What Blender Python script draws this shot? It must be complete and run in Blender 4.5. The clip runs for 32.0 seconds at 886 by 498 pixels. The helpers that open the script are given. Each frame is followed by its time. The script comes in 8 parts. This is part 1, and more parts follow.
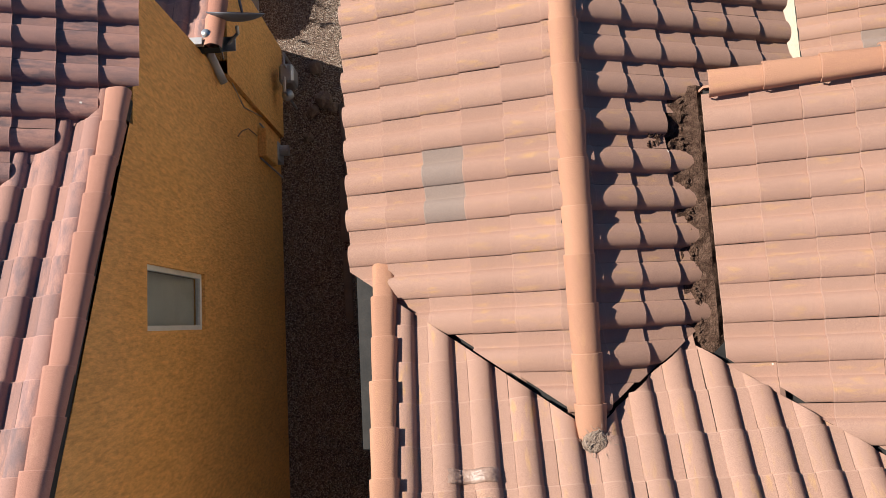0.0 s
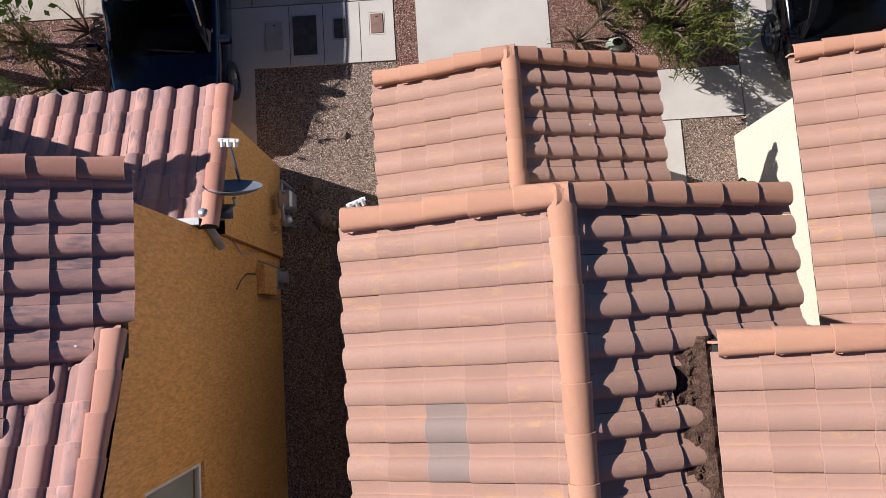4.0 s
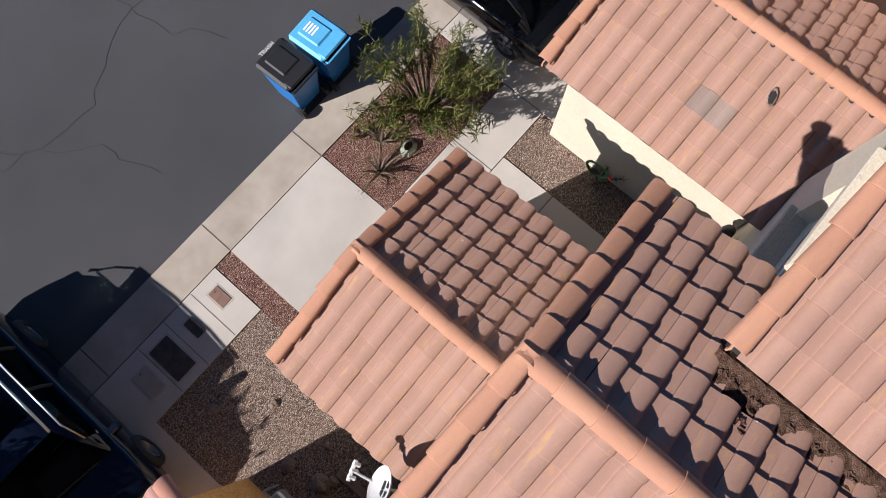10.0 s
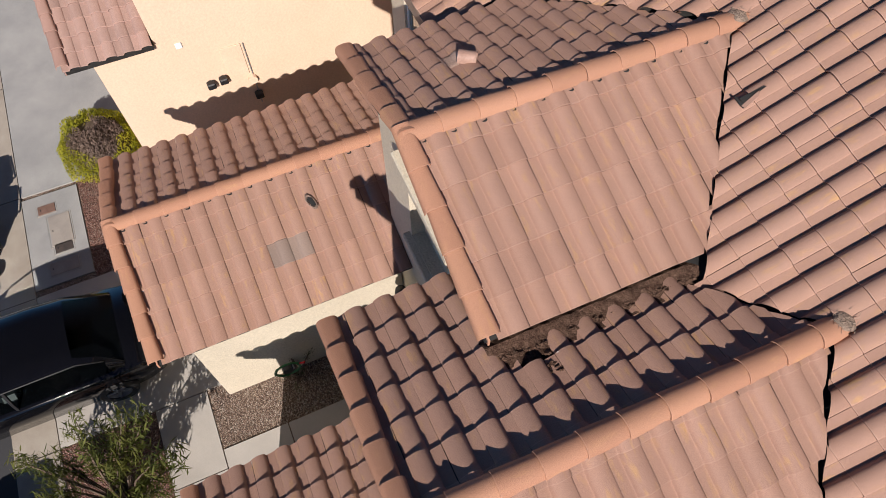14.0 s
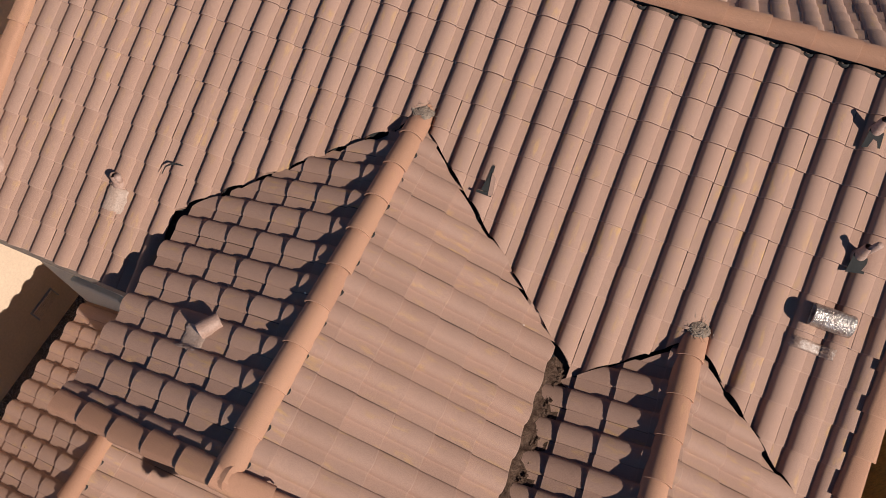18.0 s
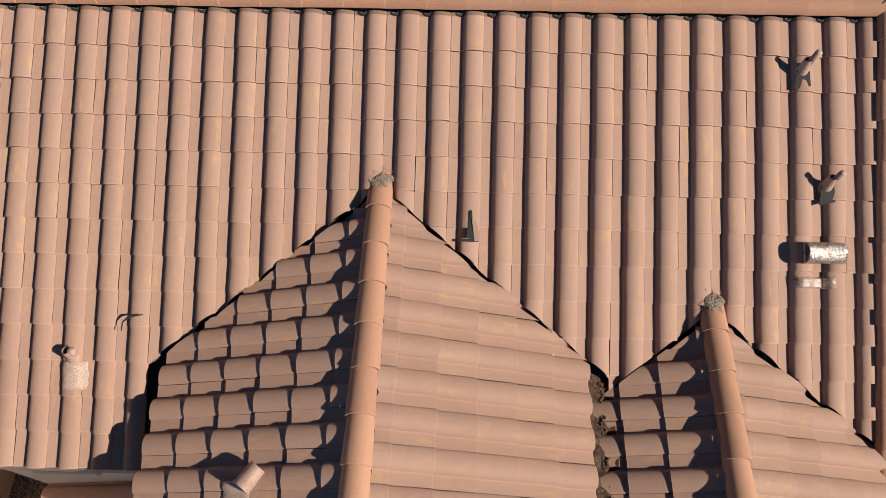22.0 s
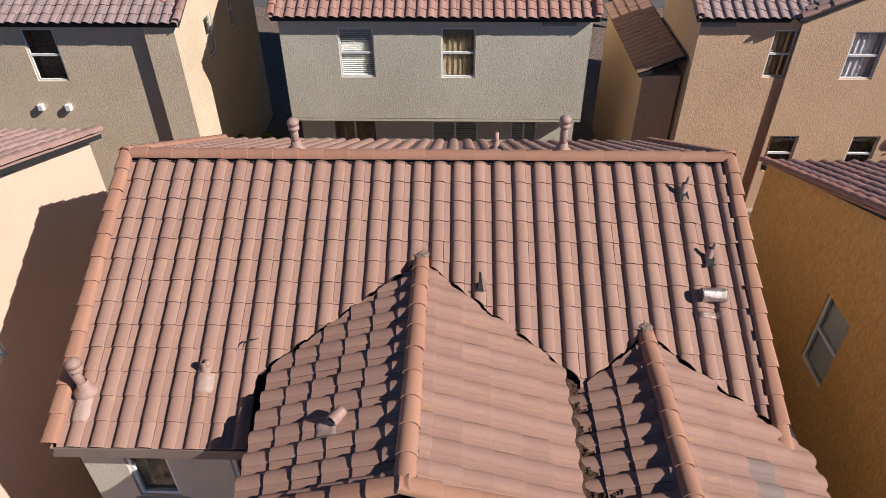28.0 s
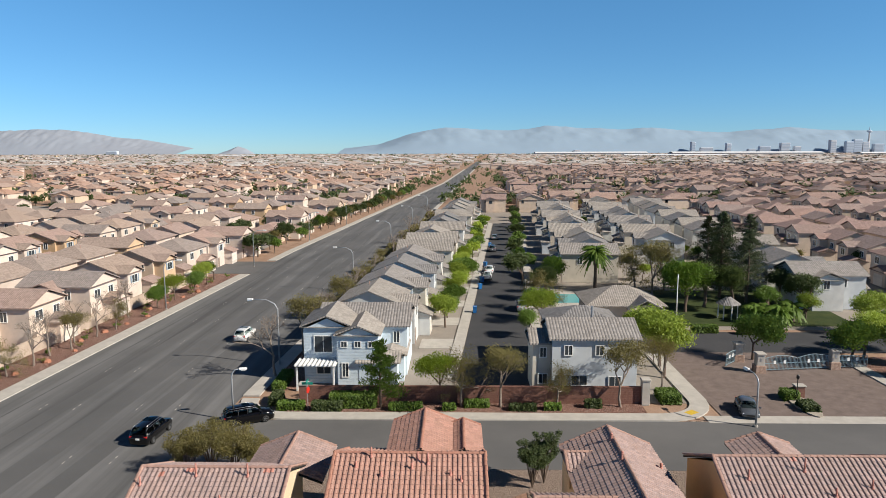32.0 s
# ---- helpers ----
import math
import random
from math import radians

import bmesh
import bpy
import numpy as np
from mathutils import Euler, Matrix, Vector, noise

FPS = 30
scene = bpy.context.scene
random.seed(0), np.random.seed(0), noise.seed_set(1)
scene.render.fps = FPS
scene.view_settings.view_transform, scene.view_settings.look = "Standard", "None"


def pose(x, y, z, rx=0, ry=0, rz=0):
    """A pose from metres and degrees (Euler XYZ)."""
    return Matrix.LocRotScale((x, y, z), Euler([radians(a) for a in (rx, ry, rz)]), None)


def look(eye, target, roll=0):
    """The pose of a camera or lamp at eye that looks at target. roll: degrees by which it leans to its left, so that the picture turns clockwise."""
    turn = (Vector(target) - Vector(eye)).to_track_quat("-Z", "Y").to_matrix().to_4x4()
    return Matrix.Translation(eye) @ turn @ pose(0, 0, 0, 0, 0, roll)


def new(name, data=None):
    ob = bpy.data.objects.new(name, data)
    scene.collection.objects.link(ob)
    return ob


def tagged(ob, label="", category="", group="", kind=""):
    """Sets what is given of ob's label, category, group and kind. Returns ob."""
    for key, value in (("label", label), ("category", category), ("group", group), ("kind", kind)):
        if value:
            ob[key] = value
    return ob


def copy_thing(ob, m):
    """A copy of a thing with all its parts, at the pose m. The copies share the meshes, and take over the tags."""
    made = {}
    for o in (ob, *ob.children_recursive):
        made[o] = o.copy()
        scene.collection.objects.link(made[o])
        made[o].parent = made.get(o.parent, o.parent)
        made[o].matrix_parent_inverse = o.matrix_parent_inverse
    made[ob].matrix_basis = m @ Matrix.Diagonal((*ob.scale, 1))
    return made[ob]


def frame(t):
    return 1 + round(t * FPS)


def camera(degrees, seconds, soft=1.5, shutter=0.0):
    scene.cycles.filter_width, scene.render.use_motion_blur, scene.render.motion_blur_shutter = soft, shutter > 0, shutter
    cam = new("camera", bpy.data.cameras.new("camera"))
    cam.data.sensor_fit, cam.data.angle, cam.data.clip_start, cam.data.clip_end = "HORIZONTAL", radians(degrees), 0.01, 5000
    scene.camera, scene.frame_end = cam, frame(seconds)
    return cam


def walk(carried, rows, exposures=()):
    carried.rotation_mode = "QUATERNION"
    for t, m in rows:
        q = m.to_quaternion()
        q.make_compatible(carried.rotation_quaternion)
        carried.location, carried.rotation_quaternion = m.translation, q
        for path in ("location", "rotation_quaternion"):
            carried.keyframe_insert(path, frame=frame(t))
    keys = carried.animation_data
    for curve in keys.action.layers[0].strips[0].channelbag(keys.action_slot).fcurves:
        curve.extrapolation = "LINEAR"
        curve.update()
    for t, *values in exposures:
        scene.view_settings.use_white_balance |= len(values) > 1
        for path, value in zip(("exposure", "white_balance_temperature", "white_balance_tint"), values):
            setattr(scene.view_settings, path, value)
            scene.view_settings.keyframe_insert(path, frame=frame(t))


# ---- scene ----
import colorsys
import itertools

cam = camera(65.80, 32.0, 0.6)
PATH = [
    (0, 3.968, -3.199, 11.544, 6.11, 0.35, 177.02),
    (0.5, 3.960, -3.474, 11.563, 6.32, 0.35, 176.90),
    (1, 3.965, -3.746, 11.579, 6.48, 0.27, 176.85),
    (1.5, 3.946, -4.040, 11.594, 6.23, 0.30, 176.87),
    (2, 3.937, -4.303, 11.610, 6.21, 0.28, 176.76),
    (2.5, 3.923, -4.543, 11.625, 6.20, 0.31, 176.72),
    (3, 3.905, -4.756, 11.632, 6.26, 0.37, 176.63),
    (3.5, 3.903, -4.964, 11.627, 6.24, 0.37, 176.59),
    (4, 3.879, -5.228, 11.634, 6.17, 0.39, 176.44),
    (4.5, 3.869, -5.533, 11.632, 6.23, 0.34, 176.53),
    (6.5, 3.923, -6.397, 11.722, -0.53, 0.00, 178.74),
    (7, 3.911, -6.454, 11.743, -0.57, 0.32, -179.03),
    (7.5, 3.881, -6.456, 11.736, -0.47, 0.39, 176.30),
    (8, 3.838, -6.447, 11.750, -0.43, 0.38, 168.57),
    (8.5, 3.758, -6.435, 11.729, 1.59, 0.40, 151.19),
    (9, 3.689, -6.392, 11.705, 5.42, 0.46, 139.52),
    (9.5, 3.682, -6.368, 11.727, 9.35, 0.34, 134.09),
    (10, 3.661, -6.336, 11.742, 13.22, 0.39, 130.89),
    (10.5, 3.665, -6.259, 11.687, 17.46, 0.33, 114.55),
    (11, 3.670, -6.224, 11.675, 21.49, 0.21, 86.48),
    (11.5, 3.683, -6.228, 11.695, 25.58, 0.15, 69.10),
    (12, 3.758, -6.234, 11.653, 29.83, 0.15, 67.37),
    (12.5, 3.762, -6.204, 11.655, 30.05, 0.24, 67.35),
    (13, 3.736, -6.184, 11.677, 29.98, 0.39, 67.25),
    (13.5, 3.752, -6.189, 11.679, 30.22, 0.35, 67.29),
    (15.5, 3.176, -5.899, 11.834, 28.02, 0.41, 60.02),
    (16, 2.784, -5.688, 11.896, 27.83, 0.52, 59.99),
    (16.5, 2.457, -5.500, 11.949, 27.98, 0.69, 54.78),
    (17, 2.196, -5.365, 11.984, 27.86, 0.64, 42.67),
    (17.5, 1.964, -5.240, 12.027, 27.65, 0.33, 31.48),
    (18, 1.786, -5.099, 12.044, 27.84, 0.13, 22.93),
    (18.5, 1.645, -4.961, 12.050, 28.21, -0.01, 14.79),
    (19, 1.543, -4.840, 12.063, 28.52, -0.11, 6.10),
    (19.5, 1.515, -4.830, 12.060, 28.77, 0.07, 1.85),
    (20, 1.487, -4.825, 12.058, 28.80, 0.12, 1.86),
    (20.5, 1.480, -4.817, 12.051, 28.93, 0.08, 1.79),
    (21, 1.380, -4.819, 12.062, 28.96, 0.12, 1.70),
    (21.5, 1.068, -4.813, 12.104, 28.63, 0.40, 1.83),
    (22, 0.714, -4.812, 12.095, 28.21, 0.52, 1.84),
    (22.5, 0.477, -4.845, 11.801, 28.06, 0.51, 1.89),
    (23, 0.281, -4.990, 11.392, 29.07, 0.08, 1.69),
    (23.5, 0.213, -5.062, 11.321, 29.44, -0.16, 1.53),
    (24, 0.208, -5.101, 11.311, 29.59, -0.16, 1.47),
    (24.5, 0.214, -5.087, 11.320, 29.37, -0.10, 1.44),
    (25, 0.200, -5.086, 11.303, 32.65, -0.24, 1.46),
    (25.5, 0.173, -5.036, 11.322, 35.81, -0.38, 1.26),
    (26, 0.171, -4.990, 11.341, 39.05, -0.41, 1.17),
    (26.5, 0.158, -5.058, 11.379, 42.69, -0.52, 1.04),
    (28.5, 0.688, -11.023, 13.403, 55.52, 0.42, 1.28),
    (29, 0.944, -13.597, 13.823, 59.59, 0.43, 1.22),
    (29.5, 1.354, -16.372, 14.786, 63.09, 0.39, 1.40),
    (30, 1.728, -18.987, 16.636, 66.68, 0.46, 1.36),
    (30.5, 2.023, -21.062, 18.796, 70.64, 0.36, 1.26),
    (31, 2.294, -22.405, 21.104, 74.34, 0.27, 1.23),
    (31.5, 2.456, -23.166, 23.487, 78.06, 0.17, 1.19),
    (32, 2.543, -23.603, 25.970, 81.76, 0.15, 1.13),
]
walk(cam, [(row[0], pose(*row[1:])) for row in PATH], [
    (0, 0.72, 6600, 10), (1.5, 0.72, 6250, 12), (4.5, 0.72, 6050, 14), (7, 0.7, 6080, 13), (9, 0.62, 6080, 14), (11, 0.6, 6350, 16),
    (12, 0.32, 6550, 16), (13, 0.27, 6500, 16), (16, 0.15, 6450, 10), (17, 0.04, 6400, 10), (18, 0.06, 6600, 10), (19, 0.27, 6450, 10), (20, 0.33, 6700, 6),
    (24, 0.35, 6700, 6), (26.5, 0.34, 6350, 8), (28.5, 0.2, 6200, 16), (29, 0.16, 6250, 16), (30, 0.1, 6400, 16), (31, 0.26, 6400, 14), (32, 0.42, 6650, 8)])

# world, sun
SUN = Vector((2.4, -0.9, 1.78)).normalized()
world = bpy.data.worlds.new("sky")
scene.world = world
world.use_nodes = True
wn = world.node_tree
sky = wn.nodes.new("ShaderNodeTexSky")
sky.sky_type = "NISHITA"
sky.sun_disc = False
sky.sun_elevation = math.asin(SUN.z)
sky.sun_rotation = math.atan2(SUN.x, SUN.y)
sky.altitude = 2500
sky.air_density = 0.75
sky.dust_density = 0.0
sky.ozone_density = 3.0
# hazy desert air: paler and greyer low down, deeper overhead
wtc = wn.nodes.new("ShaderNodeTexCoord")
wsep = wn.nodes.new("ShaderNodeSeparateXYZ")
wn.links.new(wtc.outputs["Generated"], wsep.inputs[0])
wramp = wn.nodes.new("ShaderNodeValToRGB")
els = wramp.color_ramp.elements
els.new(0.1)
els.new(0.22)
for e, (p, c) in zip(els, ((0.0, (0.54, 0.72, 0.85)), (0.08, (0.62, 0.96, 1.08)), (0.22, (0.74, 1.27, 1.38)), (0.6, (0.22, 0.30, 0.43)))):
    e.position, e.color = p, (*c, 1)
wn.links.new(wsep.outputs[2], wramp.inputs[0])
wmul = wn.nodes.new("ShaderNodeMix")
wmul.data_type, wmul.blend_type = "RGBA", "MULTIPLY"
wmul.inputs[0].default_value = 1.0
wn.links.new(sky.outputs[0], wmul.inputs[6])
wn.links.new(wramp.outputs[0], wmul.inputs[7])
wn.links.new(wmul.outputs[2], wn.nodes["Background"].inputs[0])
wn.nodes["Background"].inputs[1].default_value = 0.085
sun_data = bpy.data.lights.new("sun", "SUN")
sun_data.energy = 5.0
sun_data.angle = radians(0.53)
sun_data.color = (1.0, 0.93, 0.84)
sun = new("sun", sun_data)
sun.matrix_world = look(SUN * 200, (0, 0, 0))


# ---- materials ----
def shader(name, rough=0.85, metal=0.0):
    m = bpy.data.materials.new(name)
    m.use_nodes = True
    b = m.node_tree.nodes["Principled BSDF"]
    b.inputs["Roughness"].default_value = rough
    b.inputs["Metallic"].default_value = metal
    return m, m.node_tree, b


def node(nt, kind, **values):
    n = nt.nodes.new(kind)
    for k, v in values.items():
        n.inputs[k.replace("_", " ")].default_value = v
    return n


def noise_tex(nt, scale, detail=4.0, rough=0.55, coord="Object"):
    tc = nt.nodes.new("ShaderNodeTexCoord")
    n = node(nt, "ShaderNodeTexNoise", Scale=scale, Detail=detail, Roughness=rough)
    nt.links.new(tc.outputs[coord], n.inputs["Vector"])
    return n.outputs["Fac"]


def ramp(nt, fac, stops):
    r = nt.nodes.new("ShaderNodeValToRGB")
    els = r.color_ramp.elements
    while len(els) < len(stops):
        els.new(0.5)
    for e, (p, c) in zip(els, stops):
        e.position, e.color = p, (*c, 1)
    nt.links.new(fac, r.inputs[0])
    return r.outputs[0]


def mix(nt, kind, fac, a, b):
    n = nt.nodes.new("ShaderNodeMix")
    n.data_type, n.blend_type = "RGBA", kind
    for sock, v in ((n.inputs[0], fac), (n.inputs[6], a), (n.inputs[7], b)):
        if isinstance(v, (int, float)):
            sock.default_value = v
        elif isinstance(v, tuple):
            sock.default_value = (*v, 1)
        else:
            nt.links.new(v, sock)
    return n.outputs[2]


def maths(nt, op, a, b=0.0):
    n = nt.nodes.new("ShaderNodeMath")
    n.operation = op
    for sock, v in ((n.inputs[0], a), (n.inputs[1], b)):
        if isinstance(v, (int, float)):
            sock.default_value = v
        else:
            nt.links.new(v, sock)
    return n.outputs[0]


def bump(nt, b, height, strength=0.4, dist=0.01):
    n = node(nt, "ShaderNodeBump", Strength=strength, Distance=dist)
    nt.links.new(height, n.inputs["Height"])
    nt.links.new(n.outputs[0], b.inputs["Normal"])


def surface(name, c0, c1, scale=3.0, fine=60.0, rough=0.85, metal=0.0, bumps=0.4, dist=0.008, spec=0.5, stain=0.25, random_hue=0.0):
    """Two-scale coloured surface: broad mottling between two colours, fine grain, relief."""
    m, nt, b = shader(name, rough, metal)
    big = noise_tex(nt, scale, 5.0, 0.6)
    small = noise_tex(nt, fine, 3.0, 0.6)
    col = ramp(nt, big, [(0.32, c0), (0.68, c1)])
    grain = ramp(nt, small, [(0.25, (1 - stain,) * 3), (0.75, (1 + stain * 0.6,) * 3)])
    col = mix(nt, "MULTIPLY", 1.0, col, grain)
    if random_hue:
        info = nt.nodes.new("ShaderNodeObjectInfo")
        lum = ramp(nt, info.outputs["Random"], [(0.0, (1 - random_hue,) * 3), (1.0, (1 + random_hue,) * 3)])
        col = mix(nt, "MULTIPLY", 1.0, col, lum)
    nt.links.new(col, b.inputs["Base Color"])
    b.inputs["Specular IOR Level"].default_value = spec
    if bumps:
        bump(nt, b, small, bumps, dist)
    return m


def tile_material(name, c0, c1, streak, shade=0.22, moss=(0.30, 0.20, 0.15), edge=(-0.013, 0.3055, 0.003), flash=(0.54, 0.74, 0.9)):
    """Blended concrete roof tile: every tile its own tone, pale streaks along the tile, grain."""
    m, nt, b = shader(name, 0.8)
    info = nt.nodes.new("ShaderNodeObjectInfo")
    geo = nt.nodes.new("ShaderNodeNewGeometry")
    rnd = maths(nt, "FRACT", maths(nt, "ADD", info.outputs["Random"], geo.outputs["Random Per Island"]))
    col = mix(nt, "MIX", rnd, c0, c1)
    rnd2 = maths(nt, "FRACT", maths(nt, "MULTIPLY", rnd, 17.31))
    lum = ramp(nt, rnd2, [(0.0, (1 - shade,) * 3), (1.0, (1 + shade * 0.5,) * 3)])
    col = mix(nt, "MULTIPLY", 1.0, col, lum)
    tc = nt.nodes.new("ShaderNodeTexCoord")
    mp = nt.nodes.new("ShaderNodeMapping")
    mp.inputs["Scale"].default_value = (17.0, 5.0, 9.0)
    nt.links.new(tc.outputs["UV"], mp.inputs[0])
    ns = node(nt, "ShaderNodeTexNoise", Scale=1.0, Detail=5.0, Roughness=0.6)
    ns.noise_dimensions = "4D"
    nt.links.new(mp.outputs[0], ns.inputs["Vector"])
    nt.links.new(maths(nt, "MULTIPLY", rnd, 91.0), ns.inputs["W"])
    rnd3 = maths(nt, "FRACT", maths(nt, "MULTIPLY", rnd, 5.77))
    amount = maths(nt, "MULTIPLY", ramp(nt, ns.outputs["Fac"], [(flash[0], (0, 0, 0)), (flash[1], (1, 1, 1))]), maths(nt, "MULTIPLY", rnd3, flash[2]))
    col = mix(nt, "MIX", amount, col, streak)
    wide = noise_tex(nt, 0.7, 4.0, 0.6, "Object")
    grain = noise_tex(nt, 150.0, 4.0, 0.75, "Object")
    col = mix(nt, "MULTIPLY", 1.0, col, ramp(nt, grain, [(0.3, (0.62,) * 3), (0.7, (1.24,) * 3)]))
    col = mix(nt, "MIX", maths(nt, "MULTIPLY", ramp(nt, wide, [(0.5, (0, 0, 0)), (0.75, (1, 1, 1))]), 0.25), col, moss)
    # lower lip paled for wear and lit edge, laps darkened for dirt and shade, droppings and nail holes
    uv = nt.nodes.new("ShaderNodeSeparateXYZ")
    nt.links.new(tc.outputs["UV"], uv.inputs[0])
    wob = maths(nt, "MULTIPLY", maths(nt, "SUBTRACT", noise_tex(nt, 22.0, 4.0, 0.7, "Object"), 0.5), 0.016)
    v = maths(nt, "ADD", uv.outputs[1], wob)
    u = maths(nt, "ADD", uv.outputs[0], maths(nt, "MULTIPLY", wob, 0.4))
    # the sunlit nose is put into the colour, on top of wear
    lip = maths(nt, "LESS_THAN", v, edge[0])
    col = mix(nt, "MIX", maths(nt, "MULTIPLY", lip, 0.22), col, tuple(min(1.0, x * 1.35 + 0.08) for x in c0))
    # lap and seam shade painted in as a dark line, along with dirt
    dirt_and_shade = maths(nt, "GREATER_THAN", v, edge[1])
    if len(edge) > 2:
        dirt_and_shade = maths(nt, "MAXIMUM", dirt_and_shade, maths(nt, "LESS_THAN", u, edge[2]))
    col = mix(nt, "MIX", maths(nt, "MULTIPLY", dirt_and_shade, 0.6), col, tuple(x * 0.22 for x in c1))
    vo = node(nt, "ShaderNodeTexVoronoi", Scale=7.0)
    vo.voronoi_dimensions = "4D"
    nt.links.new(tc.outputs["Object"], vo.inputs["Vector"])
    nt.links.new(maths(nt, "MULTIPLY", info.outputs["Random"], 40.0), vo.inputs["W"])
    sc = nt.nodes.new("ShaderNodeSeparateColor")
    nt.links.new(vo.outputs["Color"], sc.inputs[0])
    spot = maths(nt, "LESS_THAN", maths(nt, "ADD", vo.outputs["Distance"], maths(nt, "MULTIPLY", grain, 0.1)), maths(nt, "MULTIPLY", sc.outputs[1], 0.17))
    col = mix(nt, "MIX", maths(nt, "MULTIPLY", spot, maths(nt, "GREATER_THAN", sc.outputs[0], 0.72)), col, (0.72, 0.68, 0.62))
    col = mix(nt, "MIX", maths(nt, "MULTIPLY", spot, maths(nt, "LESS_THAN", sc.outputs[0], 0.12)), col, (0.03, 0.02, 0.015))
    nt.links.new(col, b.inputs["Base Color"])
    b.inputs["Specular IOR Level"].default_value = 0.3
    bump(nt, b, grain, 0.35, 0.004)
    return m


def plain(name, c, rough=0.5, metal=0.0, spec=0.5):
    return surface(name, tuple(v * 0.9 for v in c), tuple(min(v * 1.08, 1) for v in c), 4.0, 40.0, rough, metal, 0.05, 0.002, spec, 0.07)


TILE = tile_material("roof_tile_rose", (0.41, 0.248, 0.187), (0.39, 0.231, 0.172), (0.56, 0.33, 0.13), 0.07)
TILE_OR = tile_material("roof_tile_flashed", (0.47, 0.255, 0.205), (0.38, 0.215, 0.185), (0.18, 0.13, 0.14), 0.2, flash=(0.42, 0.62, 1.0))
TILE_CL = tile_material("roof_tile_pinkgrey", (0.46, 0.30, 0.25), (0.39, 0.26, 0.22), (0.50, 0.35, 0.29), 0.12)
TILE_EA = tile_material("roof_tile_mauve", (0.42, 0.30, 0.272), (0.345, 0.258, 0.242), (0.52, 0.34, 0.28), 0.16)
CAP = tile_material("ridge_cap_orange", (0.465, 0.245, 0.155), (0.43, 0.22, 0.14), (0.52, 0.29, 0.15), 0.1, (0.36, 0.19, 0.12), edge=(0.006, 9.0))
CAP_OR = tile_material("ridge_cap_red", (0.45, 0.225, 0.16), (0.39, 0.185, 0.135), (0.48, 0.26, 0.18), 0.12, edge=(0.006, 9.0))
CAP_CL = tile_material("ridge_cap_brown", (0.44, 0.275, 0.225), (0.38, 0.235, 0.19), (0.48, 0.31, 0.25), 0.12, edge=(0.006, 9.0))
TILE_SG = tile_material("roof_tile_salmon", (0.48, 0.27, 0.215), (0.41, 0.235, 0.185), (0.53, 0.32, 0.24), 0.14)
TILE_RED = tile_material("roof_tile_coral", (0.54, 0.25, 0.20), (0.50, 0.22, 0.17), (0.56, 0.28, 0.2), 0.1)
FELT = surface("roof_felt", (0.012, 0.012, 0.012), (0.03, 0.028, 0.026), 5.0)
STUCCO = surface("stucco_cream_greige", (0.57, 0.505, 0.395), (0.63, 0.56, 0.44), 1.2, 38.0, 0.95, 0, 0.8, 0.014, 0.2, 0.2)
STUCCO_OR = surface("stucco_orange", (0.77, 0.40, 0.13), (0.82, 0.435, 0.15), 0.9, 36.0, 0.95, 0, 1.0, 0.03, 0.2, 0.3)
def stretch(m, scale):
    """Draw the material's fine grain out along one axis."""
    nt = m.node_tree
    for n in [n for n in nt.nodes if n.type == "TEX_NOISE" and n.inputs["Scale"].default_value > 10]:
        mp = nt.nodes.new("ShaderNodeMapping")
        mp.inputs["Scale"].default_value = scale
        nt.links.new(n.inputs["Vector"].links[0].from_socket, mp.inputs[0])
        nt.links.new(mp.outputs[0], n.inputs["Vector"])


stretch(STUCCO_OR, (1.0, 1.0, 0.3))
STUCCO_CL = surface("stucco_peach", (0.72, 0.525, 0.385), (0.765, 0.565, 0.42), 0.8, 22.0, 0.95, 0, 0.45, 0.01, 0.2, 0.1)
STUCCO_EA = surface("stucco_tan", (0.64, 0.51, 0.35), (0.74, 0.61, 0.435), 0.45, 27.0, 0.95, 0, 0.8, 0.016, 0.2, 0.24)
STUCCO_E = surface("stucco_sage", (0.56, 0.51, 0.39), (0.65, 0.60, 0.465), 0.45, 27.0, 0.95, 0, 0.8, 0.016, 0.2, 0.24)
STUCCO_B = surface("stucco_apricot", (0.67, 0.45, 0.28), (0.75, 0.51, 0.325), 0.45, 27.0, 0.95, 0, 0.8, 0.016, 0.2, 0.24)
STUCCO_AM = surface("stucco_amber", (0.64, 0.40, 0.185), (0.71, 0.45, 0.22), 0.45, 27.0, 0.95, 0, 0.8, 0.016, 0.2, 0.24)
TRIM = surface("trim_paint", (0.50, 0.45, 0.36), (0.56, 0.50, 0.41), 2.0, 50.0, 0.8, 0, 0.3, 0.004, 0.3, 0.1)
FASCIA = surface("fascia_brown", (0.20, 0.15, 0.12), (0.27, 0.2, 0.16), 3.0, 60.0, 0.7)
WHITE = plain("white_vinyl", (0.78, 0.78, 0.76), 0.4)
METAL = plain("galvanised_metal", (0.42, 0.43, 0.45), 0.45, 0.7)
PIPE = surface("painted_pipe", (0.36, 0.22, 0.17), (0.46, 0.3, 0.24), 8.0, 60.0, 0.6)
SILVER = surface("foil_patch", (0.26, 0.165, 0.125), (0.40, 0.27, 0.21), 16.0, 50.0, 0.35, 0.0, 0.6, 0.01)
FOIL = surface("foil_wrap", (0.42, 0.31, 0.25), (0.78, 0.70, 0.63), 14.0, 40.0, 0.3, 0.75, 1.0, 0.02)
MORTAR = surface("old_mortar", (0.20, 0.14, 0.11), (0.30, 0.22, 0.175), 20.0, 90.0, 0.95, 0, 1.0, 0.02)
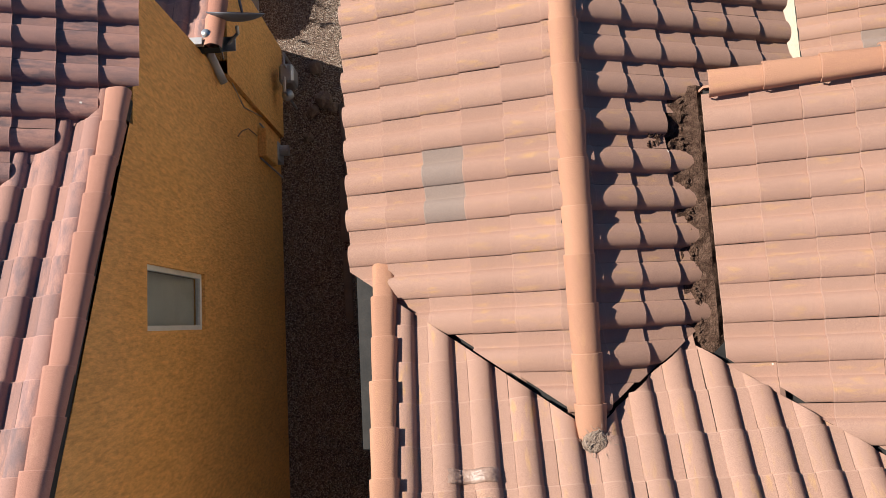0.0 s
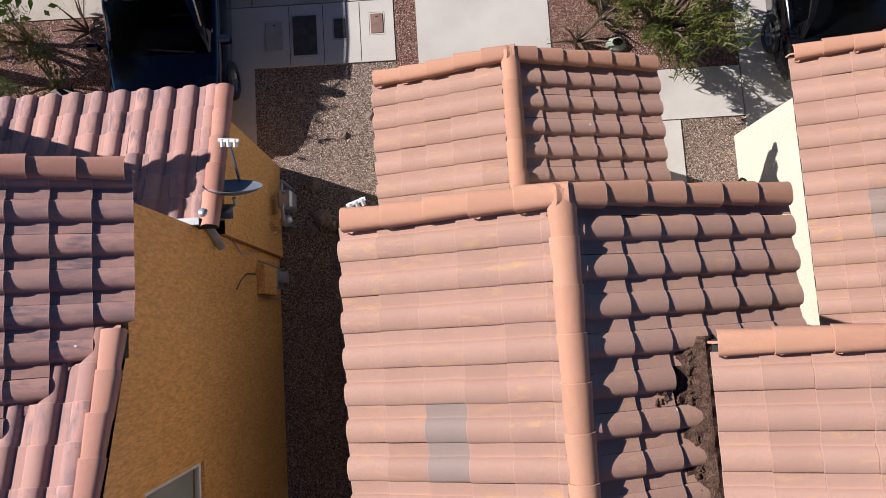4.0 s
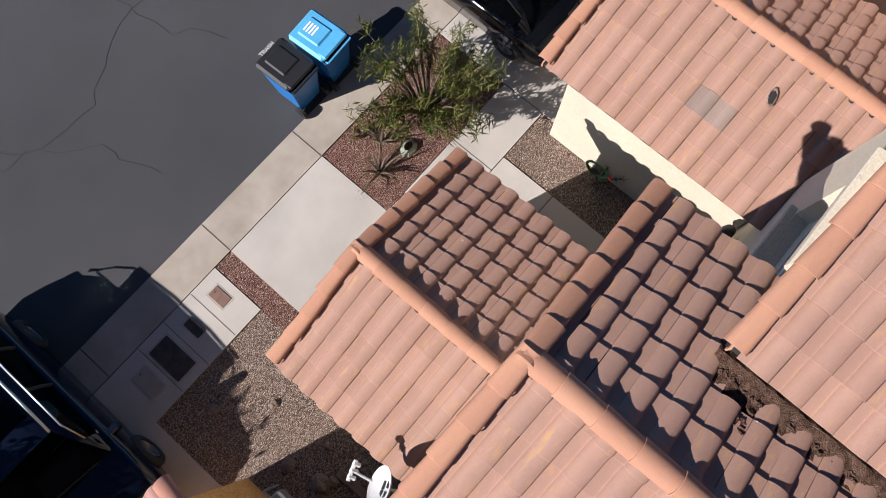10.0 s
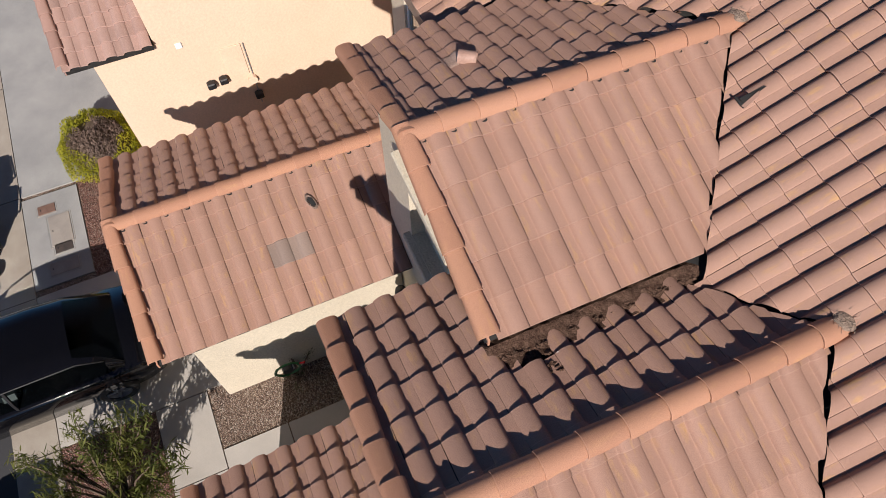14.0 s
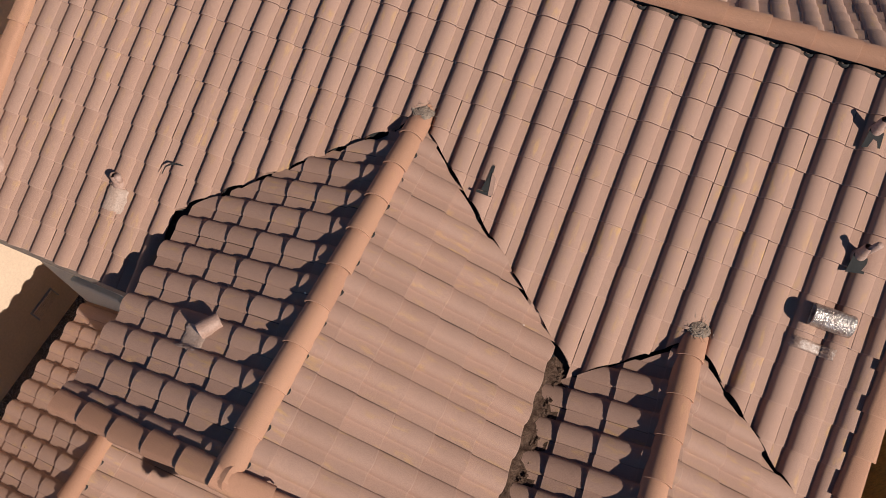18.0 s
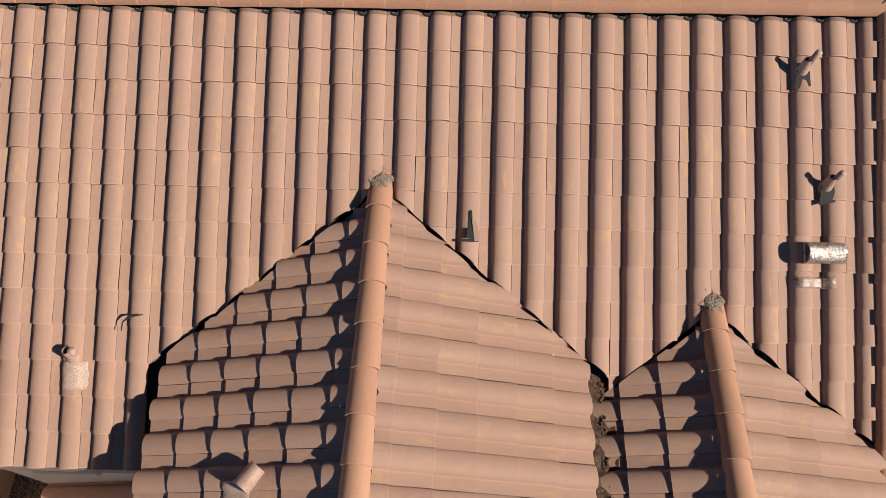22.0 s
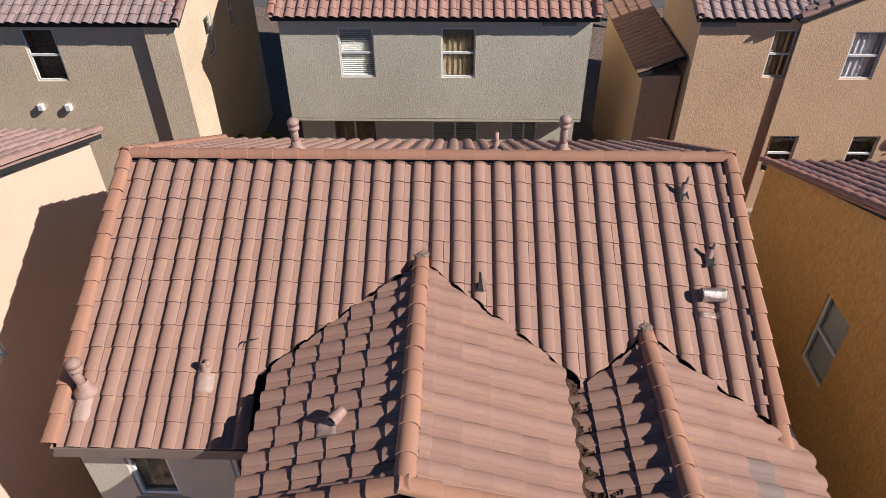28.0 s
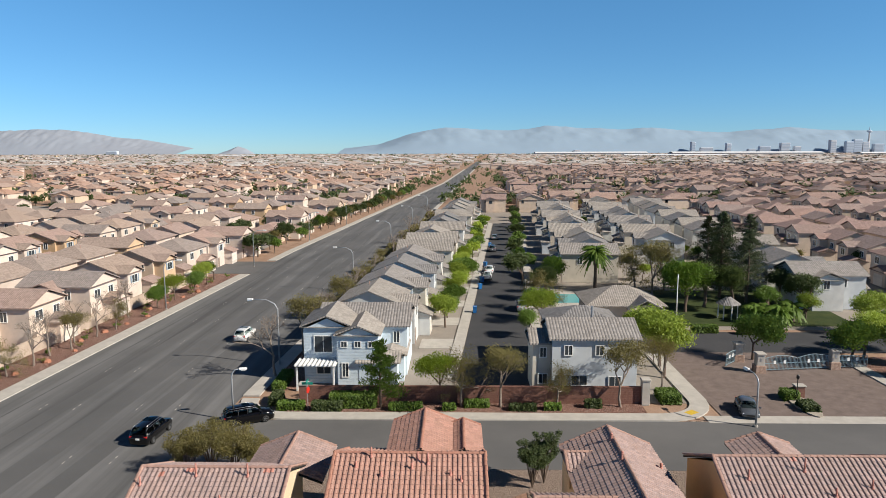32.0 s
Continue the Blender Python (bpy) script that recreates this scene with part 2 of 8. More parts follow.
DIRT = surface("valley_dirt", (0.075, 0.04, 0.028), (0.20, 0.125, 0.09), 22.0, 80.0, 0.95, 0, 1.0, 0.03, 0.1, 0.5)
ASPHALT = surface("asphalt", (0.05, 0.051, 0.055), (0.066, 0.066, 0.07), 0.25, 120.0, 0.9, 0, 0.5, 0.006, 0.3, 0.3)
ROAD = surface("road_asphalt", (0.105, 0.103, 0.102), (0.155, 0.15, 0.146), 0.06, 40.0, 0.9, 0, 0.3, 0.006, 0.3, 0.15)
def road_material(name, c0, c1):
    """Worn asphalt: long wheel streaks, blotches and grain."""
    m = surface(name, c0, c1, 0.06, 40.0, 0.9, 0, 0.3, 0.006, 0.3, 0.15)
    nt = m.node_tree
    b = nt.nodes["Principled BSDF"]
    tc = nt.nodes.new("ShaderNodeTexCoord")
    mp = nt.nodes.new("ShaderNodeMapping")
    mp.inputs["Rotation"].default_value = (0, 0, 0.0535)
    mp.inputs["Scale"].default_value = (0.42, 0.006, 1.0)
    nt.links.new(tc.outputs["Object"], mp.inputs[0])
    ns = node(nt, "ShaderNodeTexNoise", Scale=1.0, Detail=5.0, Roughness=0.65)
    nt.links.new(mp.outputs[0], ns.inputs["Vector"])
    old = b.inputs["Base Color"].links[0].from_socket
    nt.links.new(mix(nt, "MULTIPLY", 1.0, old, ramp(nt, ns.outputs["Fac"], [(0.32, (0.66,) * 3), (0.68, (1.34,) * 3)])), b.inputs["Base Color"])
    return m


ROAD_MAIN = road_material("main_road_asphalt", (0.105, 0.104, 0.104), (0.15, 0.148, 0.146))
CONCRETE = surface("concrete", (0.40, 0.372, 0.335), (0.495, 0.462, 0.415), 0.8, 90.0, 0.9, 0, 0.35, 0.003, 0.3, 0.12)
CONC_GREY = surface("concrete_grey", (0.29, 0.29, 0.285), (0.40, 0.395, 0.38), 0.9, 60.0, 0.9, 0, 0.35, 0.003, 0.3, 0.16)
KERB = surface("kerb_concrete", (0.32, 0.275, 0.225), (0.43, 0.385, 0.325), 1.5, 90.0, 0.9, 0, 0.35, 0.004, 0.3, 0.2)
SOIL = surface("desert_ground", (0.30, 0.19, 0.13), (0.38, 0.26, 0.19), 0.3, 30.0, 0.95, 0, 0.8, 0.02, 0.1, 0.3)
TAR = plain("sealed_crack", (0.012, 0.012, 0.013), 0.7)


def gravel_material(name, stops, size=38.0):
    m, nt, b = shader(name, 0.9)
    tc = nt.nodes.new("ShaderNodeTexCoord")
    vo = node(nt, "ShaderNodeTexVoronoi", Scale=size)
    nt.links.new(tc.outputs["Object"], vo.inputs["Vector"])
    sep = nt.nodes.new("ShaderNodeSeparateColor")
    nt.links.new(vo.outputs["Color"], sep.inputs[0])
    col = ramp(nt, sep.outputs[0], stops)
    edge = ramp(nt, vo.outputs["Distance"], [(0.25, (1, 1, 1)), (0.75, (0.3, 0.3, 0.3))])
    col = mix(nt, "MULTIPLY", 1.0, col, edge)
    nt.links.new(col, b.inputs["Base Color"])
    inv = maths(nt, "SUBTRACT", 1.0, vo.outputs["Distance"])
    bump(nt, b, inv, 1.0, 0.03)
    b.inputs["Specular IOR Level"].default_value = 0.2
    return m


GRAVEL = gravel_material("gravel_buff", [(0.0, (0.16, 0.105, 0.08)), (0.4, (0.35, 0.245, 0.19)), (0.7, (0.47, 0.36, 0.28)), (1.0, (0.66, 0.56, 0.48))], 52.0)
GRAVEL_RED = gravel_material("gravel_red", [(0.0, (0.17, 0.08, 0.06)), (0.5, (0.33, 0.17, 0.13)), (0.8, (0.40, 0.25, 0.20)), (1.0, (0.60, 0.46, 0.39))], 52.0)


def glass_material(name, tint=(0.92, 0.95, 0.95)):
    m, nt, b = shader(name, 0.03)
    b.inputs["Base Color"].default_value = (*tint, 1)
    b.inputs["Transmission Weight"].default_value = 1.0
    b.inputs["IOR"].default_value = 1.45
    return m


GLASS = glass_material("window_glass")
CARGLASS = glass_material("car_glass", (0.09, 0.15, 0.15))
CARGLASS.node_tree.nodes["Principled BSDF"].inputs["IOR"].default_value = 1.1
CARGLASS.node_tree.nodes["Principled BSDF"].inputs["Roughness"].default_value = 0.0
BLIND = plain("blind_slat", (0.80, 0.77, 0.68), 0.6)
SLATGREY = plain("blind_slat_grey", (0.075, 0.083, 0.088), 0.7)
CURTAIN = plain("curtain_cloth", (0.30, 0.215, 0.125), 0.9)
SHEER = plain("curtain_sheer", (0.33, 0.31, 0.34), 0.9)
DARK = plain("dark_room", (0.03, 0.03, 0.032), 0.9)


def paint(name, c, rough=0.14):
    m = plain(name, c, rough)
    b = m.node_tree.nodes["Principled BSDF"]
    b.inputs["Specular IOR Level"].default_value = 0.3
    b.inputs["Coat Weight"].default_value = 0.25
    b.inputs["Coat Roughness"].default_value = 0.05
    return m


RUBBER = plain("tyre_rubber", (0.02, 0.02, 0.02), 0.85)
RIM = plain("alloy_rim", (0.5, 0.5, 0.52), 0.3, 0.9)
BLACKP = plain("black_plastic", (0.015, 0.015, 0.017), 0.5)
REDLAMP = plain("red_lamp", (0.5, 0.01, 0.01), 0.2)
CLEARLAMP = plain("clear_lamp", (0.7, 0.7, 0.72), 0.15)


# ---- geometry tools ----
class Geo:
    """Lists of corners and faces that become one mesh."""

    def __init__(self):
        self.v, self.f, self.uv = [], [], []

    def add(self, pts, faces, uvs=None):
        n = len(self.v)
        self.v += [tuple(p) for p in pts]
        self.uv += [tuple(u) for u in uvs] if uvs else [(p[0], p[1]) for p in pts]
        self.f += [tuple(i + n for i in f) for f in faces]
        return self

    def poly(self, *pts):
        return self.add(pts, [tuple(range(len(pts)))])

    def box(self, x0, y0, z0, x1, y1, z1, m=None):
        pts = [Vector((x, y, z)) for z in (z0, z1) for x, y in ((x0, y0), (x1, y0), (x1, y1), (x0, y1))]
        if m:
            pts = [m @ p for p in pts]
        return self.add(pts, [(3, 2, 1, 0), (4, 5, 6, 7), (0, 1, 5, 4), (1, 2, 6, 5), (2, 3, 7, 6), (3, 0, 4, 7)])

    def bevel_box(self, x0, y0, z0, x1, y1, z1, r, m=None):
        """A box with its upright and upper edges taken off."""
        ring = lambda i, z: [Vector(p + (z,)) for p in ((x0 + r, y0 + i), (x1 - r, y0 + i), (x1 - i, y0 + r), (x1 - i, y1 - r), (x1 - r, y1 - i), (x0 + r, y1 - i), (x0 + i, y1 - r), (x0 + i, y0 + r))]
        pts = ring(0, z0) + ring(0, z1 - r) + ring(r * 0.99, z1)
        if m:
            pts = [m @ p for p in pts]
        fs = [tuple(range(7, -1, -1)), tuple(range(16, 24))]
        for k in (0, 8):
            fs += [(k + i, k + (i + 1) % 8, k + 8 + (i + 1) % 8, k + 8 + i) for i in range(8)]
        return self.add(pts, fs)

    def prism(self, outline, z0, z1, m=None):
        n = len(outline)
        pts = [Vector((x, y, z)) for z in (z0, z1) for x, y in outline]
        if m:
            pts = [m @ p for p in pts]
        return self.add(pts, [tuple(range(n - 1, -1, -1)), tuple(range(n, 2 * n))] + [(i, (i + 1) % n, n + (i + 1) % n, n + i) for i in range(n)])

    def tube(self, path, radii, n=10, cap=True):
        """A round bar along points; radii one or one each."""
        path = [Vector(p) for p in path]
        if isinstance(radii, (int, float)):
            radii = [radii] * len(path)
        rings = []
        for i, p in enumerate(path):
            d = (path[min(i + 1, len(path) - 1)] - path[max(i - 1, 0)]).normalized()
            a = d.orthogonal().normalized() if i == 0 else (a - d * a.dot(d)).normalized()
            b = d.cross(a)
            rings.append([p + (a * math.cos(2 * math.pi * k / n) + b * math.sin(2 * math.pi * k / n)) * radii[i] for k in range(n)])
        fs = []
        for i in range(len(path) - 1):
            fs += [(i * n + k, i * n + (k + 1) % n, (i + 1) * n + (k + 1) % n, (i + 1) * n + k) for k in range(n)]
        if cap:
            fs += [tuple(range(n - 1, -1, -1)), tuple(range((len(path) - 1) * n, len(path) * n))]
        return self.add([p for r in rings for p in r], fs)

    def lathe(self, profile, n=20, m=None):
        """Turn (radius, height) about z."""
        pts = [Vector((r * math.cos(2 * math.pi * k / n), r * math.sin(2 * math.pi * k / n), z)) for r, z in profile for k in range(n)]
        if m:
            pts = [m @ p for p in pts]
        fs = [(i * n + k, i * n + (k + 1) % n, (i + 1) * n + (k + 1) % n, (i + 1) * n + k) for i in range(len(profile) - 1) for k in range(n)]
        return self.add(pts, fs)

    def mesh(self, name, material, smooth=False, flat=None):
        me = bpy.data.meshes.new(name)
        verts, faces, uvs = self.v, self.f, [self.uv[i] for f in self.f for i in f]
        if not smooth:
            where, ids, verts = {}, [], []
            for p in self.v:
                key = (round(p[0], 4), round(p[1], 4), round(p[2], 4))
                if key not in where:
                    where[key] = len(verts)
                    verts.append(p)
                ids.append(where[key])
            pairs = [(tuple(ids[i] for i in f), [self.uv[i] for i in f]) for f in self.f]
            pairs = [(f, u) for f, u in pairs if len(set(f)) == len(f)]
            faces, uvs = [f for f, _ in pairs], [c for _, u in pairs for c in u]
        me.from_pydata(verts, [], faces)
        layer = me.uv_layers.new(name="uv")
        layer.data.foreach_set("uv", np.array(uvs, dtype=np.float32).ravel())
        me.materials.append(material)
        if smooth:
            me.polygons.foreach_set("use_smooth", [not (flat and flat(k)) for k in range(len(me.polygons))])
        me.update()
        return me


def part(name, geo, material, parent=None, label="", smooth=False, kind="", flat=None):
    ob = new(name, geo.mesh(name, material, smooth, flat))
    if parent is not None:
        ob.parent = parent
    return tagged(ob, label, "", "", kind)


def thing(name, x, y, z, label, category, group="", kind="", turn=0.0):
    ob = new(name)
    ob.empty_display_size = 0.2
    ob.matrix_world = pose(x, y, z, 0, 0, turn)
    return tagged(ob, label, category, group, kind)


def house_root(name, label, kind=""):
    return thing(name, 0, 0, 0, label, "house", "", kind)


# ---- roof tiles ----
W, COURSE = 0.295, 0.321
PROFILE = [(0.0, 0.0185), (0.12, 0.011), (0.32, -0.001), (0.36, -0.002), (0.372, 0.004), (0.42, 0.035), (0.5, 0.049), (0.61, 0.057), (0.72, 0.056), (0.82, 0.050), (0.92, 0.038), (0.97, 0.0295), (0.996, 0.0235), (1.0, 0.0185)]


def tile_height(u):
    """Height of the tile surface at u tile widths along a course."""
    u -= math.floor(u)
    return next(h0 + (h1 - h0) * (u - u0) / (u1 - u0) for (u0, h0), (u1, h1) in zip(PROFILE, PROFILE[1:]) if u <= u1)


def tile_points(w, course, lift=0.029, thick=0.018):
    """Three rows of corners of one tile: under its lower edge, over it, and at its upper end."""
    low = [Vector((s * w, -0.02, h + lift - thick)) for s, h in PROFILE]
    top = [Vector((s * w, -0.02, h + lift)) for s, h in PROFILE]
    back = [Vector((s * w, course + 0.02, h)) for s, h in PROFILE]
    return low + top + top + back


K = len(PROFILE)
TILE_FACES = [(r * K + i, r * K + i + 1, (r + 1) * K + i + 1, (r + 1) * K + i) for r in (0, 2) for i in range(K - 1)]


def cut(poly, planes):
    """The part of a polygon on the inner side of all planes (point, normal)."""
    for p0, n in planes:
        out = []
        for a, b in zip(poly, poly[1:] + poly[:1]):
            da, db = (a - p0).dot(n), (b - p0).dot(n)
            if da >= 0:
                out.append(a)
            if (da >= 0) != (db >= 0):
                out.append(a + (b - a) * (da / (da - db)))
        poly = out
        if len(poly) < 3:
            return []
    return poly


def slope_frame(origin, along, up):
    n = along.cross(up).normalized()
    return Matrix(((along.x, up.x, n.x, origin.x), (along.y, up.y, n.y, origin.y), (along.z, up.z, n.z, origin.z), (0, 0, 0, 1)))


def tile_slope(deck, origin, along, up, length, rise, material, cuts=(), single=False, w=W, course=COURSE, odd=None, skip=None, seed=1, fixed=False):
    """Tiles over one slope. single: each whole tile an object of its own."""
    rng = random.Random(seed)
    m = slope_frame(origin, along, up)
    cols, rows = max(1, round(length / w)), max(1, round(rise / course))
    if fixed:
        rows = math.ceil(rise / course)
    w, course = length / cols, course if fixed else rise / rows
    pts = tile_points(w, course)
    joined, fronts = Geo(), set()
    shared = None
    su, sv = W / w, COURSE / course
    uvs = [(p.x * su, p.y * sv) for p in pts]
    for r in range(rows):
        for c in range(cols):
            if skip and skip(c, r, cols, rows):
                continue
            jig = pose(c * w + rng.uniform(-0.003, 0.003), r * course + rng.uniform(-0.004, 0.004), rng.uniform(-0.002, 0.005), rng.uniform(-0.5, 0.5), 0, rng.uniform(-0.5, 0.5))
            place = m @ jig
            corners = [place @ Vector((x, y, 0.0)) for x in (0, w) for y in (0, course)]
            planes = cuts(sum(corners, Vector()) / 4) if callable(cuts) else cuts
            worst = min([min((q - p0).dot(n) for q in corners) for p0, n in planes], default=1)
            if planes and min(max((q - p0).dot(n) for q in corners) for p0, n in planes) <= 0.03:
                continue
            if worst >= 0 and single:
                if shared is None:
                    shared = Geo().add(pts, TILE_FACES, uvs).mesh("roof_tile", material, True, lambda k: k < K - 1)
                ob = new("roof_tile", shared)
                ob.parent = deck
                ob.matrix_local = deck.matrix_world.inverted() @ place
                if odd and (c, r) in odd:
                    ob.data = shared.copy()
                    ob.data.materials[0] = odd[(c, r)]
                continue
            world_pts = [place @ p for p in pts]
            if worst >= 0 and odd and (c, r) in odd:
                part("roof_tile", Geo().add(world_pts, TILE_FACES, uvs), odd[(c, r)], deck, "greyish replacement tile", True)
                continue
            if worst >= 0:
                fronts.update(range(len(joined.f), len(joined.f) + K - 1))
                joined.add(world_pts, TILE_FACES, uvs)
                continue
            seen, vs, us, fs = {}, [], [], []
            inv = place.inverted()
            for nth, f in enumerate(TILE_FACES):
                poly = cut([world_pts[i] for i in f], planes)
                ids = []
                for p in poly:
                    key = (round(p.x, 4), round(p.y, 4), round(p.z, 4), nth < K - 1)
                    if key not in seen:
                        seen[key] = len(vs)
                        vs.append(p)
                        q = inv @ p
                        us.append((q.x * su, q.y * sv))
                    if not ids or ids[-1] != seen[key]:
                        ids.append(seen[key])
                if len(ids) > 2 and len(set(ids)) == len(ids):
                    if nth < K - 1:
                        fronts.add(len(joined.f) + len(fs))
                    fs.append(tuple(ids))
            if fs:
                joined.add(vs, fs, us)
    if joined.v:
        part("tile_field", joined, material, deck, "", True, "stuff", lambda k: k in fronts)


def cap_points(length, r0, r1, drop, square=1.0):
    """A tapered barrel cap along y: wide end first, closed at the low end. square below 1 flattens its top and sides."""
    arc = [math.pi * k / 8 for k in range(9)]
    if square < 1:
        bent = [(math.copysign(abs(math.cos(a)) ** square, math.cos(a)), math.sin(a) ** square) for a in arc]
        ring = lambda r, y: [Vector((c * r, y, s * r * 0.85 - drop)) for c, s in bent]
        pts = ring(r0 - 0.013, 0) + ring(r0, 0) + ring(r0, 0) + ring(r1, length)
        return pts, [(r * 9 + i, r * 9 + i + 1, (r + 1) * 9 + i + 1, (r + 1) * 9 + i) for r in (0, 2) for i in range(8)]
    outer0 = [Vector((math.cos(a) * r0, 0, math.sin(a) * r0 * 0.85 - drop)) for a in arc]
    outer1 = [Vector((math.cos(a) * r1, length, math.sin(a) * r1 * 0.85 - drop)) for a in arc]
    inner0 = [Vector((math.cos(a) * (r0 - 0.013), 0, math.sin(a) * (r0 - 0.013) * 0.85 - drop)) for a in arc]
    pts = inner0 + outer0 + outer0 + outer1
    return pts, [(r * 9 + i, r * 9 + i + 1, (r + 1) * 9 + i + 1, (r + 1) * 9 + i) for r in (0, 2) for i in range(8)]


def caps(parent, name, a, b, material, r=0.118, pitch=0.37, drop=0.06, seed=3, label="", single=True, square=1.0):
    """Barrel caps from a to b, each lapping over the one before."""
    rng = random.Random(seed)
    a, b = Vector(a), Vector(b)
    d = b - a
    n = max(1, round(d.length / pitch))
    step = d.length / n
    y = d.normalized()
    x = y.cross(Vector((0, 0, 1))).normalized()
    z = x.cross(y)
    turn = Matrix(((x.x, y.x, z.x, 0), (x.y, y.y, z.y, 0), (x.z, y.z, z.z, 0), (0, 0, 0, 1)))
    pts, fs = cap_points(step + 0.05, r, r * (0.9 if square == 1 else 0.84), drop, square)
    uvs = [(p.x, p.y) for p in pts]
    shared, joined = None, Geo()
    for k in range(n):
        place = Matrix.Translation(a + y * (k * step)) @ turn @ pose(rng.uniform(-0.004, 0.004) * (1 if square == 1 else 3), 0, 0.012, -2.2 + rng.uniform(-0.5, 0.5), rng.uniform(-1, 1), rng.uniform(-0.9, 0.9))
        if single:
            shared = shared or Geo().add(pts, fs, uvs).mesh(name, material, True, lambda k: k % 16 < 8)
            ob = new(name, shared)
            ob.parent = parent
            ob.matrix_local = parent.matrix_world.inverted() @ place
            tagged(ob, label)
        else:
            joined.add([place @ p for p in pts], fs, uvs)
    if joined.v:
        part(name + "_run", joined, material, parent, label, True, "stuff", lambda k: k % 16 < 8)


def deck_slab(parent, name, pts, material=FELT, thick=0.09, label=""):
    """A roof deck under the tiles from its corners, given in turn."""
    pts = [Vector(p) for p in pts]
    n = (pts[1] - pts[0]).cross(pts[2] - pts[0]).normalized()
    if n.z < 0:
        n = -n
    low = [p - n * thick for p in pts]
    k = len(pts)
    g = Geo().add(pts + low, [tuple(range(k)), tuple(range(2 * k - 1, k - 1, -1))] + [(i, k + i, k + (i + 1) % k, (i + 1) % k) for i in range(k)])
    return part(name, g, material, parent, label)


def gable(house, ax, a0, a1, c, hw, zr, s, tile, cap, cuts=((), ()), single=False, rakes=(True, True), sides=(True, True), ridge=True, odd=None, skip=None, seed=1, over=0.3, single_caps=True, cap_label="", cap_from=None, foam=False, course=None, tiles=None):
    """A gabled roof: ridge along ax from a0 to a1 at the cross place c; zr is the tile plane at the ridge; s the slope.
    The first side faces -y or +x, the second +y or -x; hw: the half width, or one for each side.
    tiles: where the tile field of each side begins and ends along the ridge."""
    q = math.hypot(1, s)
    halves = hw if isinstance(hw, tuple) else (hw, hw)
    for side in (0, 1):
        hw = halves[side]
        ze = zr - s * hw
        t0, t1 = tiles[side] if tiles else (a0, a1)
        if not sides[side]:
            continue
        if ax == "x":
            g = -1 if side == 0 else 1
            along = Vector((1, 0, 0)) if side == 0 else Vector((-1, 0, 0))
            org = Vector((t0 if side == 0 else t1, c + g * hw, ze))
            up = Vector((0, -g / q, s / q))
        else:
            g = 1 if side == 0 else -1
            along = Vector((0, 1, 0)) if side == 0 else Vector((0, -1, 0))
            org = Vector((c + g * hw, t0 if side == 0 else t1, ze))
            up = Vector((-g / q, 0, s / q))
        n = along.cross(up)
        foot = org + along * ((a0 - t0) if side == 0 else (t1 - a1))
        corners = [foot, foot + along * (a1 - a0), foot + along * (a1 - a0) + up * hw * q, foot + up * hw * q]
        poly = cut([p - n * 0.03 for p in corners], () if callable(cuts[side]) else cuts[side])
        if not poly:
            continue
        deck = deck_slab(house, "roof_slope", poly)
        own = cuts[side]
        if course and ax == "y":
            limit = ((Vector((c, 0, 0)), Vector((g, 0, 0))), (Vector((0, a0 + 0.05, 0)), Vector((0, 1, 0))))
            own = (lambda p, base=own, limit=limit: (base(p) if callable(base) else base) + limit)
        rise = hw * q - 0.02
        if course and ax == "x":
            org, rise = org + up * 0.04, math.floor(rise / course) * course - 0.001
        tile_slope(deck, org, along, up, t1 - t0, rise, tile, own, single, odd=(odd or {}).get(side), skip=(skip or {}).get(side), seed=seed + side, course=course or COURSE, fixed=bool(course))
    at = (lambda a, d, z: Vector((a, c + d, z))) if ax == "x" else (lambda a, d, z: Vector((c + d, a, z)))
    if ridge:
        lo = a0 if cap_from is None else cap_from
        ends = (at(lo, 0, zr + 0.085), at(a1, 0, zr + 0.085))
        caps(house, "ridge_cap", *(ends[::-1] if ax == "x" and foam else ends), cap, seed=seed, label=cap_label, single=single_caps)
        g = Geo()
        k = (at(0, 0.075, 0) - at(0, 0, 0), at(0.0, 0, 0.09) - at(0.0, 0, 0))
        p, q2 = at(lo + 0.1, 0, zr - 0.06), at(a1 - 0.1, 0, zr - 0.06)
        g.add([p - k[0], p + k[0], p + k[0] + k[1], p - k[0] + k[1], q2 - k[0], q2 + k[0], q2 + k[0] + k[1], q2 - k[0] + k[1]], [(0, 1, 2, 3), (7, 6, 5, 4), (0, 4, 5, 1), (1, 5, 6, 2), (2, 6, 7, 3), (3, 7, 4, 0)])
        if foam:
            f0, f1 = tiles[0] if tiles else (a0, a1)
            cols_ = max(1, round((f1 - f0) / W))
            for k in range(cols_):
                yy = f0 + (k + 0.24) * (f1 - f0) / cols_
                if a0 + 0.1 < yy < a1 - 0.3:
                    g.lathe([(0.0, 0.022), (0.03, 0.019), (0.05, 0.008), (0.054, -0.02)], 12, Matrix.Translation(at(yy, -0.094 if ax == "x" else 0.094, zr - s * 0.094 + 0.006)) @ Matrix.Diagonal((0.95, 0.5, 1, 1) if ax == "x" else (0.5, 0.95, 1, 1)))
        part("ridge_foam", g, FELT, house)
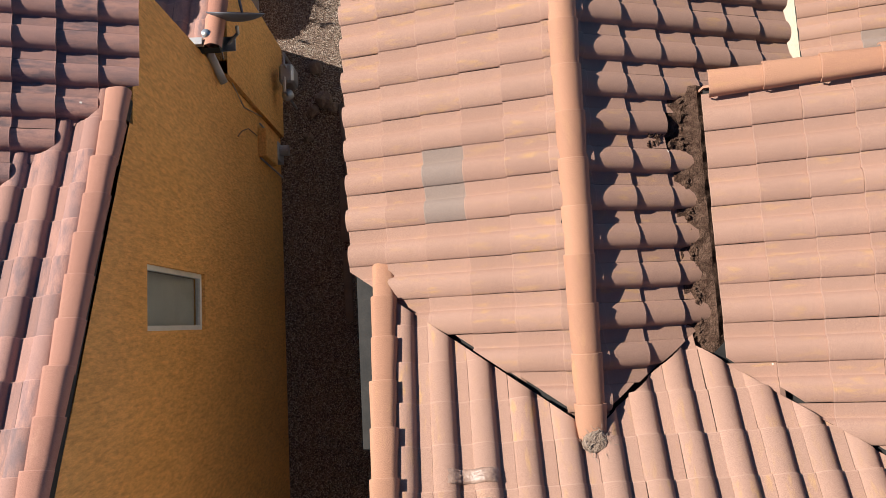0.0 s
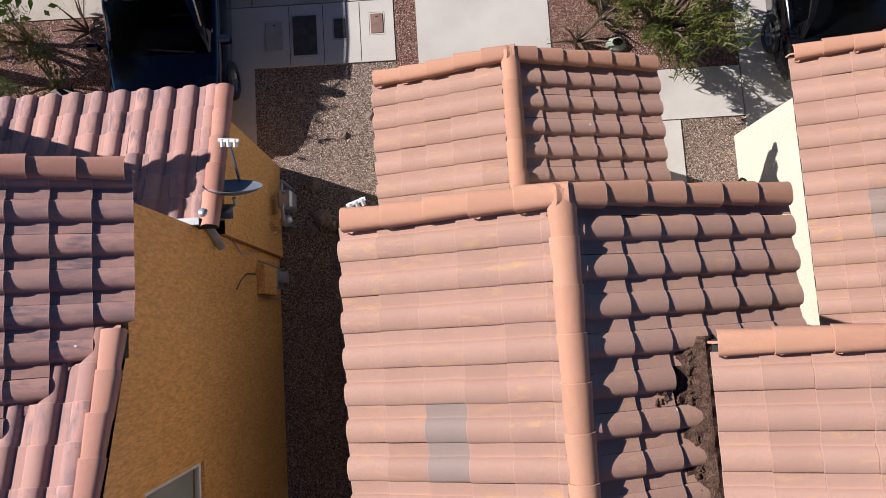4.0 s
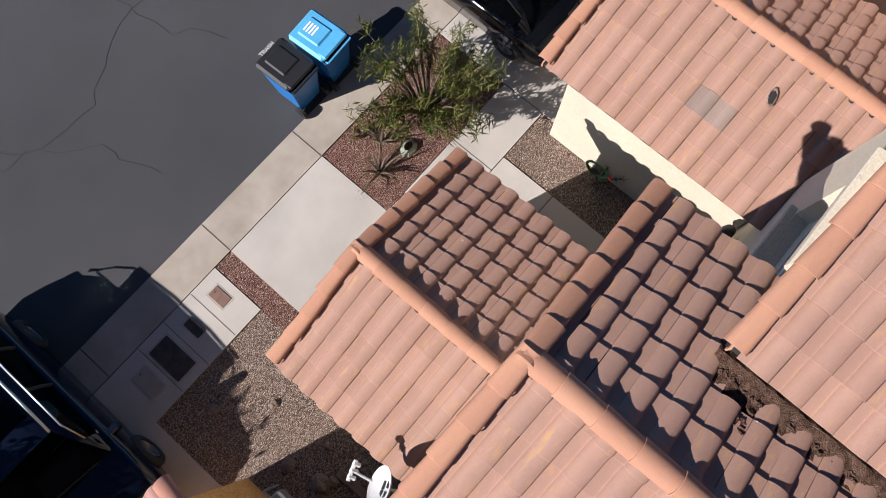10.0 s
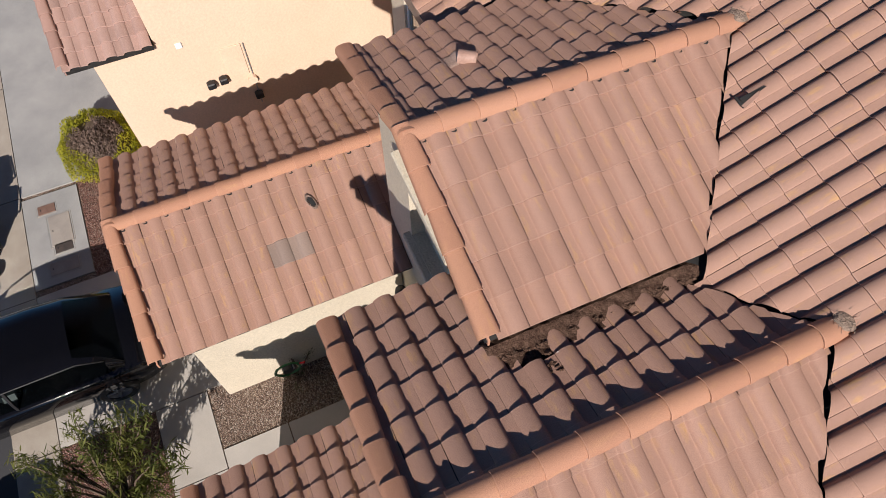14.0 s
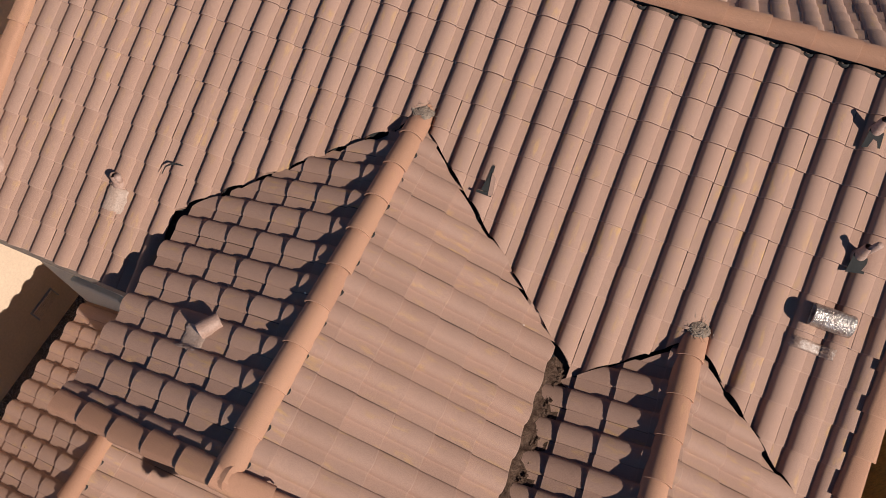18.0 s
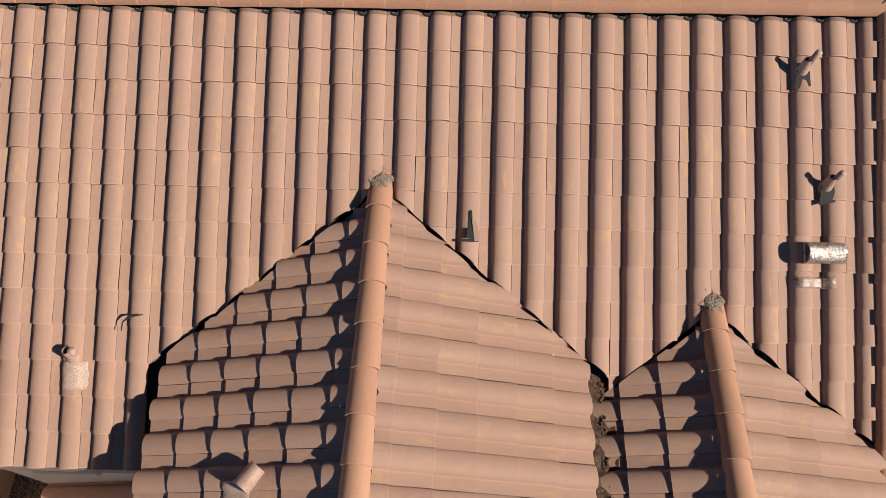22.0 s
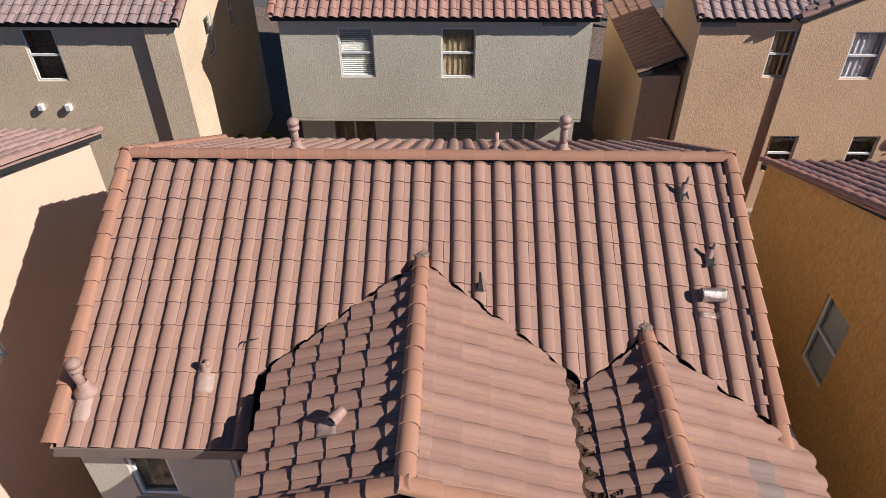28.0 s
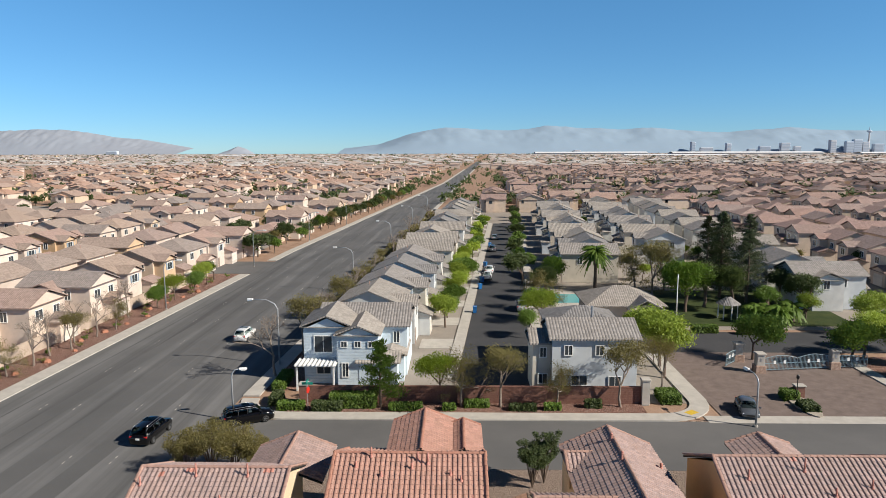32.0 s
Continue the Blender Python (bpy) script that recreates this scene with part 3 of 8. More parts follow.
    for end, wanted in ((a0, rakes[0]), (a1, rakes[1])):
        if not wanted:
            continue
        inset = 0.03 if end == a0 else -0.03
        for d in ((-halves[0], halves[1]) if ax == "x" else (-halves[1], halves[0])):
            if not sides[0 if ((d < 0) == (ax == "x")) else 1]:
                continue
            ze = zr - s * abs(d)
            caps(house, "rake_tile", at(end + inset, d, ze + 0.12), at(end + inset, 0, zr + 0.12), cap, 0.108, 0.36, 0.065, seed + 7, cap_label, single_caps, 0.65)
            e2 = 0.01 if end == a0 else -0.03
            g = Geo()
            p = [at(end + e2, d, ze - 0.09), at(end + e2, 0, zr - 0.09), at(end + e2, 0, zr + 0.01), at(end + e2, d, ze + 0.01)]
            w2 = at(0.02, 0, 0) - at(0, 0, 0)
            g.add(p + [v + w2 for v in p], [(0, 1, 2, 3), (7, 6, 5, 4), (0, 4, 5, 1), (1, 5, 6, 2), (2, 6, 7, 3), (3, 7, 4, 0)])
            part("rake_edge", g, cap, house)


# ---- walls, windows ----
def wall(house, name, p0, p1, z0, z1, material, holes=(), gable_h=None, thick=0.18, label=""):
    """An upright wall from p0 to p1, its outer face on their line, to the right of the way; holes (u0, u1, z0, z1) go through it.
    gable_h: (u of the peak, its z), a triangle on top."""
    p0, p1 = Vector((*p0, 0)), Vector((*p1, 0))
    d = (p1 - p0).normalized()
    length = (p1 - p0).length
    inw = Vector((-d.y, d.x, 0)) * thick
    at = lambda u, z, inner=0: p0 + d * u + inw * inner + Vector((0, 0, z))
    us = sorted({0, length, *[h[0] for h in holes], *[h[1] for h in holes]})
    zs = sorted({z0, z1, *[h[2] for h in holes], *[h[3] for h in holes]})
    g = Geo()
    for u0, u1 in zip(us, us[1:]):
        for a, b in zip(zs, zs[1:]):
            if any(h[0] < (u0 + u1) / 2 < h[1] and h[2] < (a + b) / 2 < h[3] for h in holes):
                continue
            g.poly(at(u0, a), at(u1, a), at(u1, b), at(u0, b))
            g.poly(at(u0, b, 1), at(u1, b, 1), at(u1, a, 1), at(u0, a, 1))
    for u0, u1, a, b in holes:
        for (ua, za), (ub, zb) in (((u0, a), (u0, b)), ((u0, b), (u1, b)), ((u1, b), (u1, a)), ((u1, a), (u0, a))):
            g.poly(at(ua, za), at(ub, zb), at(ub, zb, 1), at(ua, za, 1))
    g.poly(at(0, z1), at(length, z1), at(length, z1, 1), at(0, z1, 1))
    if gable_h:
        gu, gz = gable_h
        g.poly(at(0, z1), at(length, z1), at(gu, gz))
        g.poly(at(gu, gz, 1), at(length, z1, 1), at(0, z1, 1))
    return part(name, g, material, house, label)


def window(house, p0, p1, u0, u1, z0, z1, filling="blind", split="h", sill=None, deep=0.07, thick=0.18, label="", lines=None):
    """A sliding window in a wall's hole, the wall as in wall()."""
    p0, p1 = Vector((*p0, 0)), Vector((*p1, 0))
    d = (p1 - p0).normalized()
    inw = Vector((-d.y, d.x, 0))
    o = p0 + d * u0 + Vector((0, 0, z0))
    m = Matrix(((d.x, inw.x, 0, o.x), (d.y, inw.y, 0, o.y), (0, 0, 1, o.z), (0, 0, 0, 1)))
    w, h, f = u1 - u0, z1 - z0, 0.05
    g = Geo()
    g.box(0, deep - 0.03, 0, f, deep + 0.03, h, m).box(w - f, deep - 0.03, 0, w, deep + 0.03, h, m)
    g.box(f, deep - 0.03, 0, w - f, deep + 0.03, f, m).box(f, deep - 0.03, h - f, w - f, deep + 0.03, h, m)
    if split == "v":
        g.box(w / 2 - 0.03, deep - 0.025, f, w / 2 + 0.03, deep + 0.025, h - f, m)
    elif split == "h":
        g.box(f, deep - 0.025, h / 2 - 0.03, w - f, deep + 0.025, h / 2 + 0.03, m)
    win = part("window", g, WHITE, house, label)
    halves = {"v": [(f, w / 2 - 0.03, f, h - f), (w / 2 + 0.03, w - f, f, h - f)], "h": [(f, w - f, f, h / 2 - 0.03), (f, w - f, h / 2 + 0.03, h - f)]}.get(split, [(f, w - f, f, h - f)])
    for a, b, c, e in halves:
        pane = part("pane", Geo().box(a, deep - 0.006, c, b, deep + 0.006, e, m), GLASS, win)
        pane.visible_shadow = False
    if filling == "blind":
        g = Geo()
        k = 0
        while f + k * 0.06 < h - f:
            z = f + k * 0.06
            g.add([m @ Vector(q) for q in ((f, deep + 0.05, z), (w - f, deep + 0.05, z), (w - f, deep + 0.075, z + 0.036), (f, deep + 0.075, z + 0.036))], [(0, 1, 2, 3)])
            k += 1
        part("blind", g, lines or BLIND, win)
    elif filling in ("vertical", "curtain"):
        g = Geo()
        n = max(4, round(w / 0.09))
        pts = []
        for k in range(n + 1):
            x = f + (w - 2 * f) * k / n
            y = deep + 0.06 + (0.03 if k % 2 else 0.0)
            pts += [m @ Vector((x, y, f)), m @ Vector((x, y, h - f))]
        g.add(pts, [(2 * k, 2 * k + 2, 2 * k + 3, 2 * k + 1) for k in range(n)])
        part("curtain", g, lines or CURTAIN, win)
    # near-black panel: the unlit room's darkness is put into its colour
    part("room_back", Geo().box(-0.02, thick + 0.25, -0.02, w + 0.02, thick + 0.27, h + 0.02, m), DARK, win)
    if sill:
        part("window_sill", Geo().bevel_box(-sill, -0.07, -0.13, w + sill, 0.02, -0.01, 0.015, m), TRIM, win)
    return win


DISHWHITE = plain("dish_white", (0.56, 0.56, 0.55), 0.6)
DISHGREY = plain("dish_grey", (0.11, 0.125, 0.16), 0.5)


def box_house(house, x0, x1, y0, y1, z0, z1, material, gables="", peak=0.0, holes=None):
    """Four walls; gables: which of the ends n, e, s, w carry a triangle up to peak. Windows by wall."""
    holes = holes or {}
    runs = {"s": ((x0, y0), (x1, y0)), "e": ((x1, y0), (x1, y1)), "n": ((x1, y1), (x0, y1)), "w": ((x0, y1), (x0, y0))}
    for k, (a, b) in runs.items():
        length = math.dist(a, b)
        wins = holes.get(k, [])
        wall(house, "wall", a, b, z0, z1, material, [w[:4] for w in wins], (length / 2, peak) if k in gables else None)
        for w in wins:
            window(house, a, b, *w[:4], **(w[4] if len(w) > 4 else {}))


def corbel(house, y, x0, x1, z0, z1, out=0.1):
    part("window_trim", Geo().bevel_box(x0, y - out, z0, x1, y + 0.02, z1, 0.02), STUCCO, house)


def eave_trim(house, x0, x1, y, z, side=-1):
    part("fascia", Geo().box(x0, min(y, y + side * 0.03), z - 0.2, x1, max(y, y + side * 0.03), z - 0.03), FASCIA, house)


# ---- the house under the camera ----
home = house_root("house", "two-storey stucco house with weathered rose concrete barrel tiles")
S0, S1 = 0.493, 0.355
Z0 = 7.61 - S0 * 3.75
PATCH = tile_material("roof_tile_grey", (0.315, 0.235, 0.195), (0.285, 0.215, 0.18), (0.34, 0.25, 0.2), 0.05)


def valley(c, zr, side, flip, gap):
    """The upright plane along the valley between the front slope and one side of a cross gable."""
    n = Vector((-side * S1, -S0, 0)).normalized()
    p = Vector((c, -3.75 + (zr - Z0) / S0, 0))
    return (p + n * gap, n) if not flip else (p - n * gap, -n)


def under_gables(p):
    """Where the front slope runs out against the two cross gables."""
    if p.y > -0.4:
        return ((Vector((0, 0.15, 0)), Vector((0, -1, 0))),)
    if p.y < -3.74 or p.x < -1.98:
        return ()
    west1, east1 = valley(0, 6.9, -1, True, 0.005), valley(0, 6.9, 1, True, 0.005)
    west2, east2 = valley(2.96, 6.44, -1, True, 0.005), valley(2.96, 6.44, 1, True, 0.005)
    if p.x < 0:
        return (west1,)
    if p.x < 1.5:
        return (east1,)
    if p.x < 2.2:
        return (east1, west2)
    return (west2,) if p.x < 2.96 else (east2,)


gable(home, "x", -4.50, 4.50, 0.10, 3.85, 7.66, S0, TILE, CAP, (under_gables, ((Vector((0, 0.17, 0)), Vector((0, 1, 0))),)), seed=11, foam=True, course=0.3185, tiles=((-4.40, 4.42), (-4.40, 4.42)))
gable(home, "y", -4.97, -1.3, 0.0, 1.84, 6.90, S1, TILE, CAP, (lambda p: (valley(0, 6.9, 1, False, random.uniform(-0.03, 0.04)),), lambda p: (valley(0, 6.9, -1, False, random.uniform(-0.03, 0.04)),)), True, (True, False), seed=21, foam=True, course=0.347, tiles=((-4.88, -1.28), (-5.22, -1.02)))
gable(home, "y", -6.18, -2.2, 2.96, (1.76, 2.08), 6.44, S1, TILE, CAP, (lambda p: (valley(2.96, 6.44, 1, False, random.uniform(-0.03, 0.04)),), lambda p: (valley(2.96, 6.44, -1, False, random.uniform(-0.03, 0.04)),)), True, (True, False), odd={0: {(5, 2): PATCH, (6, 2): PATCH}}, skip={1: lambda c, r, cols, rows: (c, r) == (8, 3)}, seed=31, foam=True, course=0.347, tiles=((-6.09, -2.20), (-6.28, -2.08)))
gable(home, "y", -8.43, -5.85, 2.93, (1.70, 1.96), 3.64, S1, TILE, CAP, ((), ()), False, (True, False), seed=41, foam=True, course=0.347, tiles=((-8.34, -5.94), (-8.52, -5.82)))
gable(home, "y", -8.43, -3.47, -2.66, (1.90, 1.70), 3.71, S1, TILE, CAP, ((), ()), False, (True, False), odd={0: {(6, 2): PATCH, (7, 2): PATCH}}, seed=51, foam=True, course=0.347, tiles=((-8.34, -3.54), (-8.52, -3.42)))
D = dict
box_house(home, -4.40, 4.40, -3.50, 3.45, 0, 5.78, STUCCO, "ew", 7.5, {
    "s": [(0.56, 1.13, 4.37, 5.45, D(filling="curtain", split=None, sill=0.08)), (1.96, 2.53, 4.37, 5.45, D(filling="curtain", split=None, sill=0.08))]})
G1N = [(0.86, 2.14, 4.1, 5.66)]
wall(home, "wall", (-1.5, -4.74), (1.5, -4.74), 0, 6.2, STUCCO, G1N, (1.5, 6.72))
window(home, (-1.5, -4.74), (1.5, -4.74), 1.07, 1.98, 4.3, 5.62, "vertical", None, None, 0.24, 0.3)
part("window_reveal", Geo().box(-0.64, -4.56, 4.1, -0.43, -4.34, 5.66).box(0.48, -4.56, 4.1, 0.64, -4.34, 5.66).box(-0.43, -4.56, 4.1, 0.48, -4.34, 4.3).box(-0.43, -4.56, 5.62, 0.48, -4.34, 5.66), STUCCO, home)
corbel(home, -4.74, -0.76, 0.74, 5.67, 5.78, 0.13)
corbel(home, -4.74, -0.74, 0.74, 3.92, 4.08, 0.1)
wall(home, "wall", (1.5, -4.74), (1.5, -3.45), 0, 6.2, STUCCO)
wall(home, "wall", (-1.5, -3.45), (-1.5, -4.74), 0, 6.2, STUCCO)
wall(home, "wall", (1.36, -5.82), (4.4, -5.82), 0, 5.75, STUCCO, [(0.96, 2.14, 4.05, 5.42)], (1.52, 6.28))
window(home, (1.36, -5.82), (4.4, -5.82), 0.96, 2.14, 4.05, 5.42, "curtain", "v", None, 0.07, 0.18, "", SHEER)
corbel(home, -5.82, 2.22, 3.62, 5.45, 5.55, 0.09)
wall(home, "wall", (4.4, -5.82), (4.4, -3.45), 0, 5.75, STUCCO)
wall(home, "wall", (1.36, -3.45), (1.36, -5.82), 0, 5.75, STUCCO)
box_house(home, 1.3, 4.4, -8.12, -5.83, 0, 3.0, STUCCO, "s", 3.45)
box_house(home, -4.2, -1.28, -8.14, -4.76, 0, 3.05, STUCCO, "s", 3.5)
eave_trim(home, -4.5, -1.6, -3.72, 5.80)

# ---- the neighbours ----
orange = house_root("house", "orange stucco house with flashed red-brown barrel tiles")
ORM = (Vector((0, -5.35, 5.73)), Vector((0, -0.38, 1)).normalized())
gable(orange, "x", 6.68, 17.0, -1.05, (4.3, 4.5), 7.33, 0.38, TILE_OR, CAP_OR, odd={0: {(5, 10): TILE_RED, (6, 10): TILE_RED}}, seed=61, single_caps=False)
gable(orange, "y", -6.78, -2.3, 9.05, 2.43, 6.62, 0.40, TILE_OR, CAP_OR, ((ORM,), (ORM,)), False, (True, False), odd={1: {(9, 5): TILE_RED, (10, 5): TILE_RED}}, seed=71)
box_house(orange, 6.68, 16.7, -5.1, 3.2, 0, 5.75, STUCCO_OR, "ew", 7.2, {
    "w": [(3.3, 4.1, 3.74, 5.25, D(filling="blind", split="h")), (6.46, 7.08, 3.82, 5.32, D(filling="blind", split=None))]})
wall(orange, "wall", (6.68, -5.1), (6.68, -6.5), 0, 5.6, STUCCO_OR)
wall(orange, "wall", (6.68, -6.5), (11.35, -6.5), 0, 5.6, STUCCO_B, [(1.35, 2.75, 4.0, 5.25)], (2.37, 6.5))
window(orange, (6.68, -6.5), (11.35, -6.5), 1.35, 2.75, 4.0, 5.25, "", "v")
part("window_trim", Geo().bevel_box(7.95, -6.62, 5.28, 9.55, -6.48, 5.4, 0.02), STUCCO_B, orange)
box_house(orange, 6.62, 9.93, -8.1, -6.52, 0, 3.05, STUCCO_OR)
# the lower front wing
gable(orange, "y", -8.4, -6.53, 11.0, (1.7, 1.62), 6.1, 0.27, TILE_OR, CAP_OR, ((), ()), False, (True, False), seed=73)
box_house(orange, 9.68, 12.4, -8.15, -6.53, 0, 5.55, STUCCO_B, "s", 5.95, {"s": [(0.7, 1.9, 4.0, 5.2, D(split="v"))]})
tile_slope(deck_slab(orange, "roof_slope", [(6.45, -8.36, 3.2), (9.94, -8.36, 3.2), (9.94, -6.51, 3.894), (6.45, -6.51, 3.894)]), Vector((6.45, -8.36, 3.22)), Vector((1, 0, 0)), Vector((0, 2.14, 0.8)).normalized(), 3.5, 1.97, TILE_OR, seed=75)
caps(orange, "rake_tile", (6.5, -8.36, 3.31), (6.5, -6.53, 4.0), CAP_OR, 0.12, 0.37, 0.05, 76)

cream = house_root("house", "cream stucco house with pinkish grey barrel tiles")
gable(cream, "x", -16.0, -6.62, -2.15, 5.4, 8.14, 0.335, TILE_CL, CAP_CL, odd={0: {(24, 14): TILE_RED, (25, 14): TILE_RED}}, seed=81, single_caps=False)
box_house(cream, -15.8, -6.78, -7.2, 3.0, 0, 6.25, STUCCO_CL, "ew", 7.9, {
    "w": [], "e": [(2.16, 2.76, 4.58, 6.02, D(filling="blind", split=None, lines=SLATGREY)), (4.76, 5.98, 4.72, 6.04, D(filling="blind", split="v", lines=SLATGREY))]})
box_house(cream, -13, -6.78, -8.3, -7.2, 0, 3.0, STUCCO_CL)
gable(cream, "y", -8.75, -7.22, -9.0, 2.35, 3.8, 0.3, TILE_CL, CAP_CL, ((), ()), False, (True, False), seed=85)

tan_house = house_root("house", "tan stucco house with mauve and pink barrel tiles")
gable(tan_house, "x", -15.3, -6.85, 12.75, 4.0, 8.2, 0.42, TILE_EA, CAP_CL, odd={0: {(9, 12): TILE_RED, (10, 12): TILE_RED, (24, 12): TILE_RED, (25, 12): TILE_RED, (4, 11): TILE_RED}}, seed=91, single_caps=False)
box_house(tan_house, -15.1, -7.05, 9.1, 16.4, 0, 6.45, STUCCO_EA, "ew", 7.9, {
    "s": [(1.3, 2.2, 4.75, 6.25, D(filling="")), (3.75, 4.65, 4.75, 6.25, D(filling=""))], "e": [(2.0, 2.7, 4.6, 5.8, D(filling="")), (4.4, 4.9, 4.6, 5.8, D(filling=""))]})
sage = house_root("house", "sage stucco house with salmon barrel tiles")
gable(sage, "x", -4.6, 4.25, 14.2, 4.85, 8.45, 0.405, TILE_SG, CAP_OR, seed=101, single_caps=False)
box_house(sage, -4.45, 4.1, 9.62, 18.8, 3.4, 6.4, STUCCO_E, "ew", 8.2, {
    "s": [(1.6, 2.58, 4.68, 6.12, {}), (4.45, 5.4, 4.68, 6.12, D(filling="curtain"))]})
box_house(sage, -4.3, 4.0, 10.05, 18.6, 0, 3.38, STUCCO_E, "", 0, {"s": [(0.95, 2.3, 1.6, 3.1, D(split="v", filling="curtain")), (4.0, 5.4, 1.6, 3.1, D(split="v")), (6.4, 7.2, 1.6, 3.1, D(split="v"))]})
part("overhang_floor", Geo().box(-4.45, 9.63, 3.3, 4.1, 10.1, 3.39), STUCCO_E, sage)
apricot = house_root("house", "apricot stucco house with mixed pink barrel tiles")
BM = (Vector((9.3, 0, 6.63)), Vector((-0.45, 0, 1)).normalized())
gable(apricot, "x", 6.72, 11.3, 11.1, 2.0, 7.42, 0.42, TILE_EA, CAP_CL, ((BM,), (BM,)), False, (True, False), seed=111)
gable(apricot, "x", 9.25, 11.6, 17.0, 1.5, 7.3, 0.42, TILE_EA, CAP_CL, ((BM,), (BM,)), False, (True, False), seed=115)
part("wall", Geo().box(9.4, 15.7, 5.5, 9.5, 18.3, 6.62), STUCCO_B, apricot)
gable(apricot, "y", 9.0, 19.4, 12.4, (2.85, 3.1), 8.0, 0.45, TILE_EA, CAP_CL, seed=121, single_caps=False)
box_house(apricot, 6.9, 9.5, 9.35, 12.9, 0, 6.5, STUCCO_B, "w", 7.25, {"s": [(2.0, 2.62, 4.85, 6.2, D(filling="curtain"))]})
box_house(apricot, 9.52, 15.1, 9.25, 19.2, 0, 6.6, STUCCO_B, "ns", 7.8, {
    "s": [(1.45, 2.35, 4.85, 6.2, D(filling="curtain", lines=SHEER)), (3.5, 4.65, 4.82, 6.2, D(split="v", filling="curtain", lines=DISHWHITE)), (0.1, 0.95, 1.9, 3.1, D(filling="")), (2.5, 3.3, 1.9, 3.1, D(filling="")), (4.2, 5.4, 0.6, 2.5, D(split="v"))]})
amber = house_root("house", "amber stucco house with brown-pink barrel tiles")
gable(amber, "x", 17.2, 28.0, 13.9, 4.75, 8.52, 0.45, TILE_EA, CAP_CL, odd={0: {(6, 17): TILE_RED, (6, 16): TILE_RED, (15, 15): TILE_RED, (24, 17): TILE_RED}}, seed=131, single_caps=False)
box_house(amber, 17.4, 27.7, 9.4, 18.4, 0, 6.3, STUCCO_AM, "ew", 8.2, {"s": [(1.6, 2.55, 4.7, 6.0, D(filling="")), (4.4, 5.4, 4.7, 6.0, D(filling=""))]})

part("wall_pier", Geo().bevel_box(-7.9, 8.9, 0, -7.03, 9.11, 6.4, 0.03), STUCCO_EA, tan_house)
for hx, hy, hz, hou in ((-14.6, 9.09, 6.28, tan_house), (7.35, 9.34, 6.38, apricot), (3.2, 9.61, 6.3, sage)):
    vent = part("gable_vent", Geo().box(hx - 0.45, hy - 0.03, hz - 0.09, hx + 0.45, hy, hz + 0.09), FASCIA, hou)
    for k in range(3):
        part("louvre", Geo().box(hx - 0.42, hy - 0.05, hz - 0.07 + 0.05 * k, hx + 0.42, hy - 0.025, hz - 0.045 + 0.05 * k), METAL, vent)
vent = part("gable_vent", Geo().box(12.05, 9.22, 6.75, 12.6, 9.25, 7.2), STUCCO_B, apricot)
for k in range(6):
    part("louvre", Geo().box(12.08, 9.2, 6.78 + 0.07 * k, 12.57, 9.23, 6.82 + 0.07 * k), STUCCO_B, vent)
for hx in (-11.6, -10.8):
    part("wall_hood", Geo().bevel_box(hx, 8.95, 3.9, hx + 0.16, 9.1, 4.08, 0.02), WHITE, tan_house)

# ---- ground ----
tagged(part("ground", Geo().poly((-4800, -4800, -0.05), (4800, -4800, -0.05), (4800, 4800, -0.05), (-4800, 4800, -0.05)), SOIL), "dry reddish desert ground between the houses", "ground", "", "structure")


def pave(name, material, outline, z0, z1, label, category="pavement"):
    return tagged(part(name, Geo().prism(outline, z0, z1), material), label, category, "", "structure")


def rect(x0, y0, x1, y1):
    return [(x0, y0), (x1, y0), (x1, y1), (x0, y1)]


pave("yard_gravel", GRAVEL, rect(-30, -11.0, 30, 40.0), -0.04, -0.012, "buff and brown gravel of the yards", "gravel")
pave("gravel_bed", GRAVEL_RED, rect(-1.5, -11.0, 1.76, -9.42), -0.03, 0.004, "red gravel planting bed beside the walk", "gravel")
pave("gravel_strip", GRAVEL_RED, rect(4.1, -11.0, 4.5, -9.3), -0.03, 0.004, "narrow red gravel strip beside the driveway", "gravel")
pave("street", ASPHALT, rect(-60, -21, 60, -11.75), -0.05, -0.008, "dark asphalt of the small street", "road")
pave("kerb_street", KERB, rect(-60, -11.75, 60, -11.02), -0.05, 0.012, "worn concrete kerb and gutter", "kerb")
pave("driveway", CONCRETE, rect(1.76, -11.0, 4.1, -8.14), -0.03, 0.02, "pale concrete driveway slab")
pave("driveway", CONCRETE, rect(-4.6, -11.0, -1.52, -8.16), -0.03, 0.02, "pale concrete driveway slab under the black car")
pave("walk", CONCRETE, rect(-1.5, -9.4, -0.06, -8.5), -0.03, 0.016, "concrete walk slab")
pave("walk", CONCRETE, rect(-0.04, -9.4, 1.28, -8.5), -0.03, 0.016, "concrete walk slab")
pave("walk", CONCRETE, rect(-0.38, -8.48, 0.6, -7.36), -0.03, 0.016, "concrete walk slab")
pave("walk", CONCRETE, rect(-0.38, -7.34, 0.6, -4.62), -0.03, 0.016, "concrete walk slab")
pave("utility_pad", CONCRETE, rect(4.5, -11.0, 7.0, -9.88), -0.03, 0.02, "concrete slab with utility boxes")
pave("driveway", CONCRETE, rect(7.0, -11.0, 9.3, -8.2), -0.03, 0.02, "concrete driveway under the navy car")
pave("driveway", CONC_GREY, rect(-14.0, -11.0, -7.1, -8.4), -0.03, 0.02, "wide concrete driveway")

pave("utility_pad", CONC_GREY, rect(-7.0, -11.0, -4.75, -9.9), -0.03, 0.02, "concrete slab with utility covers beside the driveway")
pave("gravel_bed", GRAVEL_RED, rect(-7.05, -9.88, -4.65, -8.2), -0.03, 0.004, "red gravel bed beside the driveway", "gravel")

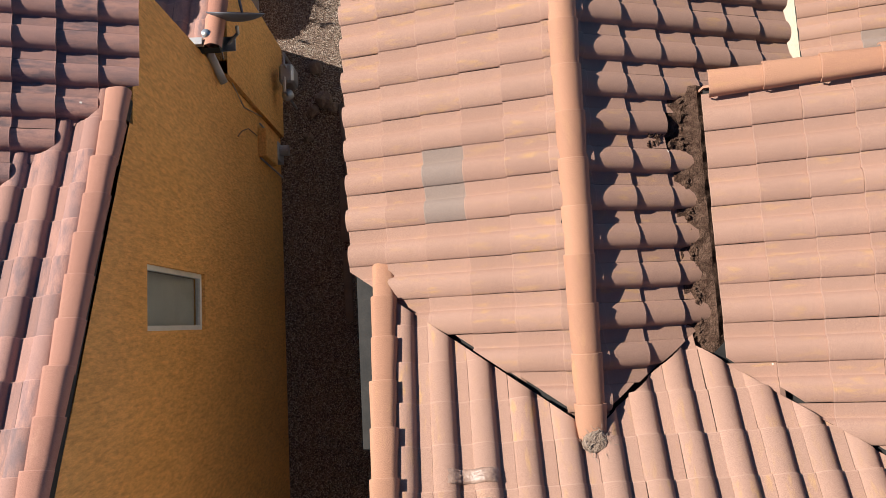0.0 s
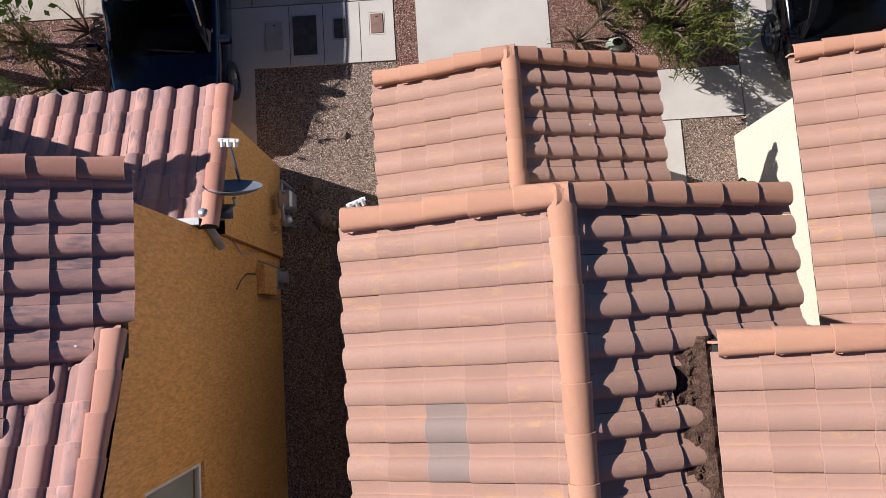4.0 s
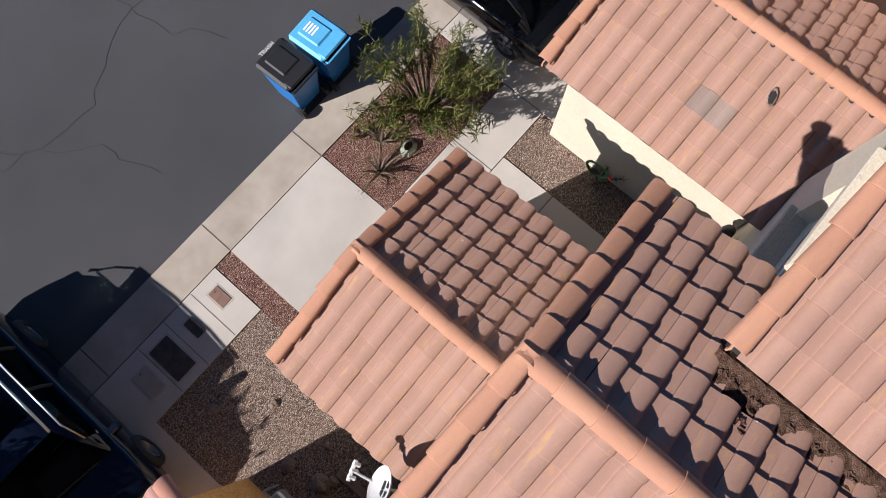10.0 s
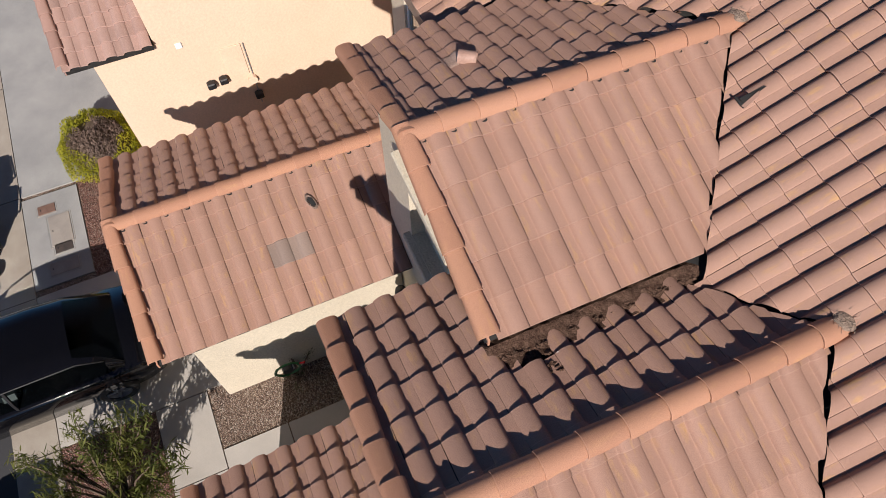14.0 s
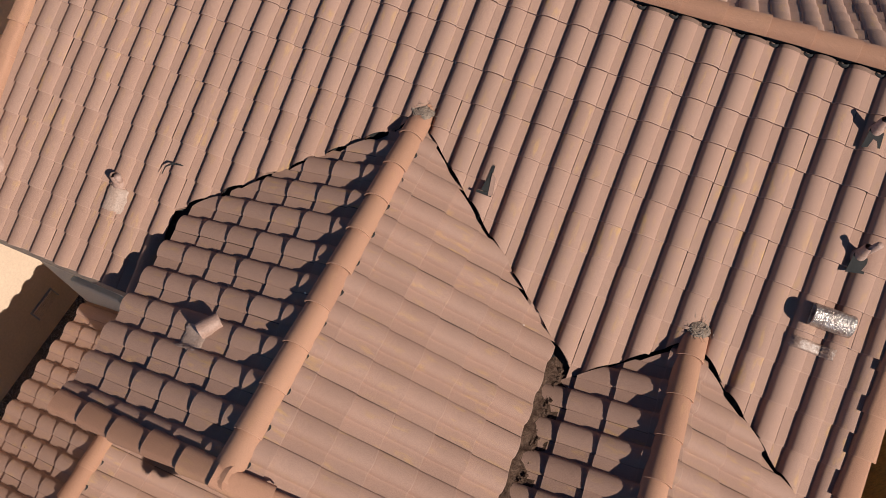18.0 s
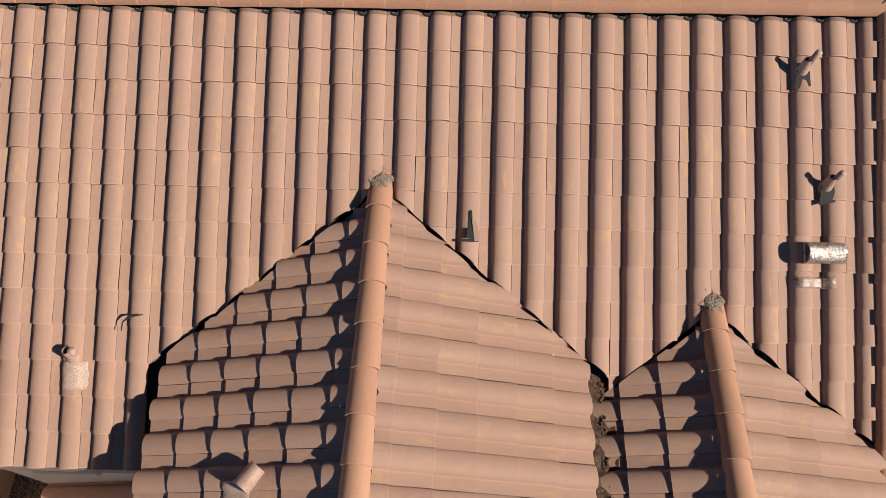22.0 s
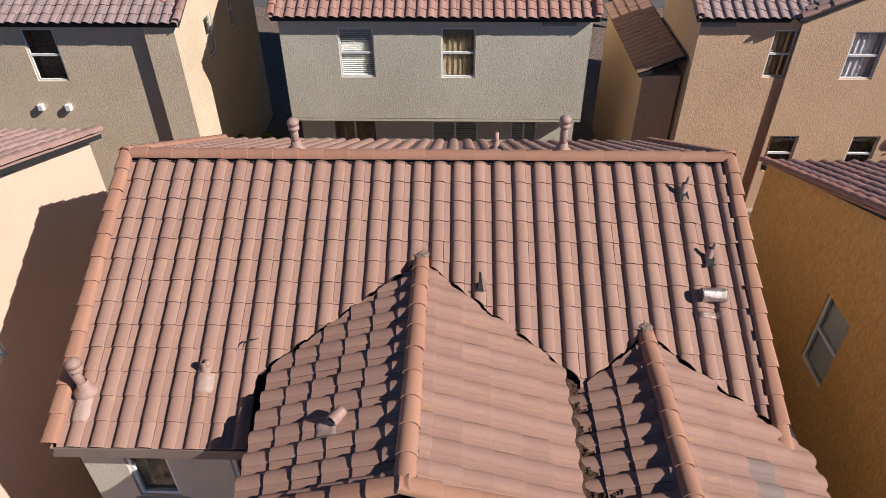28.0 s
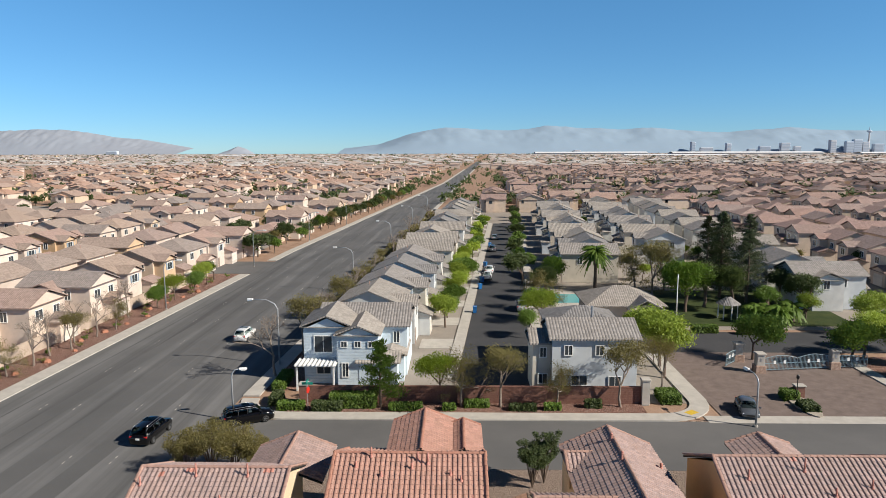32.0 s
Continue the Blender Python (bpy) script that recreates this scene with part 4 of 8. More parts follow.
# far street and the main road
road_r = lambda y: -20.2 + 0.0535 * (y - 47)
road_w = lambda y: 24.8 if y < 150 else max(11.1, 24.8 - 0.036 * (y - 150))
road_l = lambda y: road_r(y) - road_w(y)
ys = [-200, 20, 90, 150, 220, 300, 400, 520, 900, 1500]


def strip(name, material, left, right, y0, y1, z0, z1, label, category):
    rows = [y0] + [y for y in ys if y0 < y < y1] + [y1]
    return pave(name, material, [(left(y), y) for y in rows] + [(right(y), y) for y in reversed(rows)], z0, z1, label, category)


strip("road", ROAD_MAIN, road_l, road_r, -200, 1500, -0.04, 0.0, "wide grey asphalt road with lane marks", "road")
pave("cross_street", ROAD, rect(-20.0, 29.5, 120, 39.7), -0.04, 0.0, "grey asphalt cross street", "road")
pave("side_street", ASPHALT, [(2.4, 49.5), (11.2, 49.5), (26.3, 219), (15.5, 219)], -0.04, 0.0, "dark asphalt of the side street", "road")
pave("gravel_bed", GRAVEL_RED, rect(9.32, -11.0, 16.0, -8.2), -0.03, 0.004, "red-brown gravel bed beside the navy car", "gravel")


# ---- things on the roofs ----
PIPE_PINK = surface('pink_pipe', (0.42, 0.17, 0.13), (0.52, 0.23, 0.18), 8.0, 60.0, 0.6)


def onto_main(x, y):
    return Z0 + S0 * (y + 3.75)


def vent_pipe(x, y, z, top, r=0.045, lean=0.0, material=PIPE, cap=False, label="", collar=0.12):
    ob = thing("vent_pipe", x, y, z, label or "painted plumbing vent pipe standing on the roof tiles", "vent pipe", "roof vents")
    part("flashing", Geo().lathe([(collar, -0.02), (collar * 0.9, 0.03), (r * 1.5, 0.07), (r * 1.2, 0.16), (r, 0.17)], 14), material, ob, "", True)
    part("pipe", Geo().tube([(0, 0, 0), (lean * 0.5, 0, top * 0.5), (lean, 0, top)], r, 12), material, ob, "", True)
    if cap:
        part("cap", Geo().lathe([(r * 1.05, top - 0.13), (r * 1.45, top - 0.12), (r * 1.45, top - 0.08), (r * 1.2, top - 0.07), (r * 1.2, top - 0.035), (r * 1.55, top - 0.03), (r * 1.5, top + 0.02), (r * 0.8, top + 0.06), (0, top + 0.065)], 16), material, ob, "", True)
    return ob


for x, y, h, ln in ((3.72, -0.44, 0.26, 0.05), (3.94, -1.36, 0.24, 0.05)):
    z = onto_main(x, y)
    ob = vent_pipe(x, y, z + 0.03, h, 0.03, ln, collar=0.065)
    part("torn_gap", Geo().prism([(-0.07, -0.16), (0.07, -0.13), (0.06, 0.0), (-0.05, 0.02)], 0.045, 0.052, pose(0, 0, 0.0, math.degrees(math.atan(S0)))), FELT, ob)
ob = vent_pipe(-2.72, -2.86, onto_main(0, -2.86) + 0.03, 0.17, 0.035, 0.05, collar=0.08)
MASTIC = surface("mastic_patch", (0.40, 0.27, 0.21), (0.47, 0.33, 0.26), 9.0, 60.0, 0.5, 0, 0.5, 0.01)


def patch(name, x, y, w, h, material, label, slope_z, ang_x, ang_y, seed):
    """An uneven smear of sealant lying over a few tiles."""
    rng = random.Random(seed)
    g = Geo()
    n = 12
    m = pose(x, y, slope_z, math.degrees(ang_x), math.degrees(ang_y), 0)
    pts, fs = [], []
    for j in range(n + 1):
        for i in range(n + 1):
            u, v = i / n - 0.5, j / n - 0.5
            e = 1 + 0.12 * noise.noise(Vector((u * 5 + seed, v * 5, 0)))
            roll = tile_height((x + u * w * e + 4.4) / 0.294) if abs(ang_x) > abs(ang_y) else tile_height((-1.02 - y - v * h * e) / 0.3)
            edge = min(0.5 - abs(u), 0.5 - abs(v))
            pts.append(m @ Vector((u * w * e, v * h * e, 0.029 + roll + min(edge * 0.1, 0.012) + 0.006 * noise.noise(Vector((u * 20, v * 20, seed))))))
    fs = [(j * (n + 1) + i, j * (n + 1) + i + 1, (j + 1) * (n + 1) + i + 1, (j + 1) * (n + 1) + i) for j in range(n) for i in range(n)]
    g.add(pts, fs)
    return tagged(part(name, g, material, None, "", True), label, "patch")


A0, A1 = math.atan(S0), math.atan(S1)
patch("sealant_patch", -2.71, -3.0, 0.24, 0.26, MASTIC, "smeared tan sealant patch round a vent pipe on the tiles", onto_main(0, -3.02), A0, 0, 3)
patch("sealant_patch", 3.84, -2.1, 0.36, 0.1, SILVER, "shiny sealant patch on the tiles below a hood vent", onto_main(0, -2.12), A0, 0, 5)
patch("sealant_patch", -4.21, -3.32, 0.26, 0.3, MASTIC, "smeared sealant patch under a tall vent on the tiles", onto_main(0, -3.32), A0, 0, 8)


def hood_vent(x, y, z, turn, r, length, material, label, tilt=0.0):
    """A half-round hood: an open barrel with a thick rim on a flat flange."""
    ob = thing("hood_vent", x, y, z, label, "roof vent", "roof vents")
    m = pose(0, 0, 0.1, tilt, 0, turn)
    arc = [math.pi * k / 10 for k in range(11)]
    g = Geo()
    for rr, flip in ((r, False), (r - 0.015, True)):
        pts = [m @ Vector((yy, math.cos(a) * rr, math.sin(a) * rr)) for yy in (-length / 2, length / 2) for a in arc]
        fs = [(i, i + 1, 12 + i, 11 + i) for i in range(10)]
        g.add(pts, [tuple(reversed(f)) for f in fs] if flip else fs)
    for yy in (-length / 2, length / 2):
        pts = [m @ Vector((yy, math.cos(a) * rr, math.sin(a) * rr)) for rr in (r, r - 0.015) for a in arc]
        g.add(pts, [(i, i + 1, 12 + i, 11 + i) for i in range(10)])
    part("hood", g, material, ob, "", True)
    part("flange", Geo().box(-length / 2, -r * 0.98, -0.03, length / 2, r * 0.98, 0.0, m), material, ob)
    part("throat", Geo().tube([m @ Vector((0, 0, -0.06)), m @ Vector((0, 0, 0.05))], r * 0.7, 12), FELT, ob)
    return ob


hood_vent(3.89, -1.92, onto_main(0, -1.92) + 0.03, 0, 0.095, 0.32, FOIL, "foil-wrapped half-round hood vent on the tiles", 20)
hood_vent(-0.83, -3.93, 6.9 - S1 * 0.83 + 0.01, 55, 0.07, 0.19, PIPE, "short tan hood vent on the shaded tiles", 0)
patch("sealant_patch", -0.93, -4.06, 0.24, 0.22, MASTIC, "round smear of sealant below a hood vent", 6.9 - S1 * 0.93, 0, -A1, 11)
vent_pipe(-4.2, -3.12, onto_main(0, -3.12) + 0.05, 0.5, 0.06, -0.06, PIPE, True, "tall capped tan flue on the roof corner", 0.15)
for x, y, h in ((-2.02, 0.55, 0.48), (2.1, 0.55, 0.55)):
    vent_pipe(x, y, 7.76 - S0 * y + 0.03, h, 0.06, 0, PIPE, True, "capped round flue standing behind the ridge", 0.16)
vent_pipe(1.1, 0.9, 7.76 - S0 * 0.9 + 0.03, 0.3, 0.04)
for hx, hy, s, ze, spots in (
        (-11.4, 12.75, 0.42, 8.2, [(-14.9, -1.2, 0.5), (-12.0, -0.6, 0.75), (-9.1, -0.6, 0.75), (-7.4, -3.2, 0.45), (-10.2, -2.1, 0.3)]),
        (0, 14.2, 0.405, 8.45, [(-3.2, -1.0, 0.35), (-2.4, -0.3, 0.6), (-1.7, -1.6, 0.25), (0.0, -1.1, 0.35), (0.9, -0.8, 0.7), (2.2, -1.5, 0.3), (2.8, -1.9, 0.3), (3.4, -3.2, 0.4), (0.3, -0.5, 0.5)]),
        (9, 11.1, 0.42, 7.42, [(7.65, -0.79, 0.4)]),
        (22, 13.9, 0.45, 8.52, [(18.7, -1.5, 0.6), (20.0, -2.8, 0.35), (22.0, -1.0, 0.8), (23.0, -2.5, 0.5), (25.2, -2.0, 0.5)]),
        (11, -1.05, 0.38, 7.33, [(7.98, 0.45, 0.75), (10.45, 0.45, 0.75), (8.7, 1.2, 0.35), (11.9, 0.9, 0.35), (14.0, 0.8, 0.35), (11.08, -0.95, 0.28)]),
        (-11, -2.15, 0.335, 8.14, [(-8.6, 0.5, 0.7), (-12.6, 0.4, 0.7), (-9.91, -1.87, 0.25), (-9.0, 2.6, 0.3)])):
    for x, d, h in spots:
        vent_pipe(x, hy + d, ze - s * abs(d) + 0.03, h, 0.05, 0, PIPE_PINK, False)


for x, y, sl, zr, c, turn in ((-9.08, -4.93, 0.335, 8.14, -2.15, 8), (-9.1, -5.38, 0.335, 8.14, -2.15, -6), (-8.92, -6.16, 0.335, 8.14, -2.15, 4), (12.27, -1.88, 0.38, 7.33, -1.05, 0)):
    z = zr - sl * abs(y - c)
    hood_vent(x, y, z + 0.05, turn, 0.1, 0.32, PIPE_PINK, "dusty pink half-round hood vent on the roof tiles", math.degrees(math.atan(sl)) * 0.6)
for x, y, h in ((12.24, 17.38, 0.4), (12.23, 14.54, 0.5), (14.86, 15.58, 0.3)):
    vent_pipe(x, y, 8.0 - 0.45 * abs(x - 12.4) + 0.03, h, 0.06, 0, PIPE_PINK, True, "short capped pink flue on the apricot house roof")
scrap = part("scrap", Geo().bevel_box(-0.05, -0.17, 0.0, 0.05, 0.17, 0.012, 0.004, pose(0, 0, 0, 0, 6, -20)), WHITE)
scrap.location = (-8.62, -5.93, 6.98)
tagged(scrap, "white plastic scrap lying on the roof tiles", "scrap")


def nest(x, y, z, seed):
    """A crumbling lump of mortar with bits of straw at the top of a cross ridge."""
    rng = random.Random(seed)
    ob = thing("mortar_lump", x, y, z, "crumbling grey mortar with dry straw at the ridge end", "mortar")
    g = Geo()
    pts, fs, n = [], [], 12
    for j in range(7):
        for i in range(n):
            a, b = 2 * math.pi * i / n, math.pi / 2 * j / 6
            k = 1 + 0.35 * noise.noise(Vector((math.cos(a) * 2, math.sin(a) * 2, b * 2 + seed)))
            pts.append(Vector((math.cos(a) * math.cos(b) * 0.1 * k, math.sin(a) * math.cos(b) * 0.085 * k, math.sin(b) * 0.035 * k)))
    fs = [(j * n + i, j * n + (i + 1) % n, (j + 1) * n + (i + 1) % n, (j + 1) * n + i) for j in range(6) for i in range(n)]
    part("lump", g.add(pts, fs), NEST, ob)
    g = Geo()
    for _ in range(34):
        a = rng.uniform(0, 2 * math.pi)
        p = Vector((math.cos(a) * rng.uniform(0.05, 0.13), math.sin(a) * rng.uniform(0.04, 0.11), rng.uniform(0.01, 0.055)))
        d = Vector((rng.uniform(-1, 1), rng.uniform(-1, 1), rng.uniform(-0.3, 0.25))) * 0.045
        g.tube([p, p + d], [0.003, 0.001], 3, False)
    part("straw", g, STRAW, ob, "", False, "stuff")


NEST = surface("crumbled_mortar", (0.22, 0.155, 0.115), (0.36, 0.265, 0.20), 24.0, 80.0, 0.95, 0, 1.0, 0.02)
STRAW = plain("dry_straw", (0.33, 0.27, 0.21), 0.9)
nest(0.01, -1.4, 7.0, 2)
nest(2.96, -2.3, 6.55, 5)
# debris in the valley between the two gables
rng = random.Random(9)
g = Geo()
pts, fs, nx, ny = [], [], 6, 60
for j in range(ny + 1):
    for i in range(nx + 1):
        x = 1.74 + 0.36 * i / nx
        y = -5.0 + 2.25 * j / ny
        base = 6.44 - S1 * (2.96 - x)
        wave = max(0.0, 1 - abs((i / nx) - 0.3) * 1.7)
        pts.append(Vector((x, y, base + 0.02 + 0.1 * wave + 0.03 * noise.noise(Vector((x * 9, y * 9, 1))))))
fs = [(j * (nx + 1) + i, j * (nx + 1) + i + 1, (j + 1) * (nx + 1) + i + 1, (j + 1) * (nx + 1) + i) for j in range(ny) for i in range(nx)]
g.add(pts, fs)
for _ in range(900):
    x, y = rng.uniform(1.76, 2.02), rng.uniform(-5.0, -2.8)
    r = rng.uniform(0.006, 0.02)
    z = 6.44 - S1 * (2.96 - x) + 0.05
    g.box(-r, -r * 0.8, -r * 0.6, r, r * 0.8, r * 0.6, pose(x, y, z, rng.uniform(0, 90), rng.uniform(0, 90), rng.uniform(0, 90)))
for k in range(120):
    x, y = rng.uniform(1.96, 2.32), rng.uniform(-4.78, -4.46)
    r = rng.uniform(0.012, 0.03)
    g.box(-r, -r * 0.8, -r * 0.6, r, r * 0.8, r * 0.6, pose(x, y, 6.44 - S1 * (2.96 - x) + 0.012, rng.uniform(0, 90), rng.uniform(0, 90), rng.uniform(0, 90)))
tagged(part("roof_debris", g, DIRT), "brown dirt and pebbles caught in the roof valley", "debris", "", "stuff")
# broken tile, cracks and a torn hole
ob = thing("broken_tile", 0.81, -1.71, onto_main(0, -1.7), "broken roof tile with a lifted shard and a dark gap", "broken tile")
m = pose(0, 0, 0, math.degrees(A0))
part("gap", Geo().prism([(-0.035, -0.12), (0.035, -0.125), (0.012, 0.13), (-0.004, 0.12)], 0.083, 0.088, m), FELT, ob)
part("slit", Geo().prism([(-0.075, -0.15), (0.075, -0.155), (0.07, -0.125), (-0.07, -0.128)], 0.083, 0.089, m), FELT, ob)
part("shard", Geo().prism([(0.04, -0.15), (0.085, -0.14), (0.07, 0.02), (0.024, 0.06)], 0.08, 0.094, m @ pose(0, 0, 0.0, 3, -5, 4)), TILE, ob)
for x, y, ax in ((-2.17, -2.55, A0),):
    g = Geo()
    g.tube([m @ Vector(p) for p in ((-0.09, -0.08, 0.125), (-0.08, 0.0, 0.128), (-0.02, 0.05, 0.135), (0.1, 0.07, 0.13))], [0.004, 0.008, 0.012, 0.004], 5)
    crack = part("tile_crack", g, FELT)
    crack.location = (x, y, onto_main(0, y))
    tagged(crack, "dark curved crack across a roof tile", "crack")
ob = thing("torn_hole", -2.03, -5.74, 3.71 - S1 * 0.63 + 0.09, "small torn hole in a roof tile", "hole", "", "", 20)
part("edge", Geo().lathe([(0.055, 0.0), (0.07, 0.018), (0.085, 0.004)], 9, pose(0, 0, 0.02, 0, 20) @ Matrix.Diagonal((1.6, 0.75, 1, 1))), MORTAR, ob)
part("gap", Geo().prism([(-0.07, -0.03), (0.06, -0.04), (0.09, 0.02), (-0.04, 0.04)], 0.018, 0.022, pose(0, 0, 0.02, 0, 20)), FELT, ob)


def dish(x, y, z, face, arm_to, shade, foot, label, r=0.34):
    """A satellite dish: shallow bowl, back bracket, arm and feed heads."""
    ob = thing("satellite_dish", x, y, z, label, "satellite dish", "satellite dishes")
    f = Vector(face).normalized()
    q = f.to_track_quat("Z", "Y").to_matrix().to_4x4()
    prof = [(r * k / 8, 0.09 * (k / 8) ** 2) for k in range(9)] + [(r * 1.01, 0.095), (r, 0.085)] + [(r * k / 8, 0.09 * (k / 8) ** 2 - 0.012) for k in range(7, -1, -1)]
    part("bowl", Geo().lathe(prof, 28, q @ Matrix.Diagonal((1, 0.88, 1, 1))), shade, ob, "", True)
    g = Geo()
    for k, (a, b) in enumerate(((-0.12, 0.02), (0.02, 0.02), (-0.08, -0.06), (0.03, -0.06))):
        g.box(a, b, 0.012, a + 0.1, b + 0.045, 0.016, q)
    part("mark", g, BLACKP, ob)
    arm = Vector(arm_to)
    low = q @ Vector((0, -r * 0.85, 0.05))
    part("arm", Geo().tube([low, arm], 0.018, 6), shade, ob)
    g = Geo()
    side = f.cross(Vector((0, 0, 1))).normalized()
    for k in (-1, 0, 1):
        c = arm + side * 0.075 * k
        g.tube([c - f * 0.07, c + f * 0.02], 0.028, 8)
    g.tube([arm - side * 0.12, arm + side * 0.12], 0.025, 6)
    part("feed_head", g, WHITE, ob)
    part("mast", Geo().tube([Vector((0, 0, -0.02)) - f * 0.05, Vector((0, 0, -0.05)) - f * 0.12, Vector(foot)], 0.022, 8), METAL, ob)
    part("foot_plate", Geo().box(-0.09, -0.09, -0.012, 0.09, 0.09, 0.012, Matrix.Translation(foot)), METAL, ob)
    return ob


dish(6.29, -6.89, 3.75, (-0.08, -0.88, 0.42), (0.0, -0.6, 0.12), DISHGREY, (0.18, 0.16, -0.28), "grey satellite dish on the red roof edge")
dish(4.78, -6.3, 3.6, (0.25, -0.7, 0.55), (0.1, -0.42, 0.0), DISHWHITE, (-0.34, 0.45, -0.2), "white satellite dish on the side of the gable wall", 0.24)
dish(15.0, 8.9, 4.15, (0.6, -0.75, 0.3), (0.35, -0.4, -0.05), DISHWHITE, (-0.3, 0.3, -0.1), "white satellite dish on the apricot house wall", 0.42)
dish(17.5, 9.0, 4.7, (0.1, -0.9, 0.4), (0.05, -0.5, -0.05), DISHWHITE, (0.0, 0.35, -0.15), "white satellite dish on the amber house wall", 0.42)
dish(-6.6, 8.75, 2.66, (0.5, -0.75, 0.4), (0.3, -0.35, -0.05), DISHWHITE, (-0.46, 0.27, -0.2), "white satellite dish low on the tan house corner", 0.36)

# fittings on the orange wall
ob = thing("electric_box", 6.65, -6.05, 1.2, "orange-painted electric panel on the orange stucco wall", "electric box")
part("cover", Geo().bevel_box(-0.1, -0.22, -0.42, 0.03, 0.22, 0.25, 0.012), STUCCO_OR, ob)
part("meter", Geo().tube([(-0.08, -0.08, -0.62), (-0.24, -0.08, -0.62)], 0.09, 14), METAL, ob, "round glass electric meter")
part("meter_base", Geo().bevel_box(-0.1, -0.2, -0.85, 0.03, 0.1, -0.45, 0.01), METAL, ob)
part("conduit", Geo().tube([(-0.02, -0.27, 0.3), (-0.02, -0.27, -0.9), (-0.02, -0.2, -1.1)], 0.014, 6).tube([(-0.02, 0.26, 0.3), (-0.02, 0.26, -1.1)], 0.014, 6), METAL, ob)
ob = thing("wall_cable", 6.665, -6.4, 2.5, "thin cable drooping along the orange wall", "cable")
part("cable", Geo().tube([(0, -0.55, 0.75), (0, -0.2, 0.45), (0, 0.05, -0.3), (0, -0.1, -1.2), (0, -0.3, -1.9), (0, -0.35, -2.4)], 0.007, 5), METAL, ob)
part("cable_loop", Geo().tube([(0, 0.55, 0.0), (0, 0.42, -0.2), (0, 0.3, -0.5), (0, 0.28, -0.95)], 0.007, 5), BLACKP, ob)
ob = thing("downspout", 6.58, -6.5, 3.62, "grey bent metal drain pipe at the roof edge", "drain pipe")
part("pipe", Geo().tube([(-0.02, -0.14, 0.4), (0.0, -0.12, 0.25), (0.06, -0.04, 0.0), (0.06, 0.05, -0.25), (0.02, 0.18, -0.36)], 0.05, 12), METAL, ob, "", True)
part("gutter_flashing", Geo().box(0.02, -0.08, 0.34, 1.7, 0.0, 0.42), METAL, ob)
ob = thing("gas_meter", 6.38, -7.35, 0.0, "grey gas meter with pipes beside the orange wall", "gas meter")
part("body", Geo().bevel_box(-0.12, -0.18, 0.42, 0.12, 0.14, 0.78, 0.04), METAL, ob)
part("regulator", Geo().lathe([(0.0, 0.62), (0.09, 0.63), (0.1, 0.68), (0.03, 0.72), (0.0, 0.72)], 14, pose(0.0, 0.32, 0)), METAL, ob, "", True)
part("pipe", Geo().tube([(0, -0.3, 0), (0, -0.3, 0.9), (0, -0.12, 0.9), (0, -0.12, 0.75)], 0.022, 8).tube([(0, 0.1, 0.75), (0, 0.1, 0.9), (0, 0.33, 0.9), (0, 0.33, 0.0)], 0.022, 8), METAL, ob)
for k, (x, y, r) in enumerate(((6.05, -7.75, 0.13), (5.9, -7.15, 0.18), (6.1, -6.95, 0.12), (5.75, -7.0, 0.1), (5.4, -7.45, 0.08), (6.2, -6.5, 0.09), (5.0, -8.9, 0.07), (5.5, -8.6, 0.08), (6.2, -9.3, 0.09))):
    g = Geo()
    n = 9
    pts = [Vector((math.cos(a) * math.cos(b), math.sin(a) * math.cos(b), math.sin(b) * 0.7)) for b in (-0.3, 0.25, 0.8, 1.35) for a in [2 * math.pi * i / n for i in range(n)]]
    pts = [p * r * (1 + 0.4 * noise.noise(p * 1.7 + Vector((k * 3.1, 0, 0)))) for p in pts]
    fs = [(j * n + i, j * n + (i + 1) % n, (j + 1) * n + (i + 1) % n, (j + 1) * n + i) for j in range(3) for i in range(n)] + [tuple(range(3 * n, 4 * n))]
    rock = part("rock", g.add(pts, fs), MORTAR)
    rock.location = (x, y, r * 0.1)
    tagged(rock, "rough grey-brown stone lying on gravel", "rock", "stones in the side yard")
WOODP = surface("old_wood", (0.16, 0.11, 0.085), (0.24, 0.17, 0.13), 4.0, 70.0, 0.9)
for x, y, l, a in ((5.55, -6.4, 1.3, 3), (5.62, -5.2, 1.1, -1), (5.6, -3.9, 1.2, 1)):
    b = part("plank", Geo().bevel_box(-0.07, -l / 2, 0, 0.07, l / 2, 0.06, 0.01), WOODP)
    b.matrix_world = pose(x, y, -0.01, 0, 0, a)
    tagged(b, "weathered timber plank lying on the gravel", "plank", "timber edging")

# hose, lights and fittings on the cream walls
ob = thing("garden_hose", -0.93, -7.0, 0.9, "coiled green garden hose on a wall reel", "garden hose")
GREENHOSE = plain("hose_green", (0.02, 0.12, 0.035), 0.5)
part("hose", Geo().tube([(0.02 * (k % 5) / 5, math.cos(k * 0.5) * (0.2 + 0.02 * (k % 7) / 7), math.sin(k * 0.5) * (0.2 + 0.02 * (k % 5) / 5)) for k in range(76)], 0.016, 6), GREENHOSE, ob, "", True)
part("reel", Geo().tube([(-0.06, 0, 0), (0.05, 0, 0)], 0.09, 12), BLACKP, ob)
part("nozzle", Geo().tube([(0.03, 0.22, 0.1), (0.06, 0.3, 0.14)], 0.02, 8), REDLAMP, ob)
ob = thing("wall_lamp", -0.94, -4.9, 2.0, "dark round wall lamp beside the entry", "wall lamp")
part("shade", Geo().lathe([(0.0, 0.12), (0.09, 0.1), (0.11, -0.05), (0.07, -0.16), (0.0, -0.17)], 14), BLACKP, ob, "", True)
part("bracket", Geo().box(-0.07, -0.03, -0.03, 0.0, 0.03, 0.03), BLACKP, ob)
